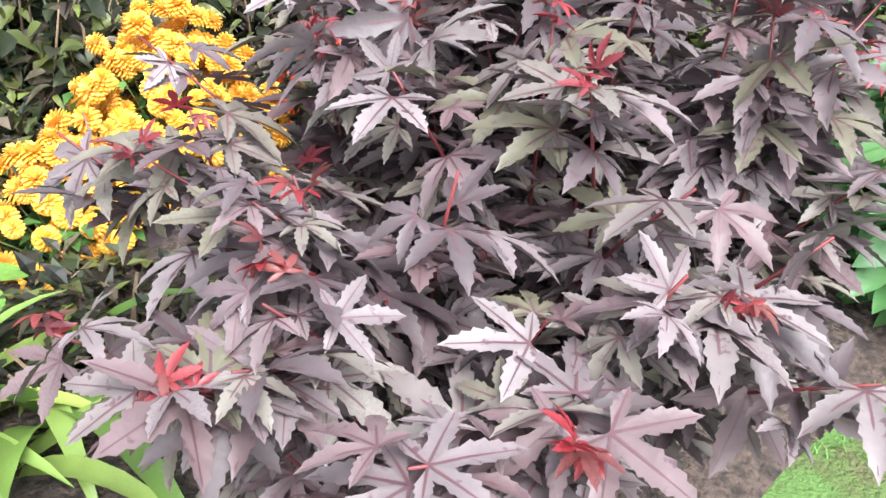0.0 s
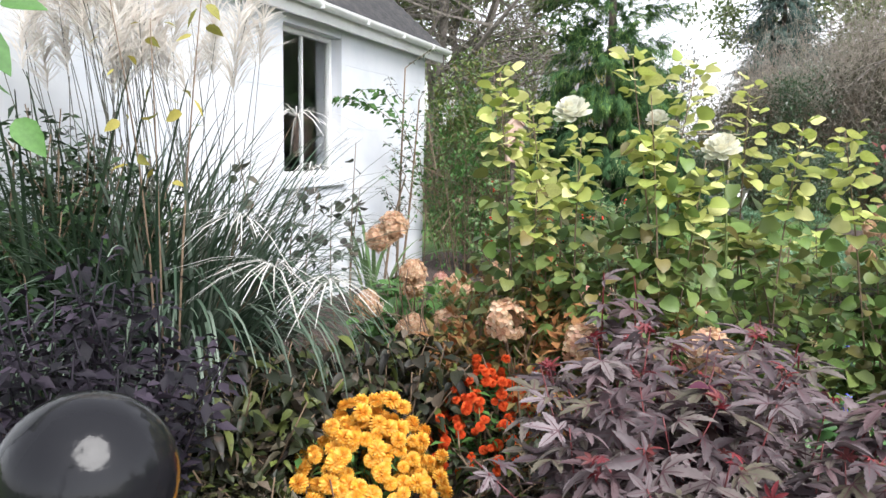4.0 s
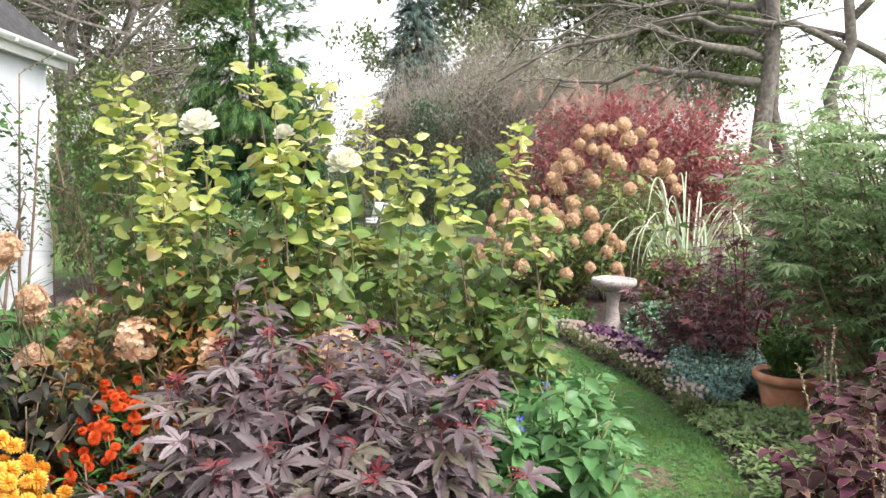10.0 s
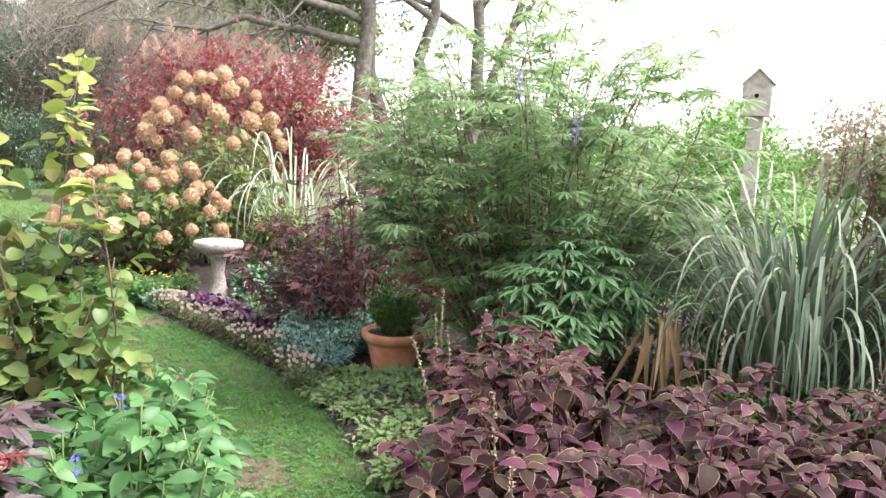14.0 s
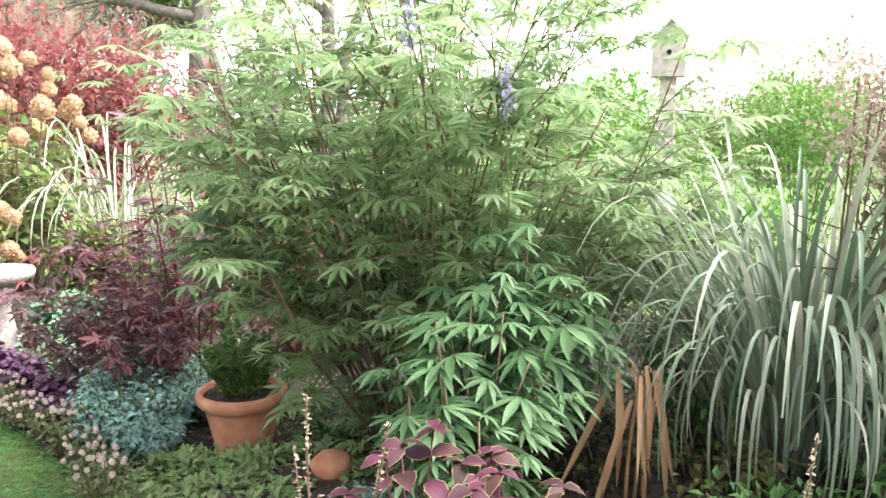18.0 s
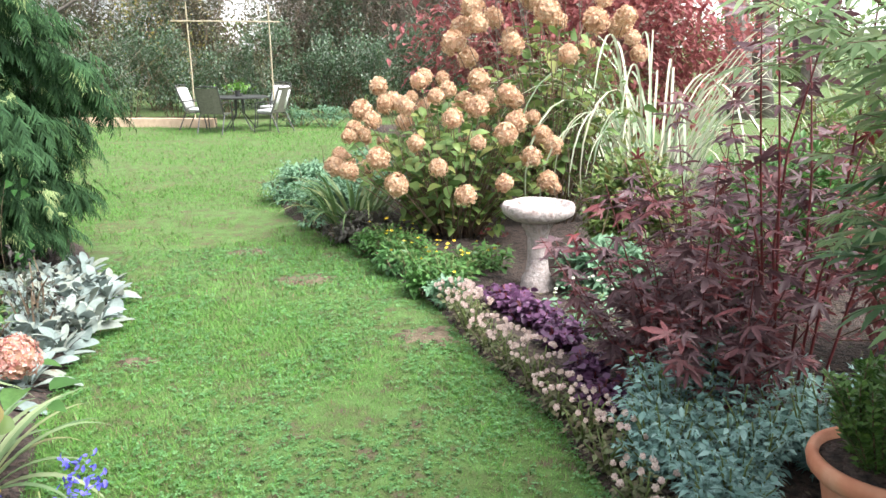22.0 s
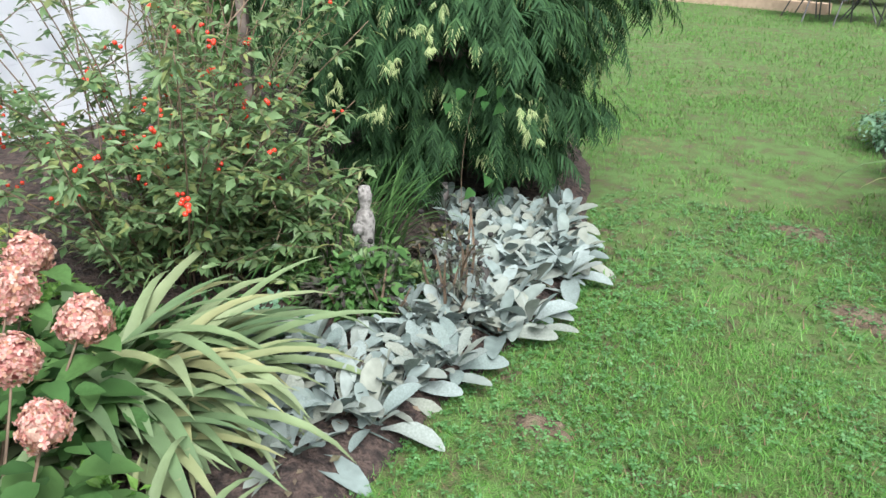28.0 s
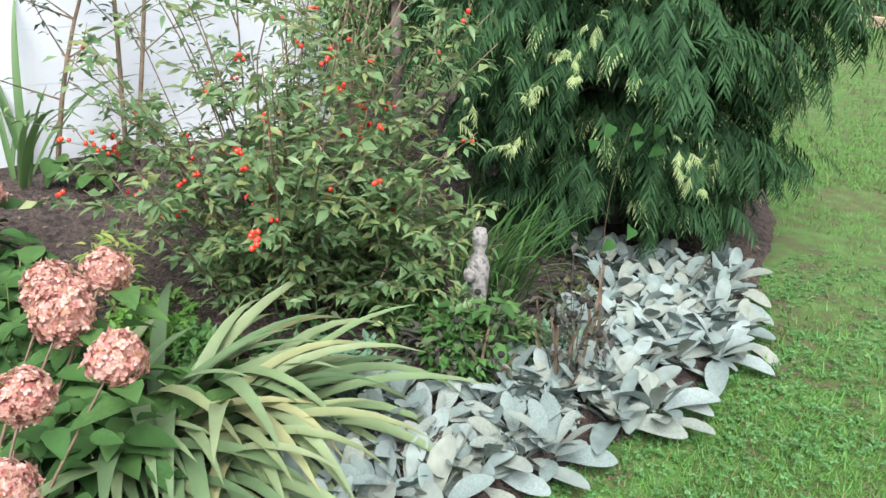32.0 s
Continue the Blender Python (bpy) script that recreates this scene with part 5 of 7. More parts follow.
leaf_parts(vit, [VITEX, FAN], place(pos, way, np.array((0, 0, 1.0)) + 0.3 * rng.normal(size=pos.shape), size_mix(len(pos), 0.088)), M["vitex"])

# coleus
def coleus(label, x, y, h, r, n_stems, size, most, group=""):
    """Stems with opposite leaves in crossed pairs, smaller towards the tip."""
    ob = thing("coleus", label, "plant", group=group)
    paths = stems_for(x, y, h, r, r, n_stems, None, 0.72, 0.4)
    add_stems(ob, paths, M["stem_red"], 0.005, 0.002, most=8)
    pos, way, sz = [], [], []
    for p in paths:
        turn = rng.random() * 3.1
        for k, t in enumerate(np.linspace(0.34, 1.0, 8)):
            c = np.array([np.interp(t, np.linspace(0, 1, len(p)), p[:, j]) for j in range(3)])
            for q in range(2 if k < 7 else 4):
                a = turn + k * math.pi / 2 + q * (math.pi if k < 7 else math.pi / 2) + 0.25 * rng.normal()
                pos.append(c)
                way.append((math.cos(a), math.sin(a), -0.28 + 0.55 * (t > 0.9) + 0.15 * rng.normal()))
                sz.append(size * (1.25 - 0.62 * t ** 3) * (0.8 + 0.4 * rng.random()))
    leaf_parts(ob, [COLEUS, COLEUS_B], place(np.array(pos), np.array(way), np.array((0, 0, 1.0)) + 0.22 * rng.normal(size=(len(pos), 3)), np.array(sz)), [M["coleus_in"], M["coleus_rim"]], most)
    return ob


for x, y, h in ((2.0, 1.15, 0.72), (2.10, 1.75, 0.60), (2.45, 2.05, 0.70), (2.64, 2.5, 0.72), (2.6, 1.35, 0.72), (3.1, 1.75, 0.66), (3.2, 1.1, 0.70), (2.75, 0.7, 0.75), (3.7, 1.45, 0.62)):
    coleus("burgundy coleus with lime-edged leaves", x, y, h, 0.38, 29, 0.092, 24, "coleus bed")

# giant grass on the right
tuft("giant_grass", "large fountain of pale green arching grass", "grass", 4.75, 2.70, 520, 1.74, M["giant_blade"], (1.6, 2.3, 2.9, 3.4, 3.9), 0.0044, 0.34, 0.38, most=110, reach=0.58)
shrub("tall_perennial", "tall dark-stemmed perennial with long leaves", "plant", 5.2, 1.72, 2.75, 0.60, 0.55, 24, 40, [WILLOW], M["perennial_leaf"], 0.20, M["stalk_dark"], most=80, start=0.22, low=0.75, droop=0.25)

# pot
pot = thing("flower_pot", "terracotta pot with a small clipped evergreen", "pot", (3.36, 5.04, -0.10))
part("body", mesh_of("body", [(lathe([(0.14, 0), (0.148, 0.035), (0.156, 0.045), (0.152, 0.055), (0.196, 0.27), (0.199, 0.295), (0.226, 0.302), (0.240, 0.318), (0.246, 0.345), (0.240, 0.368), (0.228, 0.376), (0.212, 0.374), (0.203, 0.34), (0.0, 0.335)], 48), ONE)], M["terracotta"], True), pot)
ev = thing("box_bush", "stiff upright dark green evergreen in the pot", "shrub")
paths = stems_for(3.36, 5.04, 0.42, 0.24, 0.24, 36, 0.22, 0.74, 0.0)
add_stems(ev, paths, M["stem_brown"], 0.004, 0.002, most=10)
pos, way = leaves_on(paths, 120, 0.10, 0.010, 0.75, -0.55)
leaf_parts(ev, [SMALL], place(pos, way, np.array((0, 0, 1.0)) + 0.5 * rng.normal(size=pos.shape), size_mix(len(pos), 0.030)), M["box_leaf"], 60)
part("potting_soil", mesh_of("potting_soil", [(lathe([(0.0, 0.30), (0.206, 0.345), (0.18, 0.352), (0.10, 0.356), (0.0, 0.352)], 24, 0.008), ONE)], M["soil"], True), pot)

# bird bath
bb = thing("bird_bath", "weathered pale concrete bird bath on a pedestal", "bird bath", (2.80, 8.13, -0.09))
part("bowl", mesh_of("bowl", [(lathe([(0.0, 0.50), (0.11, 0.50), (0.20, 0.53), (0.245, 0.56), (0.257, 0.585), (0.258, 0.61), (0.25, 0.63), (0.232, 0.634), (0.215, 0.625), (0.19, 0.60), (0.10, 0.58), (0.0, 0.575)], 44, 0.009), ONE)], M["concrete"], True), bb)
part("pedestal", mesh_of("pedestal", [(lathe([(0.0, -0.10), (0.135, -0.10), (0.14, -0.03), (0.128, 0.0), (0.118, 0.05), (0.112, 0.09), (0.085, 0.13), (0.072, 0.22), (0.068, 0.30), (0.072, 0.38), (0.086, 0.44), (0.10, 0.465), (0.112, 0.475), (0.115, 0.50), (0.0, 0.50)], 28, 0.012), ONE)], M["concrete"], True), bb)

# lambs' ears: rosettes of woolly leaves
for x, y, r, k in ((-0.26, 6.30, 0.17, 6), (-0.46, 6.62, 0.17, 5), (-0.17, 6.58, 0.17, 6), (-0.13, 6.86, 0.13, 4), (-0.36, 7.05, 0.15, 4), (-0.20, 7.35, 0.20, 9), (-0.40, 7.70, 0.22, 10), (-0.28, 8.02, 0.2, 8), (-0.56, 8.05, 0.22, 8), (-0.60, 8.45, 0.22, 8), (-0.95, 8.3, 0.2, 5)):
    ob = thing("lambs_ear", "silvery woolly-leaved lambs' ear clump", "plant", group="silver edging")
    ms = []
    for c in range(k):
        q, a = r * math.sqrt((c + 0.4) / k), 2.4 * c
        cx, cy = x + q * math.cos(a), y + q * math.sin(a)
        n = 13
        aa = np.arange(n) * 2.4 + rng.random(n) * 0.7
        lift = np.linspace(0.25, 2.6, n) + 0.2 * rng.normal(size=n)
        pos = np.stack([cx + 0.02 * np.cos(aa), cy + 0.02 * np.sin(aa), float(gz(0, cy)) + 0.045 + 0.05 * np.linspace(0, 1, n)], -1)
        ms.append(place(pos, np.stack([np.cos(aa), np.sin(aa), lift], -1), np.array((0, 0, 1.0)) + 0.2 * rng.normal(size=(n, 3)), size_mix(n, 0.150) * np.linspace(1.15, 0.75, n)))
    leaf_parts(ob, [LAMB, LAMB_B], np.concatenate(ms), M["silver"], 40)

# straps beside the low hydrangea
dl2 = thing("daylily", "small flopped strap-leaved clump by the lawn", "plant")
n = 34
a = rng.random(n) * 6.28
pos = np.stack([0.12 + 0.1 * np.cos(a), 5.50 + 0.1 * np.sin(a), np.full(n, soil(0.1, 5.5) - 0.03)], -1)
sz = size_mix(n, 0.50, 0.25)
leaf_parts(dl2, [blade(q, 9, 0.028) for q in (1.2, 1.6, 2.0)], upright(pos, a - np.pi / 2, np.stack([sz, sz, sz], -1), 0.4 + 0.8 * rng.random(n)), M["lily_strap"], 34, "blade")

# winterberry
hol, paths = shrub("winterberry", "winterberry bush dotted with red berries", "shrub", -1.45, 6.75, 1.68, 0.95, 0.85, 58, 40, [WILLOW, SMALL], M["holly"], 0.048, M["stem_brown"], most=80, stem_r=0.005, start=0.3, low=0.5, bow=0.9)
twigs = []
for p in paths + stems_for(-1.15, 7.02, 0.95, 0.42, 0.42, 26, None, 0.55, 0.8):
    for k in range(6):
        i = 1 + k % 4
        b0 = p[i] + (p[i + 1] - p[i]) * rng.random()
        twigs.append(polyline(b0, b0 + rng.normal(size=3) * (0.15, 0.15, 0.06) + (0, 0, 0.07), 0.1, 4, 0.04))
part("twig_tangle", mesh_of("twig_tangle", [(tube(p, 0.0025, 0.001, 3), ONE) for p in twigs], M["stem_brown"]), hol, kind="stuff")
pos, way = leaves_on(twigs, 19, 0.1, 0.02, 0.75, 0.05)
leaf_parts(hol, [WILLOW, SMALL], place(pos, way, np.array((0, 0, 1.0)) + 0.4 * rng.normal(size=pos.shape), size_mix(len(pos), 0.054)), M["holly"])
sprig = stems_for(-1.62, 6.12, 0.46, 0.18, 0.12, 6, None, 0.8, 0.6)
pos, way = leaves_on(sprig, 18, 0.6, 0.05, 0.8, 0.0)
part("low_twig", mesh_of("low_twig", [(tube(p, 0.004, 0.002, 4), ONE) for p in sprig], M["stem_brown"]), hol, kind="stuff")
leaf_parts(hol, [WILLOW], place(pos, way, (0, 0, 1), size_mix(len(pos), 0.06)), M["front_strap"], 0, "sprig_leaf")
p_ = np.concatenate([p[2:] for p in twigs if p[0, 2] > 0.5])
pick = np.repeat(p_[rng.integers(0, len(p_), 92)] + rng.normal(size=(92, 3)) * 0.02, 3, 0) + rng.normal(size=(276, 3)) * 0.012
berry = mesh_of("berry", [(lathe([(0.0, -1), (0.7, -0.7), (1, 0), (0.7, 0.7), (0.0, 1)], 8), ONE)], M["berry"], True)
for q in pick:
    part("berry", berry, hol, m=Matrix.Translation(q) @ Matrix.Scale(0.0090, 4))

# flopped daylily: straps fall outwards over the bed's front
dl = thing("daylily", "flopped strap-leaved daylily clump", "plant")
n = 150
a = radians(10) + radians(58) * rng.normal(size=n)
rr = 0.26 * np.sqrt(rng.random(n))
b = rng.random(n) * 6.28
pos = np.stack([-0.80 + rr * np.cos(b), 5.98 + rr * np.sin(b), np.full(n, soil(-0.8, 6.0) - 0.02)], -1)
sz = size_mix(n, 0.74, 0.25)
leaf_parts(dl, [blade(q, 9, 0.036) for q in (1.0, 1.35, 1.7)], upright(pos, a - np.pi / 2, np.stack([sz, sz, sz], -1), 0.6 + 1.0 * rng.random(n)), M["lily_strap"], 150, "blade")
HEADS = [(-2.04, 5.76, 0.55), (-2.25, 5.74, 0.58), (-1.32, 5.52, 0.55), (-0.97, 5.79, 0.55), (-1.01, 5.95, 0.55), (-0.77, 5.78, 0.55), (-0.45, 5.83, 0.55), (-0.40, 5.62, 0.55), (-0.20, 5.38, 0.56), (-0.06, 5.53, 0.56), (-0.70, 5.41, 0.55), (0.24, 5.26, 0.60), (0.52, 5.30, 0.64), (0.05, 5.05, 0.62)]
ph = hydrangea("low hydrangea with pink and rust flower heads", -0.15, 5.3, 0.42, 0.4, 0.3, HEADS, M["pink_floret"], 0.074, "hydrangea_leaf")
pos, way = [], []
for hx, hy, hz_ in HEADS:
    for k in range(24 if hx < 0 else 6):
        an, dz = 2.4 * k, 0.05 + 0.026 * k
        pos.append((hx + 0.05 * math.cos(an) + 0.03 * rng.normal(), hy + 0.05 * math.sin(an) + 0.03 * rng.normal(), hz_ - dz))
        way.append((math.cos(an), math.sin(an), 0.15 + 0.2 * rng.normal()))
leaf_parts(ph, [OVATE], place(np.array(pos), np.array(way), np.array((0, 0, 1.0)) + 0.2 * rng.normal(size=(len(pos), 3)), size_mix(len(pos), 0.105)), M["hydrangea_leaf"], 60, "broad_leaf")
skirt = stems_for(-1.35, 5.66, 0.44, 1.05, 0.26, 64, None, 0.75, 0.3)
pos, way = leaves_on(skirt, 9, 0.45, 0.05, 0.85, 0.1)
part("stem_tangle", mesh_of("stem_tangle", [(tube(p, 0.004, 0.002, 4), ONE) for p in skirt], M["stem_green"]), ph, kind="stuff")
leaf_parts(ph, [OVATE], place(pos, way, np.array((0, 0, 1.0)) + 0.2 * rng.normal(size=pos.shape), size_mix(len(pos), 0.115)), M["hydrangea_leaf"])
# ---- far lawn: table, chairs, trellis, edging ----
solo("timber_edging", mesh_of("timber_edging", [(box(-3.6, 3.6, -0.1, 0.1, 0, 0.22, 0.01), ONE)], M["timber"]), "long sawn timber edging the far lawn", "timber").matrix_basis = Matrix.Translation((-5.6, 21.75, -0.1)) @ Matrix.Rotation(radians(-13), 4, "Z")
tb = thing("garden_table", "dark round metal garden table on the far lawn", "table", (-1.40, 20.25, -0.08))
part("tabletop", mesh_of("tabletop", [(lathe([(0, 0.69), (0.58, 0.69), (0.62, 0.705), (0.62, 0.72), (0.58, 0.73), (0, 0.73)], 36), ONE)], M["dark_metal"]), tb)
for i in range(4):
    a = math.pi / 4 + i * math.pi / 2
    c, s_ = math.cos(a), math.sin(a)
    part("leg", mesh_of("leg", [(tube([(0.1 * c, 0.1 * s_, 0.69), (0.12 * c, 0.12 * s_, 0.35), (0.42 * c, 0.42 * s_, 0.0)], 0.016, 0.014, 6), ONE)], M["dark_metal"]), tb)


def garden_chair(label, m, cushion):
    """A sling armchair with tube frame; it faces local y."""
    ob = thing("garden_chair", label, "chair", group="chairs round the table")
    for sx in (-0.27, 0.27):
        part("side_frame", mesh_of("side_frame", [(tube([(sx, 0.30, 0.0), (sx, 0.24, 0.40), (sx, 0.22, 0.62), (sx, -0.02, 0.65), (sx, -0.22, 0.63)], 0.013, 0.013, 6), ONE)], M["dark_metal"]), ob)
        part("leg", mesh_of("leg", [(tube([(sx, -0.34, 0.0), (sx, -0.16, 0.38), (sx, 0.20, 0.42)], 0.013, 0.013, 6), ONE)], M["dark_metal"]), ob)
        part("back_post", mesh_of("back_post", [(tube([(sx * 0.93, -0.14, 0.40), (sx * 0.93, -0.26, 0.70), (sx * 0.9, -0.36, 0.96)], 0.013, 0.012, 6), ONE)], M["dark_metal"]), ob)
    part("top_rail", mesh_of("top_rail", [(tube([(-0.243, -0.36, 0.96), (0, -0.375, 0.985), (0.243, -0.36, 0.96)], 0.012, 0.012, 6), ONE)], M["dark_metal"]), ob)
    back = Shape([(x, y - 0.02 * (abs(x) < 0.2), z) for y, z in ((-0.15, 0.42), (-0.25, 0.68), (-0.35, 0.94)) for x in (-0.24, -0.1, 0.1, 0.24)], [(r * 4 + c, r * 4 + c + 1, r * 4 + 5 + c, r * 4 + 4 + c) for r in range(2) for c in range(3)])
    back.add(Shape(back.v + (0, -0.008, 0), [f[::-1] for f in back.f]))
    part("backrest", mesh_of("backrest", [(back, ONE)], M["sling"]), ob)
    part("seat", mesh_of("seat", [(box(-0.25, 0.25, -0.16, 0.24, 0.405, 0.42, 0.005), ONE)], M["sling"]), ob)
    if cushion:
        part("seat_cushion", mesh_of("seat_cushion", [(box(-0.23, 0.23, -0.13, 0.25, 0.422, 0.48, 0.02), ONE)], M["cushion"], True), ob, "pale seat cushion")
        part("back_cushion", mesh_of("back_cushion", [(box(-0.22, 0.22, -0.04, 0.03, 0, 0.46, 0.02).moved(Matrix.Translation((0, -0.155, 0.48)) @ Matrix.Rotation(radians(21), 4, "X")), ONE)], M["cushion"], True), ob, "pale back cushion")
    ob.matrix_basis = m
    return ob


garden_chair("dark sling garden chair with its back to the lawn", pose(-1.80, 19.60, -0.08, 0, 0, -12), False)
garden_chair("garden chair with pale cushions at the table", pose(-0.62, 19.72, -0.08, 0, 0, 62), True)
garden_chair("garden chair with pale cushions at the table", pose(-2.35, 20.45, -0.08, 0, 0, -100), True)
garden_chair("garden chair with pale cushions at the table", pose(-0.75, 20.95, -0.08, 0, 0, 150), True)
pots = thing("table_plant", "small leafy plant on the garden table", "plant", (-1.40, 20.25, 0.65))
part("pot", mesh_of("pot", [(lathe([(0, 0), (0.07, 0), (0.09, 0.12), (0, 0.12)], 16), ONE)], M["dark_metal"]), pots)
q = rng.normal(size=(120, 3)) * (0.14, 0.14, 0.05) + (0, 0, 0.20)
part("foliage", mesh_of("foliage", [(SMALL, place(q, rng.normal(size=q.shape), (0, 0, 1), 0.09))], M["fresh_green"]), pots, kind="stuff")
tre = thing("trellis", "plain bamboo trellis frame behind the table", "trellis", (-0.78, 21.15, -0.08))
for dx in (0.0, -1.80):
    part("post", mesh_of("post", [(tube([(dx, 0, 0), (dx + 0.01, 0, 1.2), (dx, 0, 2.75 if dx else 2.7)], 0.018, 0.016, 6), ONE)], M["bamboo"]), tre)
part("crossbar", mesh_of("crossbar", [(tube([(0.25, -0.02, 2.31), (-0.9, -0.02, 2.33), (-2.15, -0.02, 2.34)], 0.018, 0.016, 6), ONE)], M["bamboo"]), tre)


# ---- distance ----
def cloud(x, y, z, rx, ry, rz, clumps, per, size, shape=None, jitter=0.15):
    """Leaf placements in uneven clumps over a crown."""
    c = unit(rng.normal(size=(clumps, 3))) * (rng.random((clumps, 1)) ** 0.4) * (rx, ry, rz) * 0.85 + (x, y, z)
    p = np.repeat(c, per, 0) + rng.normal(size=(clumps * per, 3)) * jitter * np.array([rx, ry, rz]) * 0.75
    w = unit(p - (x, y, z)) + rng.normal(size=p.shape) * 0.8
    return place(p, w, (0, 0, 1), size_mix(len(p), size))


def limbs(x, y, z, h, spread, n, r, levels=3, seed=5):
    """A branching frame: lists of paths by level with their radii."""
    rr = np.random.default_rng(seed)
    trunk = np.array([(x, y, z - 0.2), (x + 0.02 * h * rr.normal(), y, z + 0.25 * h), (x + 0.03 * h * rr.normal(), y, z + 0.55 * h), (x + 0.05 * h * rr.normal(), y, z + 0.95 * h)])
    out = [[(trunk, r)]]
    for lv in range(levels):
        nxt = []
        for p, pr in out[-1]:
            for k in range(n if lv == 0 else 5):
                t = (0.28 + 0.68 * rr.random()) if lv == 0 else 0.25 + 0.7 * rr.random()
                i = min(int(t * (len(p) - 1)), len(p) - 2)
                b = p[i] + (p[i + 1] - p[i]) * (t * (len(p) - 1) - i)
                d = unit(np.array([rr.normal(), rr.normal(), 0.55 + 0.25 * rr.normal() - 0.15 * (lv > 0)]))
                ln_ = spread * (0.55 ** lv) * (0.6 + 0.6 * rr.random()) * (1.1 - 0.5 * t * (lv == 0))
                e = b + d * ln_
                mid = (b + e) / 2 + rr.normal(size=3) * 0.09 * ln_
                nxt.append((np.array([b, mid, e + (0, 0, 0.12 * ln_ * (lv == 0))]), pr * (0.42 if lv == 0 else 0.45)))
        out.append(nxt)
    return out


def tree(name, label, x, y, h, spread, n, r, leafmat=None, leaves=0, leafsize=0.15, levels=3, seed=5, z0=-0.08):
    ob = thing(name, label, "tree")
    lv = limbs(x, y, z0, h, spread, n, r, levels, seed)
    part("trunk", mesh_of("trunk", [(tube(lv[0][0][0], r, r * 0.35, 10), ONE)], M["tree_bark"], True), ob)
    for p, q in lv[1]:
        part("limb", mesh_of("limb", [(tube(p, q, q * 0.4, 6), ONE)], M["tree_bark"], True), ob)
    if len(lv) > 2:
        part("twig_mass", mesh_of("twig_mass", [(tube(p, max(q, 0.006), max(q * 0.4, 0.004), 3), ONE) for some in lv[2:] for p, q in some], M["tree_bark"]), ob, kind="stuff")
    if leaves:
        e = np.array([p[-1] for p, q in lv[-1]])
        e = e[rng.integers(0, len(e), leaves)] + rng.normal(size=(leaves, 3)) * 0.06 * spread
        part("foliage", mesh_of("foliage", [(FLECK, place(e, rng.normal(size=e.shape), (0, 0, 1), size_mix(leaves, leafsize)))], leafmat), ob, kind="stuff")
    return ob


def conifer(label, x, y, h, r, n, mat, size, z0=-0.08):
    ob = thing("conifer", label, "tree")
    part("trunk", mesh_of("trunk", [(tube([(x, y, z0 - 0.2), (x, y, z0 + h * 0.5), (x, y, z0 + h)], 0.02 * h, 0.02, 8), ONE)], M["bark"], True), ob)
    t = 1 - np.sqrt(rng.random(n)) * 0.96
    a = rng.random(n) * 6.28
    d = np.stack([np.cos(a), np.sin(a), np.zeros(n)], -1)
    lay = 0.8 + 0.25 * np.sin(t * h * 5 + 2 * np.sin(3 * a))
    p = np.array([x, y, z0]) + d * (r * (1 - t) * (0.35 + 0.65 * rng.random(n)) * lay)[:, None] + np.stack([0 * t, 0 * t, h * (0.06 + 0.94 * t)], -1)
    part("foliage", mesh_of("foliage", [(SPRAY, place(p, d + rng.normal(size=d.shape) * 0.35 - (0, 0, 0.12), (0, 0, 1), size_mix(n, size)))], [mat, mat]), ob, kind="stuff")
    return ob


def mass(name, label, cat, x, y, h, rx, ry, clumps, per, size, mat, twigs=0, z0=-0.08, group=""):
    """A bush with leaves in clumps and bare canes."""
    ob = thing(name, label, cat, group=group)
    pt = stems_for(x, y, h * 0.95, rx, ry, max(twigs, 6), z0, 0.6, 0.3)
    for p in pt[:6]:
        part("stem", mesh_of("stem", [(tube(p, 0.012, 0.004, 4), ONE)], M["stem_brown"]), ob)
    if pt[6:]:
        sub = []
        for p in pt[6:]:
            for k in range(3):
                b = p[2 + k % 3]
                sub.append(tube(np.array([b, b + rng.normal(size=3) * 0.12 * h + (0, 0, 0.12 * h), b + rng.normal(size=3) * 0.14 * h + (0, 0, 0.28 * h)]), 0.006, 0.003, 3))
        part("twig_mass", mesh_of("twig_mass", [(tube(p, 0.009, 0.003, 3), ONE) for p in pt[6:]] + [(q_, ONE) for q_ in sub], M["brush_twig"] if name == "brown_bush" else M["stem_brown"]), ob, kind="stuff")
    if clumps:
        part("foliage", mesh_of("foliage", [(FLECK if y > 15 else LEAFLET, cloud(x, y, z0 + h * 0.52, rx, ry, h * 0.5, clumps, per, size))], mat), ob, kind="stuff")
    return ob


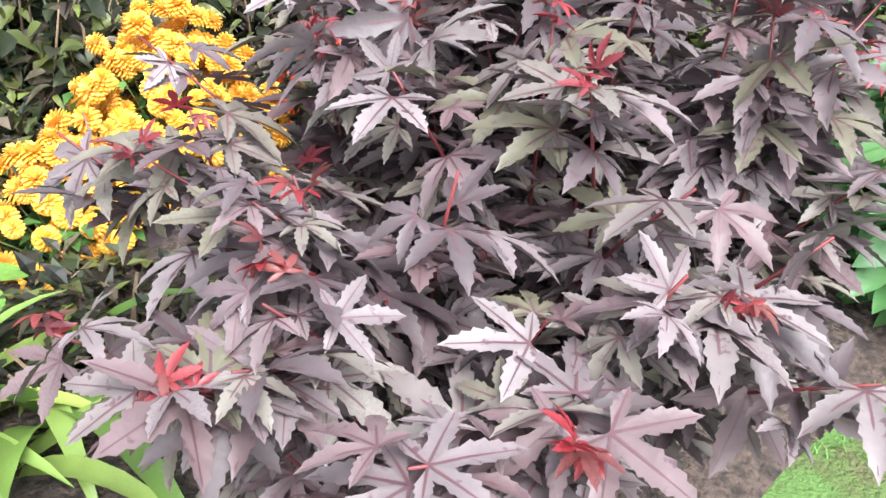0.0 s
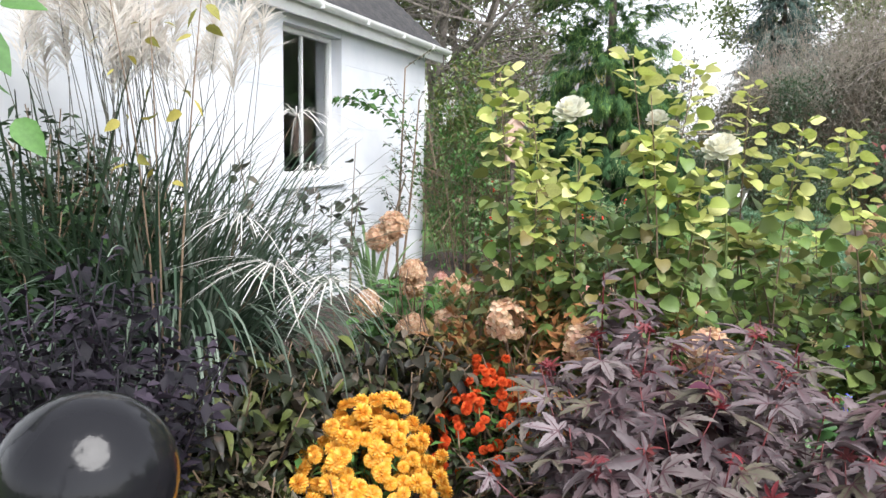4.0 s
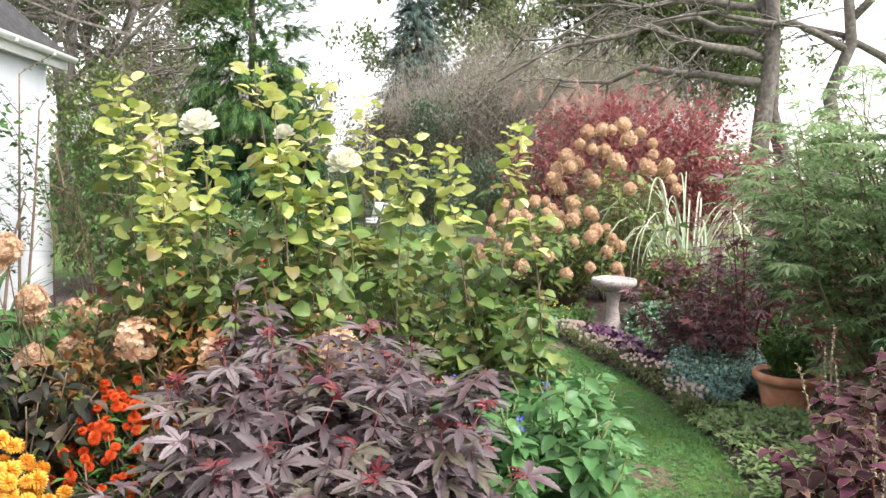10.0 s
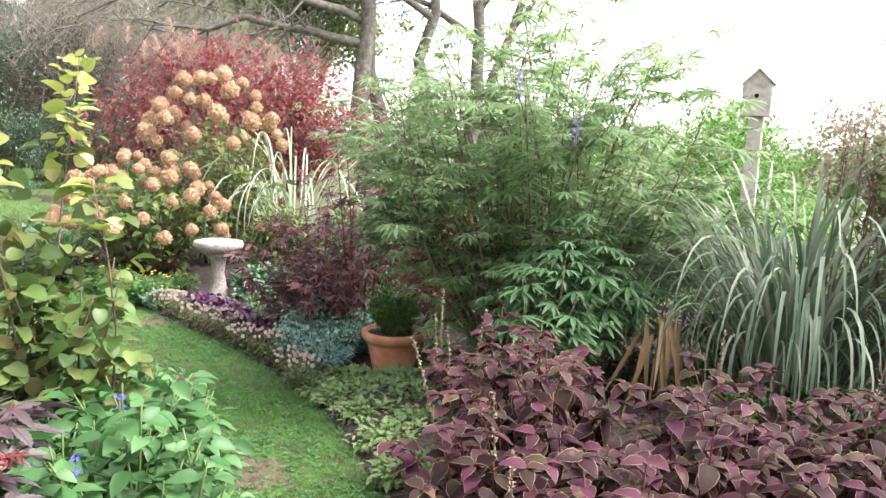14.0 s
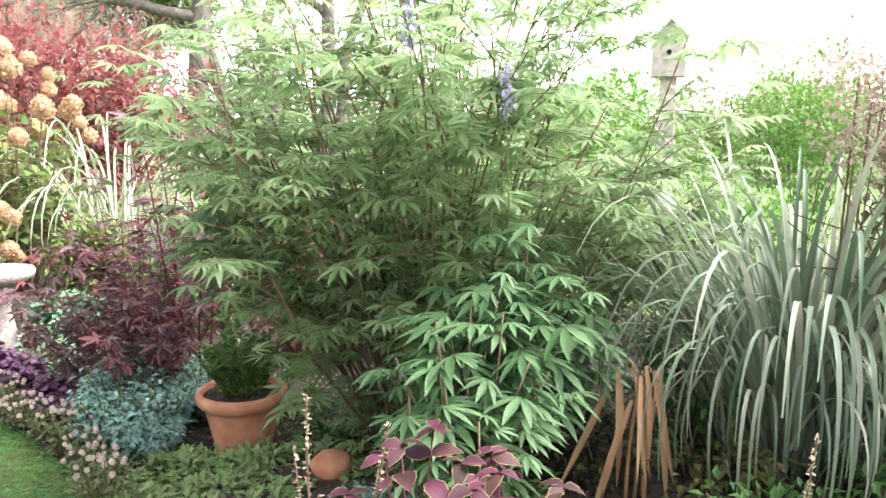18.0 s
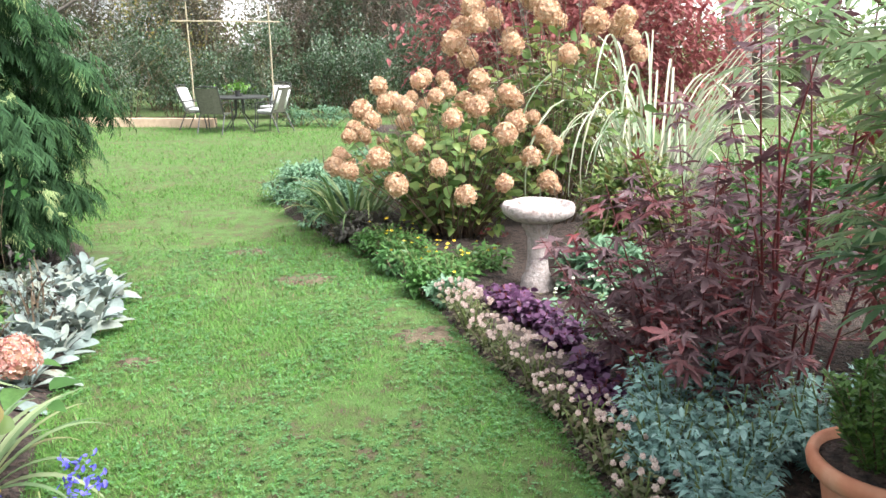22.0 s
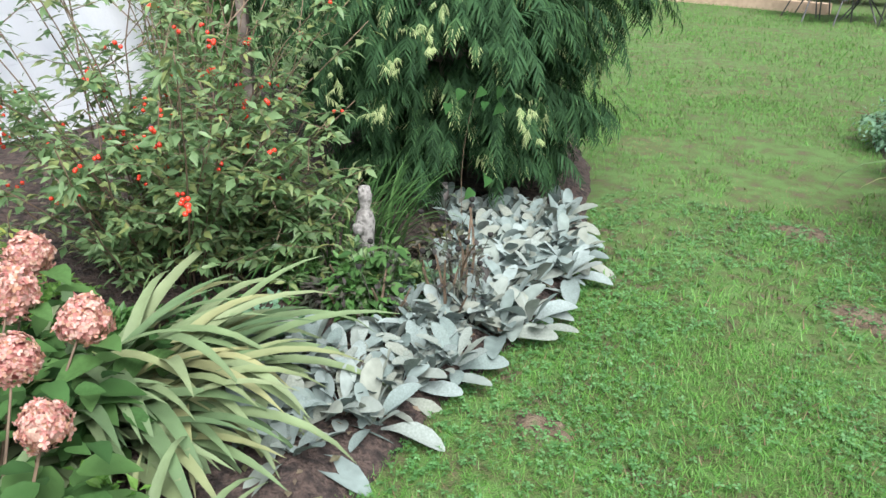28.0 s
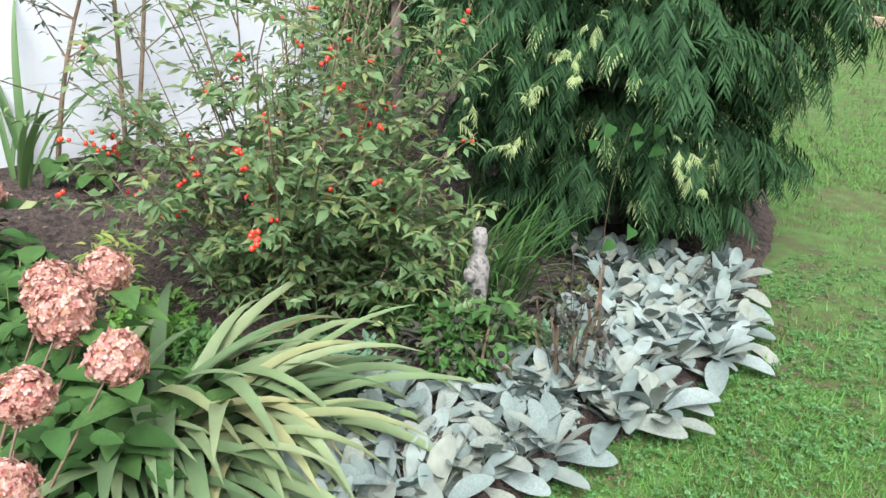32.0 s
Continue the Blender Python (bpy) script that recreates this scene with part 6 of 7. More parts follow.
def spreading_tree(label, x, y, trunks, boughs, seed):
    """A bare tree of several leaning trunks with long low boughs, each with side branches and twigs."""
    rr = np.random.default_rng(seed)
    ob = thing("bare_tree", label, "tree")
    stems = []
    for dx, dy, lx, h, r in trunks:
        p = np.array([(x + dx + lx * t ** 1.4 * h + 0.12 * rr.normal() * (t > 0), y + dy + 0.1 * rr.normal() * t, -0.3 + h * t) for t in np.linspace(0, 1, 8)])
        stems.append(p)
        part("trunk", mesh_of("trunk", [(tube(p, r, r * 0.35, 12), ONE)], M["tree_bark"], True), ob)
    twigs = []
    for k, z, ax, ay, rise, ln_, r in boughs:
        p = stems[k]
        b = np.array([np.interp(z, p[:, 2], p[:, j]) for j in range(3)])
        d = unit(np.array([ax, ay, 0.0]))
        t = np.linspace(0, 1, 9)
        q = b + d * (ln_ * t)[:, None] + np.stack([0.3 * rr.normal(size=9) * t, 0.3 * rr.normal(size=9) * t, rise * np.sin(t * 2.2) - 0.16 * ln_ * t ** 3 + 0.28 * rr.normal(size=9) * t], -1)
        part("limb", mesh_of("limb", [(tube(q, r, r * 0.18, 8), ONE)], M["tree_bark"], True), ob)
        for i in range(15):
            tt = 0.2 + 0.8 * rr.random()
            c = np.array([np.interp(tt, t, q[:, j]) for j in range(3)])
            e = c + unit(d + rr.normal(size=3) * (0.9, 0.9, 0.55)) * ln_ * (0.16 + 0.18 * rr.random())
            m = (c + e) / 2 + 0.1 * rr.normal(size=3)
            twigs.append((np.array([c, m, e]), r * 0.24))
            for j in range(5):
                f0 = m + (e - m) * rr.random()
                f1 = f0 + unit(e - c + rr.normal(size=3) * 0.6) * ln_ * (0.05 + 0.09 * rr.random())
                twigs.append((np.array([f0, (f0 + f1) / 2 + 0.04 * rr.normal(size=3), f1]), r * 0.10))
    part("twig_mass", mesh_of("twig_mass", [(tube(p, max(q, 0.010), 0.006, 4), ONE) for p, q in twigs], M["tree_bark"]), ob, kind="stuff")
    return ob


spreading_tree("large bare tree with long low spreading boughs", 10.3, 20.9, ((0.0, 0.0, -0.05, 9.5, 0.33), (0.7, 0.3, -0.16, 9.0, 0.27), (1.5, -0.2, 0.06, 10.0, 0.25)),
               ((0, 4.3, -0.9, 0.3, 0.5, 6.5, 0.15), (1, 4.9, -0.9, -0.2, 0.9, 7.5, 0.14), (0, 5.6, -0.8, 0.6, 0.8, 6.0, 0.12), (1, 6.4, -1.0, 0.1, 0.4, 6.5, 0.12), (2, 5.2, -0.9, 0.0, 1.2, 6.0, 0.12), (2, 6.0, 0.8, -0.3, 2.0, 4.5, 0.12), (0, 7.0, -0.4, -0.7, 1.5, 4.5, 0.10)), 8)
spreading_tree("bare grey tree with rising limbs", 13.4, 20.4, ((0.0, 0.0, 0.05, 9.5, 0.28), (0.5, 0.2, 0.22, 9.0, 0.22)),
               ((0, 4.6, -0.9, 0.3, 1.6, 4.5, 0.12), (0, 5.6, 0.9, 0.2, 2.4, 4.5, 0.12), (1, 5.2, 0.9, -0.4, 2.6, 4.0, 0.10), (1, 6.5, -0.3, -0.6, 2.4, 3.5, 0.09)), 9)
tree("autumn_tree", "nearly bare tree behind the cottage", -8.6, 19.5, 10.0, 4.6, 11, 0.22, M["brown_leaf"], 2600, 0.10, 4, 12)
tree("autumn_tree", "thin autumn tree with few leaves", -8.4, 25.0, 9.5, 3.8, 10, 0.16, M["brown_leaf"], 500, 0.10, 4, 13)
mass("rose_bush", "tall leafy bush beside the cottage corner", "bush", -4.1, 11.2, 3.4, 1.5, 1.2, 130, 60, 0.085, M["round_green"], 30)
mass("climbing_rose", "loose climbing rose at the cottage corner", "bush", -2.95, 8.1, 2.6, 0.7, 0.5, 70, 34, 0.06, M["bed_green"], 22)
mass("brown_bush", "leafless brown brush behind the lawn", "bush", 3.0, 27.0, 7.2, 2.6, 1.8, 46, 40, 0.09, M["brush_leaf"], 480)
mass("brown_bush", "leafless brown brush behind the lawn", "bush", 6.2, 26.0, 6.7, 2.4, 1.8, 46, 40, 0.09, M["brush_leaf"], 420)
mass("brown_bush", "leafless brown brush behind the lawn", "bush", 0.2, 28.5, 5.9, 2.4, 1.8, 46, 40, 0.09, M["brush_leaf"], 360)
mass("brown_bush", "leafless brown brush behind the lawn", "bush", 9.2, 27.0, 5.9, 2.4, 1.8, 46, 40, 0.09, M["brush_leaf"], 300)
conifer("tall blue-green spruce in the distance", 0.2, 36.0, 11.6, 3.2, 1900, M["spruce"], 0.9)
for x, y, h, sp, sd in ((3.4, 42.0, 17, 6.5, 21), (9.5, 42.0, 15, 6.0, 23), (15.0, 40.0, 13, 6.0, 24), (-13.0, 34.0, 13, 6.0, 26)):
    tree("leafy_tree", "tall tree in thin green autumn leaf", x, y, h, sp, 11, 0.3, M["far_green"], 26000, 0.30, 3, sd)
mass("yellow_tree", "bright yellow-leaved tree behind the hedge", "tree", -6.2, 32.0, 6.0, 2.2, 2.0, 60, 50, 0.16, M["far_yellow"], 20)
for i, x in enumerate(np.arange(-8.5, 5.5, 1.25)):
    mass("hedge_rose", "dark green rose bush in the far hedge", "bush", float(x), 23.3 + 0.5 * math.sin(3.1 * i), 2.3 + 0.35 * math.sin(2.3 * i), 0.95, 0.7, 90, 46, 0.075, M["hedge_leaf"], 14, group="far hedge")
for i, x in enumerate(np.arange(-10.5, 3.0, 1.9)):
    mass("tall_hedge_bush", "tall grey-brown bush behind the far hedge", "bush", float(x), 26.2 + 0.6 * math.sin(2.7 * i), 4.7 + 0.7 * math.sin(1.9 * i + 1), 1.5, 1.1, 100, 50, 0.11, M["hedge_leaf"] if i % 3 == 0 else M["grey_brush"], 46, group="far tall hedge")
for i, (x, y) in enumerate(((-0.2, 20.9), (0.5, 20.6), (1.3, 20.2))):
    mass("low_plant", "low pale green plant at the lawn's end", "plant", x, y, 0.5, 0.5, 0.4, 24, 30, 0.06, M["mist"], 6, group="low plants")
bpy_far = [cloud(38 * math.sin(a), 38 * math.cos(a) + 6, 1.6 + 0.6 * math.sin(5 * a), 4.0, 3.0, 2.2, 60, 34, 0.34) for a in np.linspace(-1.35, 1.6, 21)]
solo("far_woods", mesh_of("far_woods", [(FLECK, m) for m in bpy_far], M["far_green"]), "thin band of distant green woodland", "woodland", kind="stuff")
for i, (x, y, h) in enumerate(((11.5, 9.0, 2.6), (13.0, 6.5, 3.0), (12.5, 4.0, 2.8), (10.0, 11.5, 2.8), (13.5, 1.0, 3.0), (9.5, 7.3, 2.4))):
    mass("green_bush", "loose light green bush beyond the border", "bush", x, y, h, 1.5, 1.3, 120, 40, 0.09, M["fresh_green"], 14, z0=0.0, group="outer bushes")
for x, y, h in ((25.5, 12.5, 3.4), (29.0, 9.5, 3.8), (30.0, 15.0, 3.6)):
    mass("far_bush", "pale green bush beyond the garden", "bush", x, y, h, 2.2, 2.0, 60, 50, 0.22, M["far_green"], 12, group="far bushes")
far_house = thing("far_house", "distant house with grey roof and pale wall", "house", (-12.5, 47, -0.1))
part("wall", mesh_of("wall", [(box(-5, 5, -3, 3, 0, 5), ONE)], M["white_wall"]), far_house)
part("roof", mesh_of("roof", [(Shape([(-5.5, -3.4, 4.8), (5.5, -3.4, 4.8), (5.5, 3.4, 4.8), (-5.5, 3.4, 4.8), (-5.5, 0, 8), (5.5, 0, 8)], [(0, 1, 5, 4), (2, 3, 4, 5), (1, 2, 5), (3, 0, 4), (3, 2, 1, 0)]), ONE)], M["far_slate"]), far_house)
# ---- right border ----
mass("japanese_maple", "wide low maple in wine-red autumn leaf", "tree", 4.6, 13.7, 3.35, 2.8, 1.6, 300, 50, 0.12, M["maroon"], 8)
tuft("variegated_grass", "pale striped grass arching behind the hydrangea", "grass", 4.45, 10.5, 100, 2.75, M["pale_blade"], (1.9, 2.5, 3.0, 3.5), 0.0032, 0.40, 0.30, most=60, reach=0.85)
vg2 = thing("pink_grass", "tall grass with pinkish feathery plumes", "grass")
plumes(vg2, [((3.6 + 0.3 * rng.normal(), 11.3 + 0.3 * rng.normal(), 0.0), (3.4 + 0.75 * rng.normal(), 11.2 + 0.4 * rng.normal(), 2.55 + 0.4 * rng.random())) for i in range(12)], M["pink_plume"], 0.005, 0.75)

# catmint mound and strap leaves at the bulge of the border
for x, y, h, r in ((0.78, 11.7, 0.46, 0.50), (1.15, 10.95, 0.50, 0.5), (1.45, 11.8, 0.6, 0.6)):
    mass("catmint", "soft grey-green mound of catmint", "plant", x, y, h, r, r, 90, 44, 0.05, M["mist"], 10, z0=-0.1, group="catmint")
tuft("iris", "arching green iris leaves beside the hydrangea", "plant", 1.45, 10.05, 90, 0.75, M["strap"], (1.2, 1.9, 2.5), 0.018, 0.25, 0.6, most=60)
mass("shadow_plant", "dusky dark-leaved plant at the lawn edge", "plant", 1.55, 9.55, 0.32, 0.3, 0.25, 50, 22, 0.06, M["shadow_leaf"], 8, z0=-0.08)


def daisies(label, x, y, r, n, h, leafmat, petalmat, fl, size=0.03, leafsize=0.06, name="bedding_plant"):
    ob, paths = shrub(name, label, "plant", x, y, h, r, r, n, 14, [SMALL], leafmat, leafsize, M["stem_green"], start=0.1, low=0.6)
    me = mesh_of("flower", [floret_head(9, 0.55, 0.5, 0.55, 5) if name == "begonia" else (flower_ball(2, 8, 0.2), ONE)], petalmat)
    for i in range(fl):
        a, q = 2.4 * i, math.sqrt(rng.random())
        part("flower", me, ob, m=Matrix.Translation((x + r * q * math.cos(a), y + r * q * math.sin(a), soil(x, y) + h * (1.05 - 0.35 * q * q) + 0.01)) @ Matrix.Rotation(rng.normal() * 0.4, 4, "X") @ Matrix.Scale(size * (0.8 + 0.4 * rng.random()), 4))
    return ob


for x, y in ((2.15, 8.05), (2.0, 8.45), (1.9, 8.85), (2.3, 8.45), (1.75, 9.2)):
    daisies("low bright green plant with small yellow flowers", x, y, 0.26, 34, 0.22, M["bed_green"], M["bright_yellow"], 7, 0.032, 0.05)
for x, y, r, mt in ((1.62, 9.15, 0.22, "bed_green"), (1.84, 8.55, 0.2, "salvia"), (2.0, 8.0, 0.18, "bed_green"), (1.38, 9.65, 0.24, "shadow_leaf"), (1.08, 10.3, 0.26, "mist"), (2.12, 7.72, 0.14, "mist"), (1.75, 8.85, 0.2, "bed_green")):
    mass("edge_plant", "low leafy plant along the lawn edge", "plant", x, y, 0.2, r, r, 30, 18, 0.05, M[mt], 8, z0=soil(x, y) - 0.06, group="lawn edge plants")
daisies("low green plant with red daisies", 2.55, 8.6, 0.18, 12, 0.3, M["bed_green"], M["red_leaf"], 5, 0.06)
# purple heuchera
for x, y, r in ((2.50, 7.55, 0.16), (2.62, 7.30, 0.17), (2.70, 6.92, 0.12), (2.74, 6.45, 0.10), (2.70, 6.05, 0.09)):
    shrub("heuchera", "ruffled deep purple coral bells", "plant", x, y, 0.20, r, r, 22, 18, [ROUND_B, ROUND], M["violet_leaf"], 0.040, M["stem_red"], most=26, start=0.3, out=0.8)
# begonia edging
EDGE = [(2.16, 7.60), (2.20, 7.36), (2.22, 7.12), (2.29, 6.88), (2.36, 6.64), (2.45, 6.40), (2.50, 6.12), (2.56, 5.86), (2.60, 5.58), (2.63, 5.30), (2.56, 4.95), (2.50, 4.6)]
for i, (x, y) in enumerate(EDGE):
    daisies("edging begonia with pale pink flowers", x, y, 0.13, 12, 0.15 + 0.03 * (i % 3), M["begonia_leaf"], M["blush_petal"], 22 if i < 7 else 13, 0.016, 0.034, "begonia")
# rue, white bloomers
for x, y, h, r in ((2.95, 5.85, 0.42, 0.3), (2.80, 5.55, 0.32, 0.22), (3.2, 6.0, 0.5, 0.3), (3.12, 5.50, 0.36, 0.24), (3.45, 5.55, 0.45, 0.3), (2.92, 5.22, 0.24, 0.2)):
    shrub("rue", "bushy blue-green rue with ferny leaves", "plant", x, y, h, r, r, 34, 34, [VITEX, SMALL], M["blue_green"], 0.042, M["stem_green"], start=0.15, most=24)
daisies("bushy light green plant dotted with white flowers", 2.90, 7.15, 0.24, 20, 0.34, M["mist"], M["white_petal"], 22, 0.03, 0.045)
# ground cover round the pot
for x, y in ((2.95, 4.75), (3.15, 4.45), (2.8, 4.4), (3.45, 4.35), (2.75, 5.05), (2.6, 4.15), (2.95, 3.95), (3.5, 3.9)):
    mass("ground_cover", "creeping dull green ground cover", "plant", x, y, 0.09, 0.26, 0.24, 22, 16, 0.055, M["creeper"], 6, z0=soil(x, y) - 0.03, group="ground cover")
# fillers behind the bird bath and hibiscus
for x, y, h, r, mt in ((3.7, 8.7, 1.0, 0.5, "round_green"), (4.3, 7.6, 1.2, 0.6, "bed_green"), (4.6, 6.3, 1.3, 0.7, "maroon"), (5.6, 5.6, 1.5, 0.8, "bed_green"), (3.3, 8.0, 0.45, 0.35, "mist"), (5.4, 8.6, 1.6, 0.8, "round_green"), (6.6, 6.8, 1.6, 0.9, "fresh_green"), (6.8, 4.2, 1.25, 0.8, "fresh_green"), (4.0, 12.3, 1.9, 1.0, "round_green"), (2.6, 12.2, 1.2, 0.8, "bed_green")):
    mass("border_plant", "loose leafy perennial filling the border", "plant", x, y, h, r, r * 0.85, 110, 32, 0.07, M[mt], 18, z0=float(gz(x, y)), group="border fillers")
# coleus flower spikes
for i, (x, y, z) in enumerate(((2.52, 2.85, 1.06), (2.60, 2.78, 0.98), (2.45, 2.80, 0.96), (2.35, 2.5, 0.98), (2.05, 1.75, 0.98), (1.95, 1.5, 0.95), (3.35, 2.05, 1.0), (3.5, 1.5, 1.12), (2.2, 2.35, 1.0))):
    ob = thing("coleus_spike", "pale seed spike rising from the coleus", "flower", group="seed spikes")
    p = polyline((x, y, 0.5), (x + 0.05 * rng.normal(), y + 0.05 * rng.normal(), z), 0.2)
    part("stalk", mesh_of("stalk", [(tube(p, 0.004, 0.002, 5), ONE)], M["stem_brown"]), ob)
    n = 70
    t = 0.45 + 0.55 * rng.random(n)
    b = np.stack([np.interp(t, np.linspace(0, 1, 6), p[:, k]) for k in range(3)], -1)
    d = unit(rng.normal(size=(n, 3)) + (0, 0, 0.5))
    part("seed_spike", mesh_of("seed_spike", [(PETAL, place(b, d, (0, 0, 1), 0.013))], M["dry_seed"]), ob, kind="stuff")
# dry straps and yellowing tuft beside the giant grass
ds = thing("dry_straps", "withered tan strap leaves hanging down", "plant")
hang = np.array([(3.86 + 0.07 * rng.normal(), 2.88 + 0.05 * rng.normal(), 0.74 + 0.12 * rng.random()) for k in range(11)])
for k in range(3):
    part("stalk", mesh_of("stalk", [(tube(polyline((3.86 + 0.05 * k, 2.9, 0.28), hang[k], 0.1, 5), 0.008, 0.006, 5), ONE)], M["dry_blade"], True), ds)
strap = [mesh_of("strap", [(strip([0, 0.15, 0.4, 0.7, 1], [0.012, 0.024, 0.028, 0.022, 0.003], 0.6, g, 0.4), ONE)], M["dry_blade"], True) for g in (0.05, 0.2, -0.15)]
for k, mm in enumerate(place(hang, rng.normal(size=hang.shape) * (0.2, 0.2, 0.05) - (0, 0, 1), np.array((-0.6, -0.7, 0)) + 0.4 * rng.normal(size=hang.shape), size_mix(len(hang), 0.44))):
    part("strap", strap[k % 3], ds, m=mm.tolist())
mass("seed_perennial", "brown seedy perennial beside the grass", "plant", 5.25, 2.30, 1.75, 0.5, 0.4, 50, 30, 0.06, M["olive"], 40, z0=0.3)
for x, y, z in ((4.78, 2.52, 1.78), (4.9, 2.62, 1.92), (4.7, 2.38, 1.88), (5.0, 2.5, 1.70), (4.62, 2.5, 1.62), (4.95, 2.25, 1.82), (5.10, 2.45, 1.95), (5.30, 2.15, 1.90), (5.45, 2.4, 2.05), (5.2, 2.0, 1.72), (5.0, 2.05, 2.0), (5.5, 2.0, 2.15), (4.85, 2.4, 1.6)):
    ob = thing("dried_flower", "fluffy dull pink seed head on a brown stalk", "flower", (x, y, z), "fluffy seed heads")
    q = rng.normal(size=(230, 3)) * (0.10, 0.10, 0.055)
    part("fluff", mesh_of("fluff", [(FLECK, place(q, rng.normal(size=q.shape) + (0, 0, 0.4), (0, 0, 1), size_mix(len(q), 0.030)))], M["fluff"]), ob, kind="stuff")
    part("stalk", mesh_of("stalk", [(tube([(0, 0, 0), (0.01, 0.02, -0.6), (0.03, 0.03, 0.33 - z)], 0.004, 0.006, 5), ONE)], M["stem_brown"]), ob)
# lilac spikes on the chaste tree
for x, y, z in ((3.12, 3.25, 1.93), (3.5, 5.2, 1.55), (3.3, 3.0, 1.7)):
    ob = thing("lilac_spike", "small lilac flower spike on the chaste tree", "flower", (x, y, z))
    b = np.stack([0.012 * rng.normal(size=60), 0.012 * rng.normal(size=60), 0.16 * rng.random(60)], -1)
    part("floret_spike", mesh_of("floret_spike", [(PETAL, place(b, rng.normal(size=b.shape), (0, 0, 1), 0.022))], M["lilac_petal"]), ob, kind="stuff")
    part("stalk", mesh_of("stalk", [(tube([(0, 0, 0.15), (0, 0, 0), (0.08, 0.06, -0.28)], 0.002, 0.003, 4), ONE)], M["stem_green"]), ob)


def birdhouse(label, x, y, z, yaw, w=0.16, hgt=0.26, post_to=0.0, post_r=0.03, holes=1, wood="old_wood"):
    """A wooden box with pitched roof and a black disc for its dark round hole, on a post."""
    ob = thing("birdhouse", label, "birdhouse")
    ob.matrix_basis = pose(x, y, z, 0, 0, yaw)
    h = w / 2
    for k in range(holes):
        zb = k * hgt * 1.05
        pk = hgt + 0.5 * w
        body = Shape([(-h, -h, zb), (h, -h, zb), (h, -h, zb + hgt), (0, -h, zb + pk), (-h, -h, zb + hgt), (-h, h, zb), (h, h, zb), (h, h, zb + hgt), (0, h, zb + pk), (-h, h, zb + hgt)],
                     [(0, 1, 2, 3, 4), (9, 8, 7, 6, 5), (0, 5, 6, 1), (1, 6, 7, 2), (4, 9, 5, 0)])
        bd = part("body", mesh_of("body", [(body, ONE)], M[wood]), ob)
        for sg in (-1, 1):
            part("roof_board", mesh_of("roof_board", [(box(0, 0.78 * w, -h - 0.03, h + 0.03, 0, 0.012, 0.002).moved(Matrix.Translation((0, 0, zb + pk + 0.004)) @ Matrix.Rotation(radians(45) if sg > 0 else radians(135), 4, "Y")), ONE)], M[wood]), ob)
        # no opening is cut: the shade inside is the disc's black
        part("hole", mesh_of("hole", [(lathe([(0, 0), (0.02, 0), (0.02, 0.006), (0, 0.006)], 16).moved(Matrix.Translation((0, -h - 0.002, zb + hgt * 0.62)) @ Matrix.Rotation(radians(90), 4, "X")), ONE)], M["hole"]), bd)
        part("perch", mesh_of("perch", [(tube([(0, -h, zb + hgt * 0.4), (0, -h - 0.05, zb + hgt * 0.4)], 0.005, 0.005, 6), ONE)], M[wood]), bd)
    part("post", mesh_of("post", [(box(-post_r, post_r, -post_r, post_r, post_to - z, 0, 0.004), ONE)], M["old_wood"] if wood == "old_wood" else M["bark"]), ob)
    return ob


birdhouse("weathered grey birdhouse on a wooden post", 7.09, 4.96, 2.06, -58, 0.26, 0.30, 0.2, 0.065)
birdhouse("pinkish wooden double birdhouse on a dark pole", -2.32, 7.90, 1.60, 30, 0.17, 0.20, -0.05, 0.028, 2, "pink_wood")

# ---- left border ----
# glazed ball on a pedestal
ball = thing("gazing_ball", "glossy black glazed globe on a pedestal", "garden ball", (-0.60, 0.42, 0.3))
part("globe", mesh_of("globe", [(lathe([(0.001, 0.70)] + [(0.155 * math.sin(a), 0.855 - 0.155 * math.cos(a)) for a in np.linspace(0.1, 3.04, 22)] + [(0.001, 1.01)], 40), ONE)], M["black_gloss"], True), ball)
part("pedestal", mesh_of("pedestal", [(lathe([(0, 0), (0.12, 0), (0.11, 0.06), (0.06, 0.12), (0.05, 0.5), (0.08, 0.66), (0.09, 0.72), (0, 0.72)], 24), ONE)], M["stone"], True), ball)
fd = thing("daylily", "flopped yellowish green strap leaves at the bed's front", "plant")
n = 26
a = radians(-10) + radians(48) * rng.normal(size=n)
b = rng.random(n) * 6.28
pos = np.stack([-0.42 + 0.12 * np.cos(b), 0.90 + 0.12 * np.sin(b), np.full(n, soil(-0.4, 0.9) - 0.02)], -1)
sz = size_mix(n, 0.52, 0.25)
leaf_parts(fd, [blade(q, 9, 0.048) for q in (1.3, 1.7, 2.1)], upright(pos, a - np.pi / 2, np.stack([sz, sz, sz], -1), 0.3 + 0.8 * rng.random(n)), M["front_strap"], 26, "blade")
for x, y, h, mt in ((-0.38, 1.18, 0.24, "dying"), (-0.12, 0.55, 0.16, "salvia"), (-0.55, 0.85, 0.2, "dying")):
    mass("bed_weed", "low mixed leaves at the bed's front", "plant", x, y, h, 0.26, 0.24, 34, 18, 0.05, M[mt], 8, z0=soil(x, y) - 0.03, group="front weeds")
# low filler whose near-black leaf colours carry the shade between the plants
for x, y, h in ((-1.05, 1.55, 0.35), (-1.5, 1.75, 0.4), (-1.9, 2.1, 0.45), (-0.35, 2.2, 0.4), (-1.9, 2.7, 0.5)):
    mass("shade_plant", "low foliage coloured dark for the shade on the bed", "plant", x, y, h, 0.36, 0.32, 40, 22, 0.055, M["dying"] if x > -1.3 else M["yew"], 16, z0=0.32, group="low dark foliage")
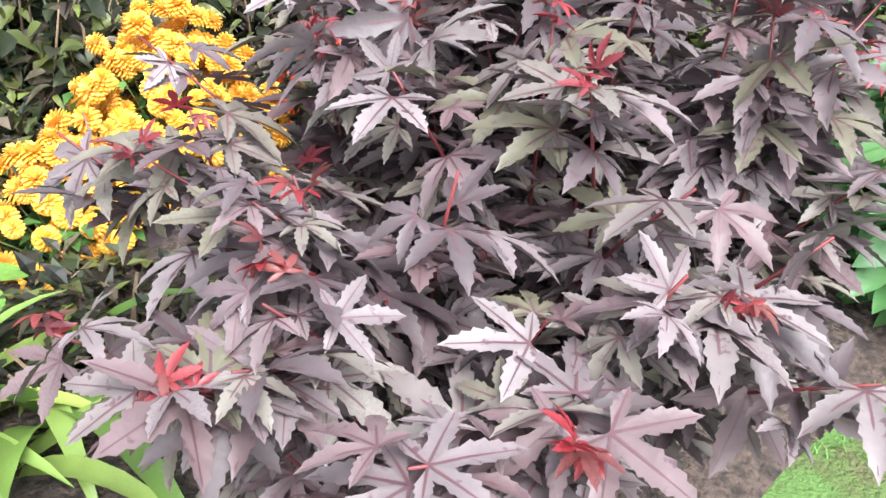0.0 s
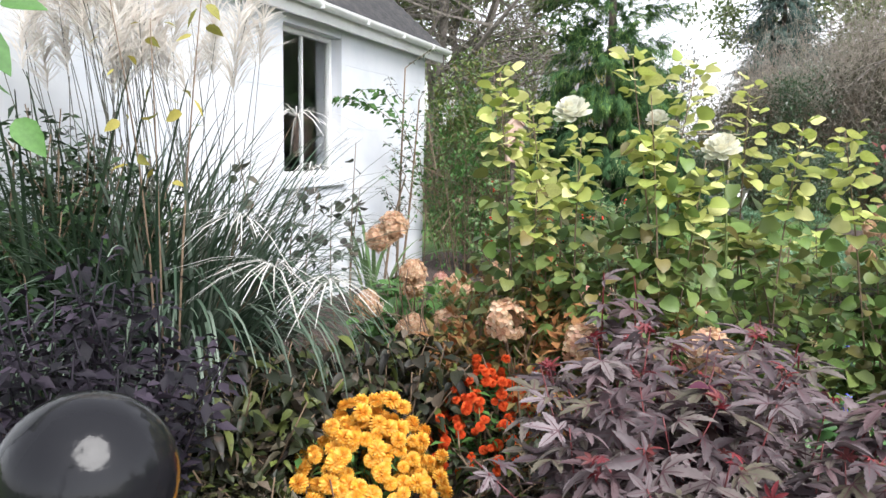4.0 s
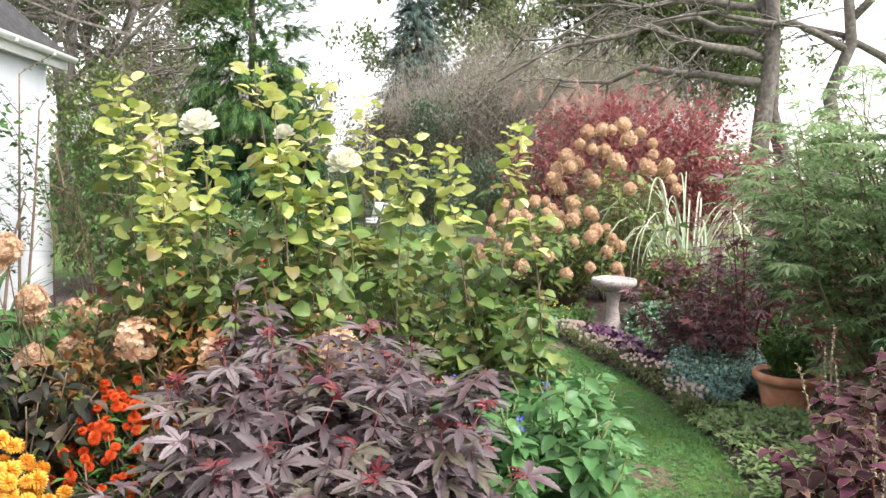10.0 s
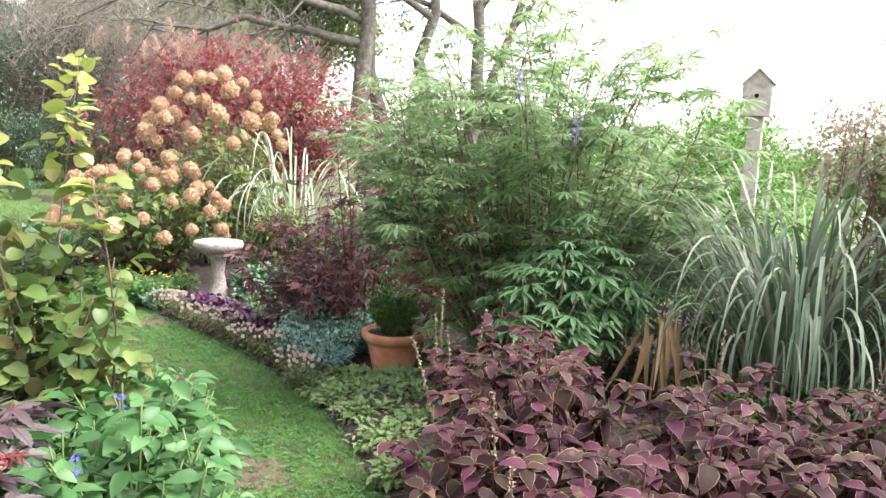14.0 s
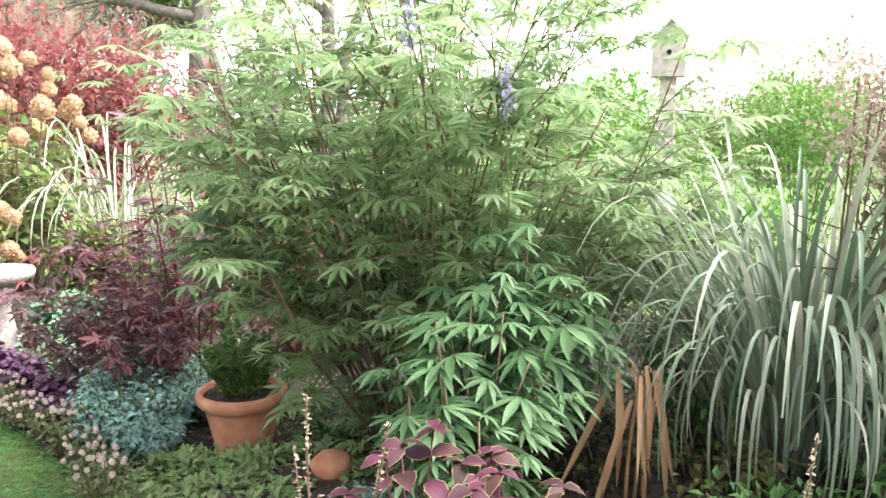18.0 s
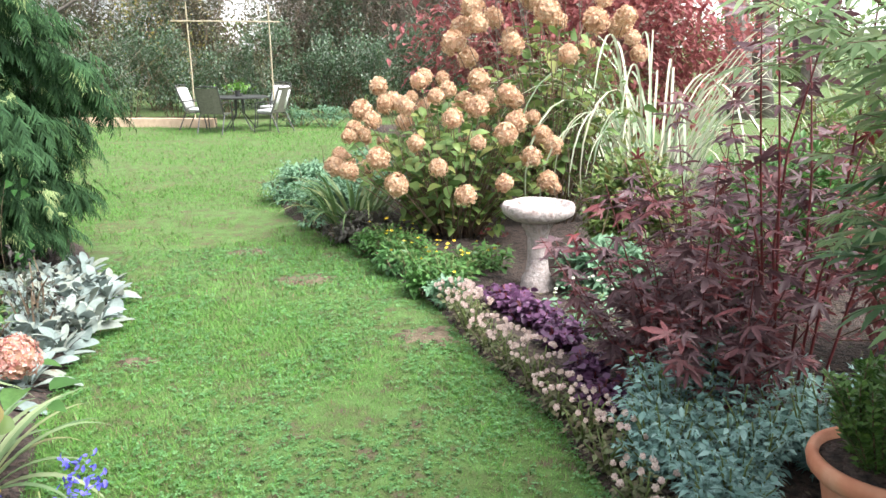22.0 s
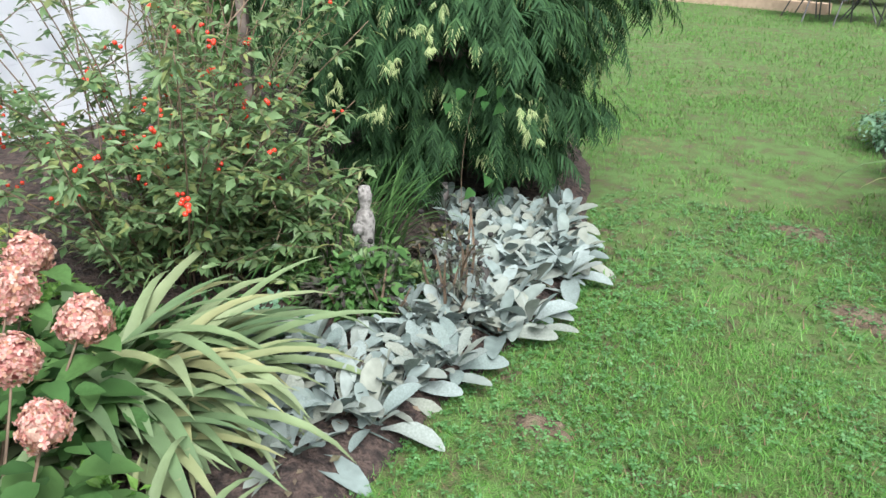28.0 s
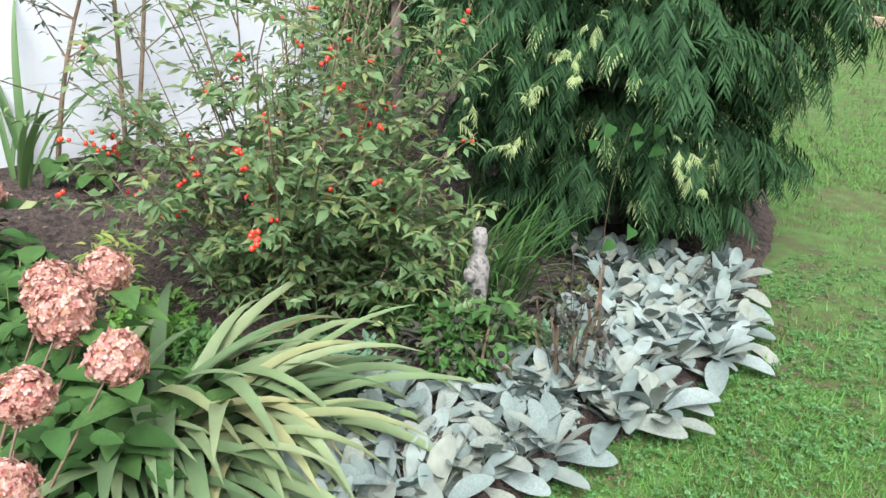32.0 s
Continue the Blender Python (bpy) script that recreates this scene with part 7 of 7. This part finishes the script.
shrub("violet", "low clump of round green violet leaves", "plant", -0.72, 0.98, 0.26, 0.16, 0.16, 9, 3, [ROUND], M["fresh_green"], 0.10, M["stem_green"], most=27, start=0.7)
# salvia by the path
for x, y in ((1.08, 2.05), (1.2, 2.5), (1.18, 3.0), (0.85, 2.45), (0.92, 3.4)):
    ob, paths = shrub("salvia", "leafy green salvia with a few blue flowers", "plant", x, y, 0.64, 0.34, 0.32, 30, 30, [OVATE], M["salvia"], 0.075, M["stem_green"], most=24, start=0.12, low=0.6, group="salvia")
    for p in paths[4:5]:
        b = p[-1] + np.stack([0.008 * rng.normal(size=16), 0.008 * rng.normal(size=16), 0.07 * rng.random(16)], -1)
        part("flower_spike", mesh_of("flower_spike", [(PETAL, place(b, rng.normal(size=b.shape), (0, 0, 1), 0.014))], M["blue_petal"]), ob, kind="stuff")
sb, paths = shrub("salvia", "low salvia with upright blue flower spikes", "plant", 0.90, 4.68, 0.46, 0.20, 0.18, 14, 16, [OVATE], M["salvia"], 0.055, M["stem_green"], most=20, start=0.12, low=0.7, group="salvia")
for p in paths[::3]:
    b = p[-1] + np.stack([0.010 * rng.normal(size=26), 0.010 * rng.normal(size=26), 0.12 * rng.random(26)], -1)
    part("flower_spike", mesh_of("flower_spike", [(PETAL, place(b, rng.normal(size=b.shape), (0, 0, 1), 0.018))], M["blue_petal"]), sb, kind="stuff")
slab = solo("stepping_stone", mesh_of("stepping_stone", [(box(-0.3, 0.3, -0.22, 0.22, -0.04, 0.03, 0.012), ONE)], M["stone"]), "flat grey stepping stone set in the lawn", "stone")
slab.matrix_basis = pose(1.62, 2.0, 0.29, 0, 0, 12)
coleus("burgundy coleus growing through the hibiscus", 0.30, 1.68, 0.86, 0.17, 8, 0.085, 40)
# mixed greens and small flowers between the mums
mass("aster_foliage", "fine green foliage behind the mums", "plant", -0.55, 2.6, 0.5, 0.35, 0.3, 30, 26, 0.045, M["bed_green"], 12, z0=0.3)
mass("aster_foliage", "fine green foliage behind the mums", "plant", -1.15, 3.35, 0.75, 0.5, 0.4, 40, 26, 0.07, M["round_green"], 16, z0=0.27)
mass("aster_foliage", "fine green foliage below the tall shrub", "plant", 0.45, 2.75, 0.7, 0.6, 0.4, 40, 26, 0.075, M["round_green"], 16, z0=0.3)
for x, y, h, r in ((-0.45, 2.70, 0.95, 0.3), (0.2, 2.6, 0.85, 0.3), (-0.95, 3.0, 0.9, 0.3), (-0.30, 2.42, 0.85, 0.28), (-0.75, 2.68, 0.80, 0.25)):
    mass("rusty_foliage", "rusty dying leaves below the tall shrub", "plant", x, y, h, r, r * 0.8, 26, 16, 0.06, M["rust_leaf"], 10, z0=0.27, group="rusty foliage")
for x, y, z in ((-0.55, 2.55, 1.02), (-0.18, 2.42, 0.98), (0.28, 2.48, 1.0), (-0.95, 3.55, 1.02), (-0.72, 3.3, 0.86), (-0.35, 3.05, 0.95), (-1.1, 3.2, 0.8)):
    ob = thing("dried_bloom", "faded rust hydrangea head among the leaves", "flower", (x, y, z), "dried blooms")
    part("floret_dome", mesh_of("floret_dome", [floret_head(70, 1.0, 1.0, 0.4, 8)], M["tan_floret"]), ob, kind="stuff", m=Matrix.Scale(0.075, 4))
    part("stem", mesh_of("stem", [(tube([(0, 0, 0), (0.02, 0.03, -0.35), (0.05, 0.05, -0.6)], 0.003, 0.004, 5), ONE)], M["stem_brown"]), ob)
tw = thing("near_branch", "arching twig with fresh green leaves", "branch")
bp = [polyline((-0.50, 0.10, 0.32), (-0.29, 0.04, 1.90), 0.6, 8), polyline((-0.56, 0.08, 0.32), (-0.33, 0.02, 1.68), 0.6, 8)]
add_stems(tw, bp, M["stem_green"], 0.005, 0.0015)
pos = np.array([(-0.262, 0.047, 1.852), (-0.253, 0.059, 1.829), (-0.256, 0.048, 1.782), (-0.271, 0.026, 1.655), (-0.232, 0.06, 1.882), (-0.272, 0.03, 1.775), (-0.234, 0.072, 1.765), (-0.275, 0.019, 1.607), (-0.33, 0.03, 1.70), (-0.36, 0.06, 1.50)])
leaf_parts(tw, [OVATE, WILLOW], place(pos - (0.035, 0.012, 0), rng.normal(size=pos.shape) * (0.5, 0.5, 0.3) + (0.5, 0.3, -0.6), rng.normal(size=pos.shape) * 0.4 + (0.4, -0.7, 0.6), size_mix(len(pos), 0.048)), M["bed_green"], 10)
ys = thing("yellow_sapling", "thin sapling with a few yellow leaves", "sapling")
yp = [polyline((-1.75 + 0.05 * k, 1.75, 0.3), (tx, ty, tz), 0.3, 7) for k, (tx, ty, tz) in enumerate(((-1.81, 1.65, 2.3), (-1.70, 1.74, 2.2), (-1.56, 1.86, 2.3)))]
add_stems(ys, yp, M["stem_brown"], 0.007, 0.002)
pos, way = leaves_on(yp, 9, 0.66, 0.08, 0.8, 0.5)
leaf_parts(ys, [LANCE, OVATE], place(pos, way, rng.normal(size=pos.shape) + (0.4, -0.8, 0.3), size_mix(len(pos), 0.065)), M["yellow_olive"], 27)
wc = thing("wall_canes", "dark withered canes against the white wall", "plant")
cp_ = [polyline((bx, by, 0.1), (tx, ty, tz), 0.2, 7, 0.04) for bx, by, tx, ty, tz in ((-2.75, 4.4, -2.74, 4.33, 1.45), (-2.76, 4.5, -2.77, 4.55, 1.4), (-2.8, 4.9, -2.78, 4.75, 1.3), (-2.82, 5.1, -2.83, 5.22, 1.78), (-2.84, 5.2, -2.83, 5.3, 1.4), (-2.7, 3.6, -2.68, 3.46, 1.7))]
add_stems(wc, cp_, M["stem_brown"], 0.008, 0.003)
pos, way = leaves_on(cp_, 16, 0.40, 0.05, 0.6, 0.7)
leaf_parts(wc, [OVATE, ROUND_B], place(pos, way, rng.normal(size=pos.shape), size_mix(len(pos), 0.075)), M["dusky"], 20, "withered_leaf")
rc = thing("rose_cane", "arching leafy rose canes across the white wall", "shrub")
arcs = [np.array([(-3.16, 7.32, 0.05), (-3.14, 7.32, 0.98), (-3.13, 7.13, 1.62), (-3.08, 6.47, 1.97), (-3.03, 5.91, 2.11), (-2.99, 5.42, 2.16), (-2.97, 5.09, 2.15)]), np.array([(-3.16, 7.32, 0.05), (-3.14, 7.32, 1.17), (-3.1, 6.79, 1.8), (-3.08, 6.47, 2.08), (-3.04, 6.04, 2.28), (-3.01, 5.66, 2.25), (-2.99, 5.35, 2.10)])]
add_stems(rc, arcs, M["stem_brown"], 0.006, 0.002)
pos, way = leaves_on(arcs, 85, 0.2, 0.10, 0.8, 0.3)
leaf_parts(rc, [SMALL], place(pos, way, rng.normal(size=pos.shape) + (0, 0, 1), size_mix(len(pos), 0.07)), M["hydrangea_leaf"], 30)

# statue: one plain mesh
st = lathe([(0.0, 0), (0.055, 0), (0.055, 0.08), (0.04, 0.10), (0.042, 0.22), (0.046, 0.34), (0.054, 0.42), (0.044, 0.46), (0.024, 0.48), (0.034, 0.51), (0.036, 0.54), (0.026, 0.575), (0.0, 0.58)], 24, 0.009)
st.add(lathe([(0, -0.03), (0.03, -0.02), (0.035, 0), (0.03, 0.02), (0, 0.03)], 10).moved(pose(0.0, -0.045, 0.40)))
solo("statue", mesh_of("statue", [(st.moved(Matrix.Diagonal((0.80, 0.80, 1, 1))), ONE)], M["statue_stone"], True), "small weathered grey garden statue", "statue", at=(-0.71, 7.18, -0.06))

# beside the statue: dark dry stems, grassy leaves, plants by the wall
for x, y, h, r in ((-0.42, 7.45, 0.5, 0.2), (-0.50, 7.02, 0.34, 0.18), (-0.30, 7.25, 0.42, 0.14)):
    mass("seed_head_plant", "dark dry seed heads beside the statue", "plant", x, y, h, r, r, 9, 12, 0.04, M["dusky"], 0, z0=-0.02, group="dry seed heads")
    sp = stems_for(x, y, h * 1.15, r, r, 6, -0.02, 0.8, 0.2)
    for p in sp:
        ob = thing("dried_coneflower", "round black dried coneflower on a thin stalk", "flower", tuple(p[-1]), "dried coneflowers")
        part("head", mesh_of("head", [(lathe([(0, -1), (0.7, -0.7), (1, 0), (0.8, 0.6), (0, 0.8)], 8, 0.1), ONE)], M["hole"], True), ob, m=Matrix.Scale(0.013, 4))
        part("stalk", mesh_of("stalk", [(tube(p - p[-1], 0.0025, 0.0015, 4), ONE)], M["stalk_dark"]), ob)
shrub("coneflower", "leafy dying coneflower in front of the statue", "plant", -0.57, 7.05, 0.40, 0.17, 0.14, 18, 15, [OVATE, WILLOW], M["hydrangea_leaf"], 0.06, M["stalk_dark"], most=20, start=0.15, low=0.75, stem_r=0.003)
tuft("lily_turf", "dark green grassy leaves under the winterberry", "plant", -1.15, 7.4, 220, 0.5, M["hydrangea_leaf"], (0.9, 1.6, 2.2), 0.010, 0.35, 0.5, most=30)
tuft("lily_turf", "dark green grassy leaves under the winterberry", "plant", -1.6, 6.9, 110, 0.45, M["strap"], (0.9, 1.6, 2.2), 0.010, 0.35, 0.5, most=30)
for x, y, zt, lx in ((-3.13, 6.58, 2.3, 0.02), (-3.10, 6.62, 2.0, 0.05), (-3.08, 6.2, 1.2, 0.06)):
    ob = thing("wall_shrub", "thin woody shrub trained beside the white wall", "shrub")
    zb = soil(x, y) - 0.03
    cp = polyline((x, y, zb), (x + lx, y + 6.0 * lx, zb + zt), 0.1, 7)
    part("stem", mesh_of("stem", [(tube(cp, 0.016, 0.007, 6), ONE)], M["stem_brown"], True), ob)
    for k in range(9):
        b = cp[2 + k % 5]
        e = b + np.array([0.12 * abs(rng.normal()), 0.32 * rng.normal(), 0.18 + 0.15 * rng.random()])
        tp_ = polyline(b, e, 0.2, 4)
        part("twig", mesh_of("twig", [(tube(tp_, 0.005, 0.002, 4), ONE)], M["stem_brown"]), ob)
        pos, way = leaves_on([tp_], 12, 0.2, 0.02, 0.8, 0.2)
        part("foliage", mesh_of("foliage", [(SMALL, place(pos, way, (0, 0, 1), size_mix(len(pos), 0.055)))], M["yew"] if k % 3 else M["bed_green"]), ob, kind="stuff")
tuft("lily", "upright broad green leaves by the wall", "plant", -3.05, 6.0, 15, 0.85, M["strap"], (0.5, 1.0, 1.5), 0.022, 0.13, 0.5, most=15)
for x, y in ((-0.75, 6.15), (-2.9, 6.35)):
    shrub("broad_leaf_plant", "low plant with broad green leaves", "plant", x, y, 0.22, 0.22, 0.22, 7, 4, [ROUND_B], M["hydrangea_leaf"], 0.09, M["stem_green"], most=28, start=0.5)
# vine on the cypress
ob = thing("bindweed", "bindweed vine with heart-shaped leaves", "vine")
vp = polyline((-0.78, 7.98, 0.0), (-0.70, 7.96, 0.80), 0.1)
part("stem", mesh_of("stem", [(tube(vp, 0.0018, 0.001, 4), ONE)], M["stem_brown"]), ob)
pos = np.array([(-0.70, 8.02, 0.79), (-0.66, 7.98, 0.74), (-0.62, 8.06, 0.80), (-0.74, 7.90, 0.80), (-0.78, 7.84, 0.74), (-0.64, 8.10, 0.70), (-0.56, 7.86, 0.42), (-0.60, 7.80, 0.36)])
bindweed_leaf = mesh_of("leaf", [(HEART, ONE)], M["vine_leaf"], True)
for mm in place(pos, (0.25, -0.5, -0.6) + 0.35 * rng.normal(size=pos.shape), np.array((0.7, -0.7, 0.5)) + 0.3 * rng.normal(size=pos.shape), size_mix(len(pos), 0.058)):
    part("leaf", bindweed_leaf, ob, m=mm.tolist())

# low weeds and litter near the statue and under the shrubs
WEEDS_LEFT = ((-0.58, 6.98, 0.32, 0.16, "bed_green"), (-0.74, 6.98, 0.20, 0.14, "dusky"), (-0.8, 6.65, 0.14, 0.25, "mist"), (-0.55, 7.35, 0.16, 0.2, "mist"), (-1.05, 7.0, 0.18, 0.25, "bed_green"), (-0.7, 7.75, 0.16, 0.22, "dying"), (-0.25, 7.1, 0.12, 0.16, "silver"), (-0.3, 6.6, 0.12, 0.15, "shadow_leaf"), (-1.5, 6.2, 0.14, 0.25, "fresh_green"), (-0.15, 5.6, 0.25, 0.3, "fresh_green"), (-0.62, 7.04, 0.36, 0.15, "holly"), (-0.95, 6.55, 0.18, 0.25, "salvia"), (-1.25, 6.3, 0.16, 0.2, "bed_green"), (-0.6, 7.3, 0.22, 0.14, "holly"))
WEEDS_BY_POT = ((2.9, 4.9, 0.12, 0.25, "creeper"), (3.75, 4.75, 0.2, 0.3, "bed_green"), (3.7, 5.3, 0.3, 0.3, "bed_green"), (5.3, 3.7, 0.8, 0.5, "bed_green"), (2.55, 3.7, 0.08, 0.25, "creeper"), (2.9, 4.3, 0.08, 0.25, "creeper"), (3.3, 4.6, 0.08, 0.3, "creeper"), (2.6, 4.5, 0.08, 0.2, "creeper"))
WEEDS_BY_COLEUS = ((3.9, 2.3, 0.25, 0.4, "bed_green"), (4.4, 2.1, 0.3, 0.4, "bed_green"), (3.1, 3.4, 0.18, 0.3, "blue_green"), (3.5, 3.3, 0.25, 0.35, "bed_green"), (4.9, 3.3, 0.7, 0.4, "olive"), (4.5, 3.1, 0.5, 0.35, "bed_green"), (5.6, 3.1, 0.7, 0.4, "bed_green"), (4.2, 2.75, 0.3, 0.35, "olive"), (4.65, 2.35, 0.35, 0.35, "shadow_leaf"), (4.0, 3.2, 0.3, 0.3, "dying"), (5.0, 1.9, 0.35, 0.4, "olive"), (2.45, 3.2, 0.09, 0.26, "creeper"), (2.3, 2.75, 0.09, 0.2, "creeper"), (2.75, 3.35, 0.09, 0.25, "creeper"))
for x, y, h, r, mt in WEEDS_LEFT + WEEDS_BY_POT + WEEDS_BY_COLEUS:
    mass("low_weed", "scrappy low leaves on the bed soil", "plant", x, y, h, r, r * 0.85, 34, 16, 0.045, M[mt], 6, z0=soil(x, y) - 0.03, group="low weeds")
rock = lathe([(0, -0.06), (0.07, -0.05), (0.10, 0.0), (0.07, 0.05), (0, 0.065)], 14, 0.02)
solo("brown_stone", mesh_of("brown_stone", [(rock, ONE)], M["terracotta"], True), "rounded rust-brown stone by the pot", "stone", at=(3.30, 4.05, 0.20))
# leaf litter on the bare soil
n = 1500
lp = np.stack([-3.0 + 3.3 * rng.random(n), 5.0 + 4.2 * rng.random(n)], -1)
lp2 = np.stack([2.3 + 2.4 * rng.random(n), 2.5 + 6.0 * rng.random(n)], -1)
lp = np.concatenate([lp[in_poly(lp[:, 0], lp[:, 1], BED_LEFT)], lp2[in_poly(lp2[:, 0], lp2[:, 1], BED_RIGHT)]])
lz = np.array([soil(a, b) if a > 2 else soil(a, b) for a, b in lp]) + 0.022
solo("leaf_litter", mesh_of("leaf_litter", [(SMALL, place(np.c_[lp, lz], np.c_[rng.normal(size=(len(lp), 2)), 0.15 * rng.normal(size=len(lp))], np.array((0, 0, 1)) + 0.3 * rng.normal(size=(len(lp), 3)), size_mix(len(lp), 0.04)))], M["brown_leaf"]), "dry fallen leaves on the bed soil", "leaf litter", kind="stuff")

# ---- lawn: blades, clover and worn patches ----
WORN = [(1.10, 8.50, 0.34, 0.22), (1.95, 7.15, 0.28, 0.25), (0.1, 11.0, 0.75, 0.28), (-0.8, 10.6, 0.6, 0.35), (1.55, 3.95, 0.30, 0.55), (1.75, 3.2, 0.28, 0.40), (0.55, 9.4, 0.28, 0.16), (-1.5, 14.5, 1.1, 0.4), (0.2, 16.0, 1.0, 0.35), (1.9, 5.2, 0.22, 0.30), (-2.5, 18.0, 1.4, 0.4), (0.35, 6.9, 0.16, 0.12)]
for x, y, rx, ry in [w for w in WORN if w[1] < 9.5]:
    a = np.linspace(0, 2 * np.pi, 40, endpoint=False)
    v = [(x, y, gz(x, y) + 0.016)]
    for ring in (0.45, 0.75, 1.0):
        for t in a:
            k = 0.80 * ring * (0.75 + 0.55 * noise.noise(Vector((3 * math.cos(t) + x, 3 * math.sin(t) + y, 1.0))) + 0.15 * noise.noise(Vector((9 * math.cos(t) + x, 9 * math.sin(t), 2.0))))
            px, py = x + rx * k * math.cos(t), y + ry * k * math.sin(t)
            v.append((px, py, float(gz(px, py)) + (0.016 if ring < 1 else -0.004) + 0.012 * math.sin(2.1 * px + 1.3 * py) * math.cos(1.7 * py)))
    f = [(0, 1 + i, 1 + (i + 1) % 40) for i in range(40)] + [(1 + r * 40 + i, 41 + r * 40 + i, 41 + r * 40 + (i + 1) % 40, 1 + r * 40 + (i + 1) % 40) for r in range(2) for i in range(40)]
    solo("worn_patch", mesh_of("worn_patch", [(Shape(v, f), ONE)], M["worn"], True), "bare worn brown patch in the lawn", "lawn patch", group="worn patches", kind="structure")


def lawn_points(n, y0, y1, x0, x1):
    p = np.stack([x0 + (x1 - x0) * rng.random(n), y0 + (y1 - y0) * rng.random(n)], -1)
    return p[~in_poly(p[:, 0], p[:, 1], BED_LEFT) & ~in_poly(p[:, 0], p[:, 1], BED_RIGHT)]


def patchy(p):
    return np.array([noise.fractal(Vector((x * 1.3, y * 1.0, 3.7)), 1.0, 2.0, 3) for x, y in p])


TUFT = Shape([(-0.05, 0, 0), (0.05, 0, 0), (0.0, 0.45, 0.9)], [(0, 1, 2)])
green, straw = [], []
for n, y0, y1, x0, x1, s in ((185000, 1.5, 8.0, -0.2, 2.8, 0.036), (60000, 8.0, 13.0, -2.6, 2.4, 0.055), (52000, 13.0, 21.5, -7.0, 2.8, 0.075)):
    p = lawn_points(n, y0, y1, x0, x1)
    v = patchy(p)
    worn = np.max([1.15 - ((p[:, 0] - x) / rx) ** 2 - ((p[:, 1] - y) / ry) ** 2 for x, y, rx, ry in WORN], 0)
    bare = (v > np.where(p[:, 1] > 9.0, 0.42, 0.80)) | (worn > 0.35 + 0.5 * rng.random(len(p)))
    keep = ~bare | (rng.random(len(p)) < 0.42)
    p, bare = p[keep], bare[keep]
    pos = np.c_[p, gz(p[:, 0], p[:, 1]) - 0.004]
    sz = size_mix(len(p), s, 0.4)
    m = upright(pos, rng.random(len(p)) * 6.28, np.stack([sz, sz, sz * np.where(bare, 0.5, 1.0)], -1), 1.3 * rng.random(len(p)))
    dry = bare & (rng.random(len(p)) < 0.75) | (rng.random(len(p)) < 0.04)
    green.append((TUFT, m[~dry]))
    straw.append((TUFT, m[dry]))
solo("grass", mesh_of("grass", green, M["blade"]), "short mown green grass blades", "grass", kind="stuff")
solo("dry_grass", mesh_of("dry_grass", straw, M["straw"]), "dry straw-coloured grass in worn patches", "grass", kind="stuff")
TREFOIL = Shape()
for k in range(3):
    TREFOIL.add(Shape([(0, 0, 0), (0.42, 0.55, 0.05), (0, 1, -0.1), (-0.42, 0.55, 0.05)], [(0, 1, 2), (0, 2, 3)]).moved(Matrix.Rotation(k * 2.094, 4, "Z")))
p = lawn_points(34000, 2.2, 9.5, -0.6, 2.8)
p = p[patchy(p * 1.7) < 0.55 * rng.random(len(p))]
solo("clover", mesh_of("clover", [(TREFOIL, place(np.c_[p, gz(p[:, 0], p[:, 1]) + 0.012 + 0.014 * rng.random(len(p))], np.c_[rng.normal(size=(len(p), 2)), 0 * p[:, :1]], np.array((0, 0, 1)) + 0.35 * rng.normal(size=(len(p), 3)), size_mix(len(p), 0.013)))], M["clover"]), "clover leaves in the lawn", "clover", kind="stuff")
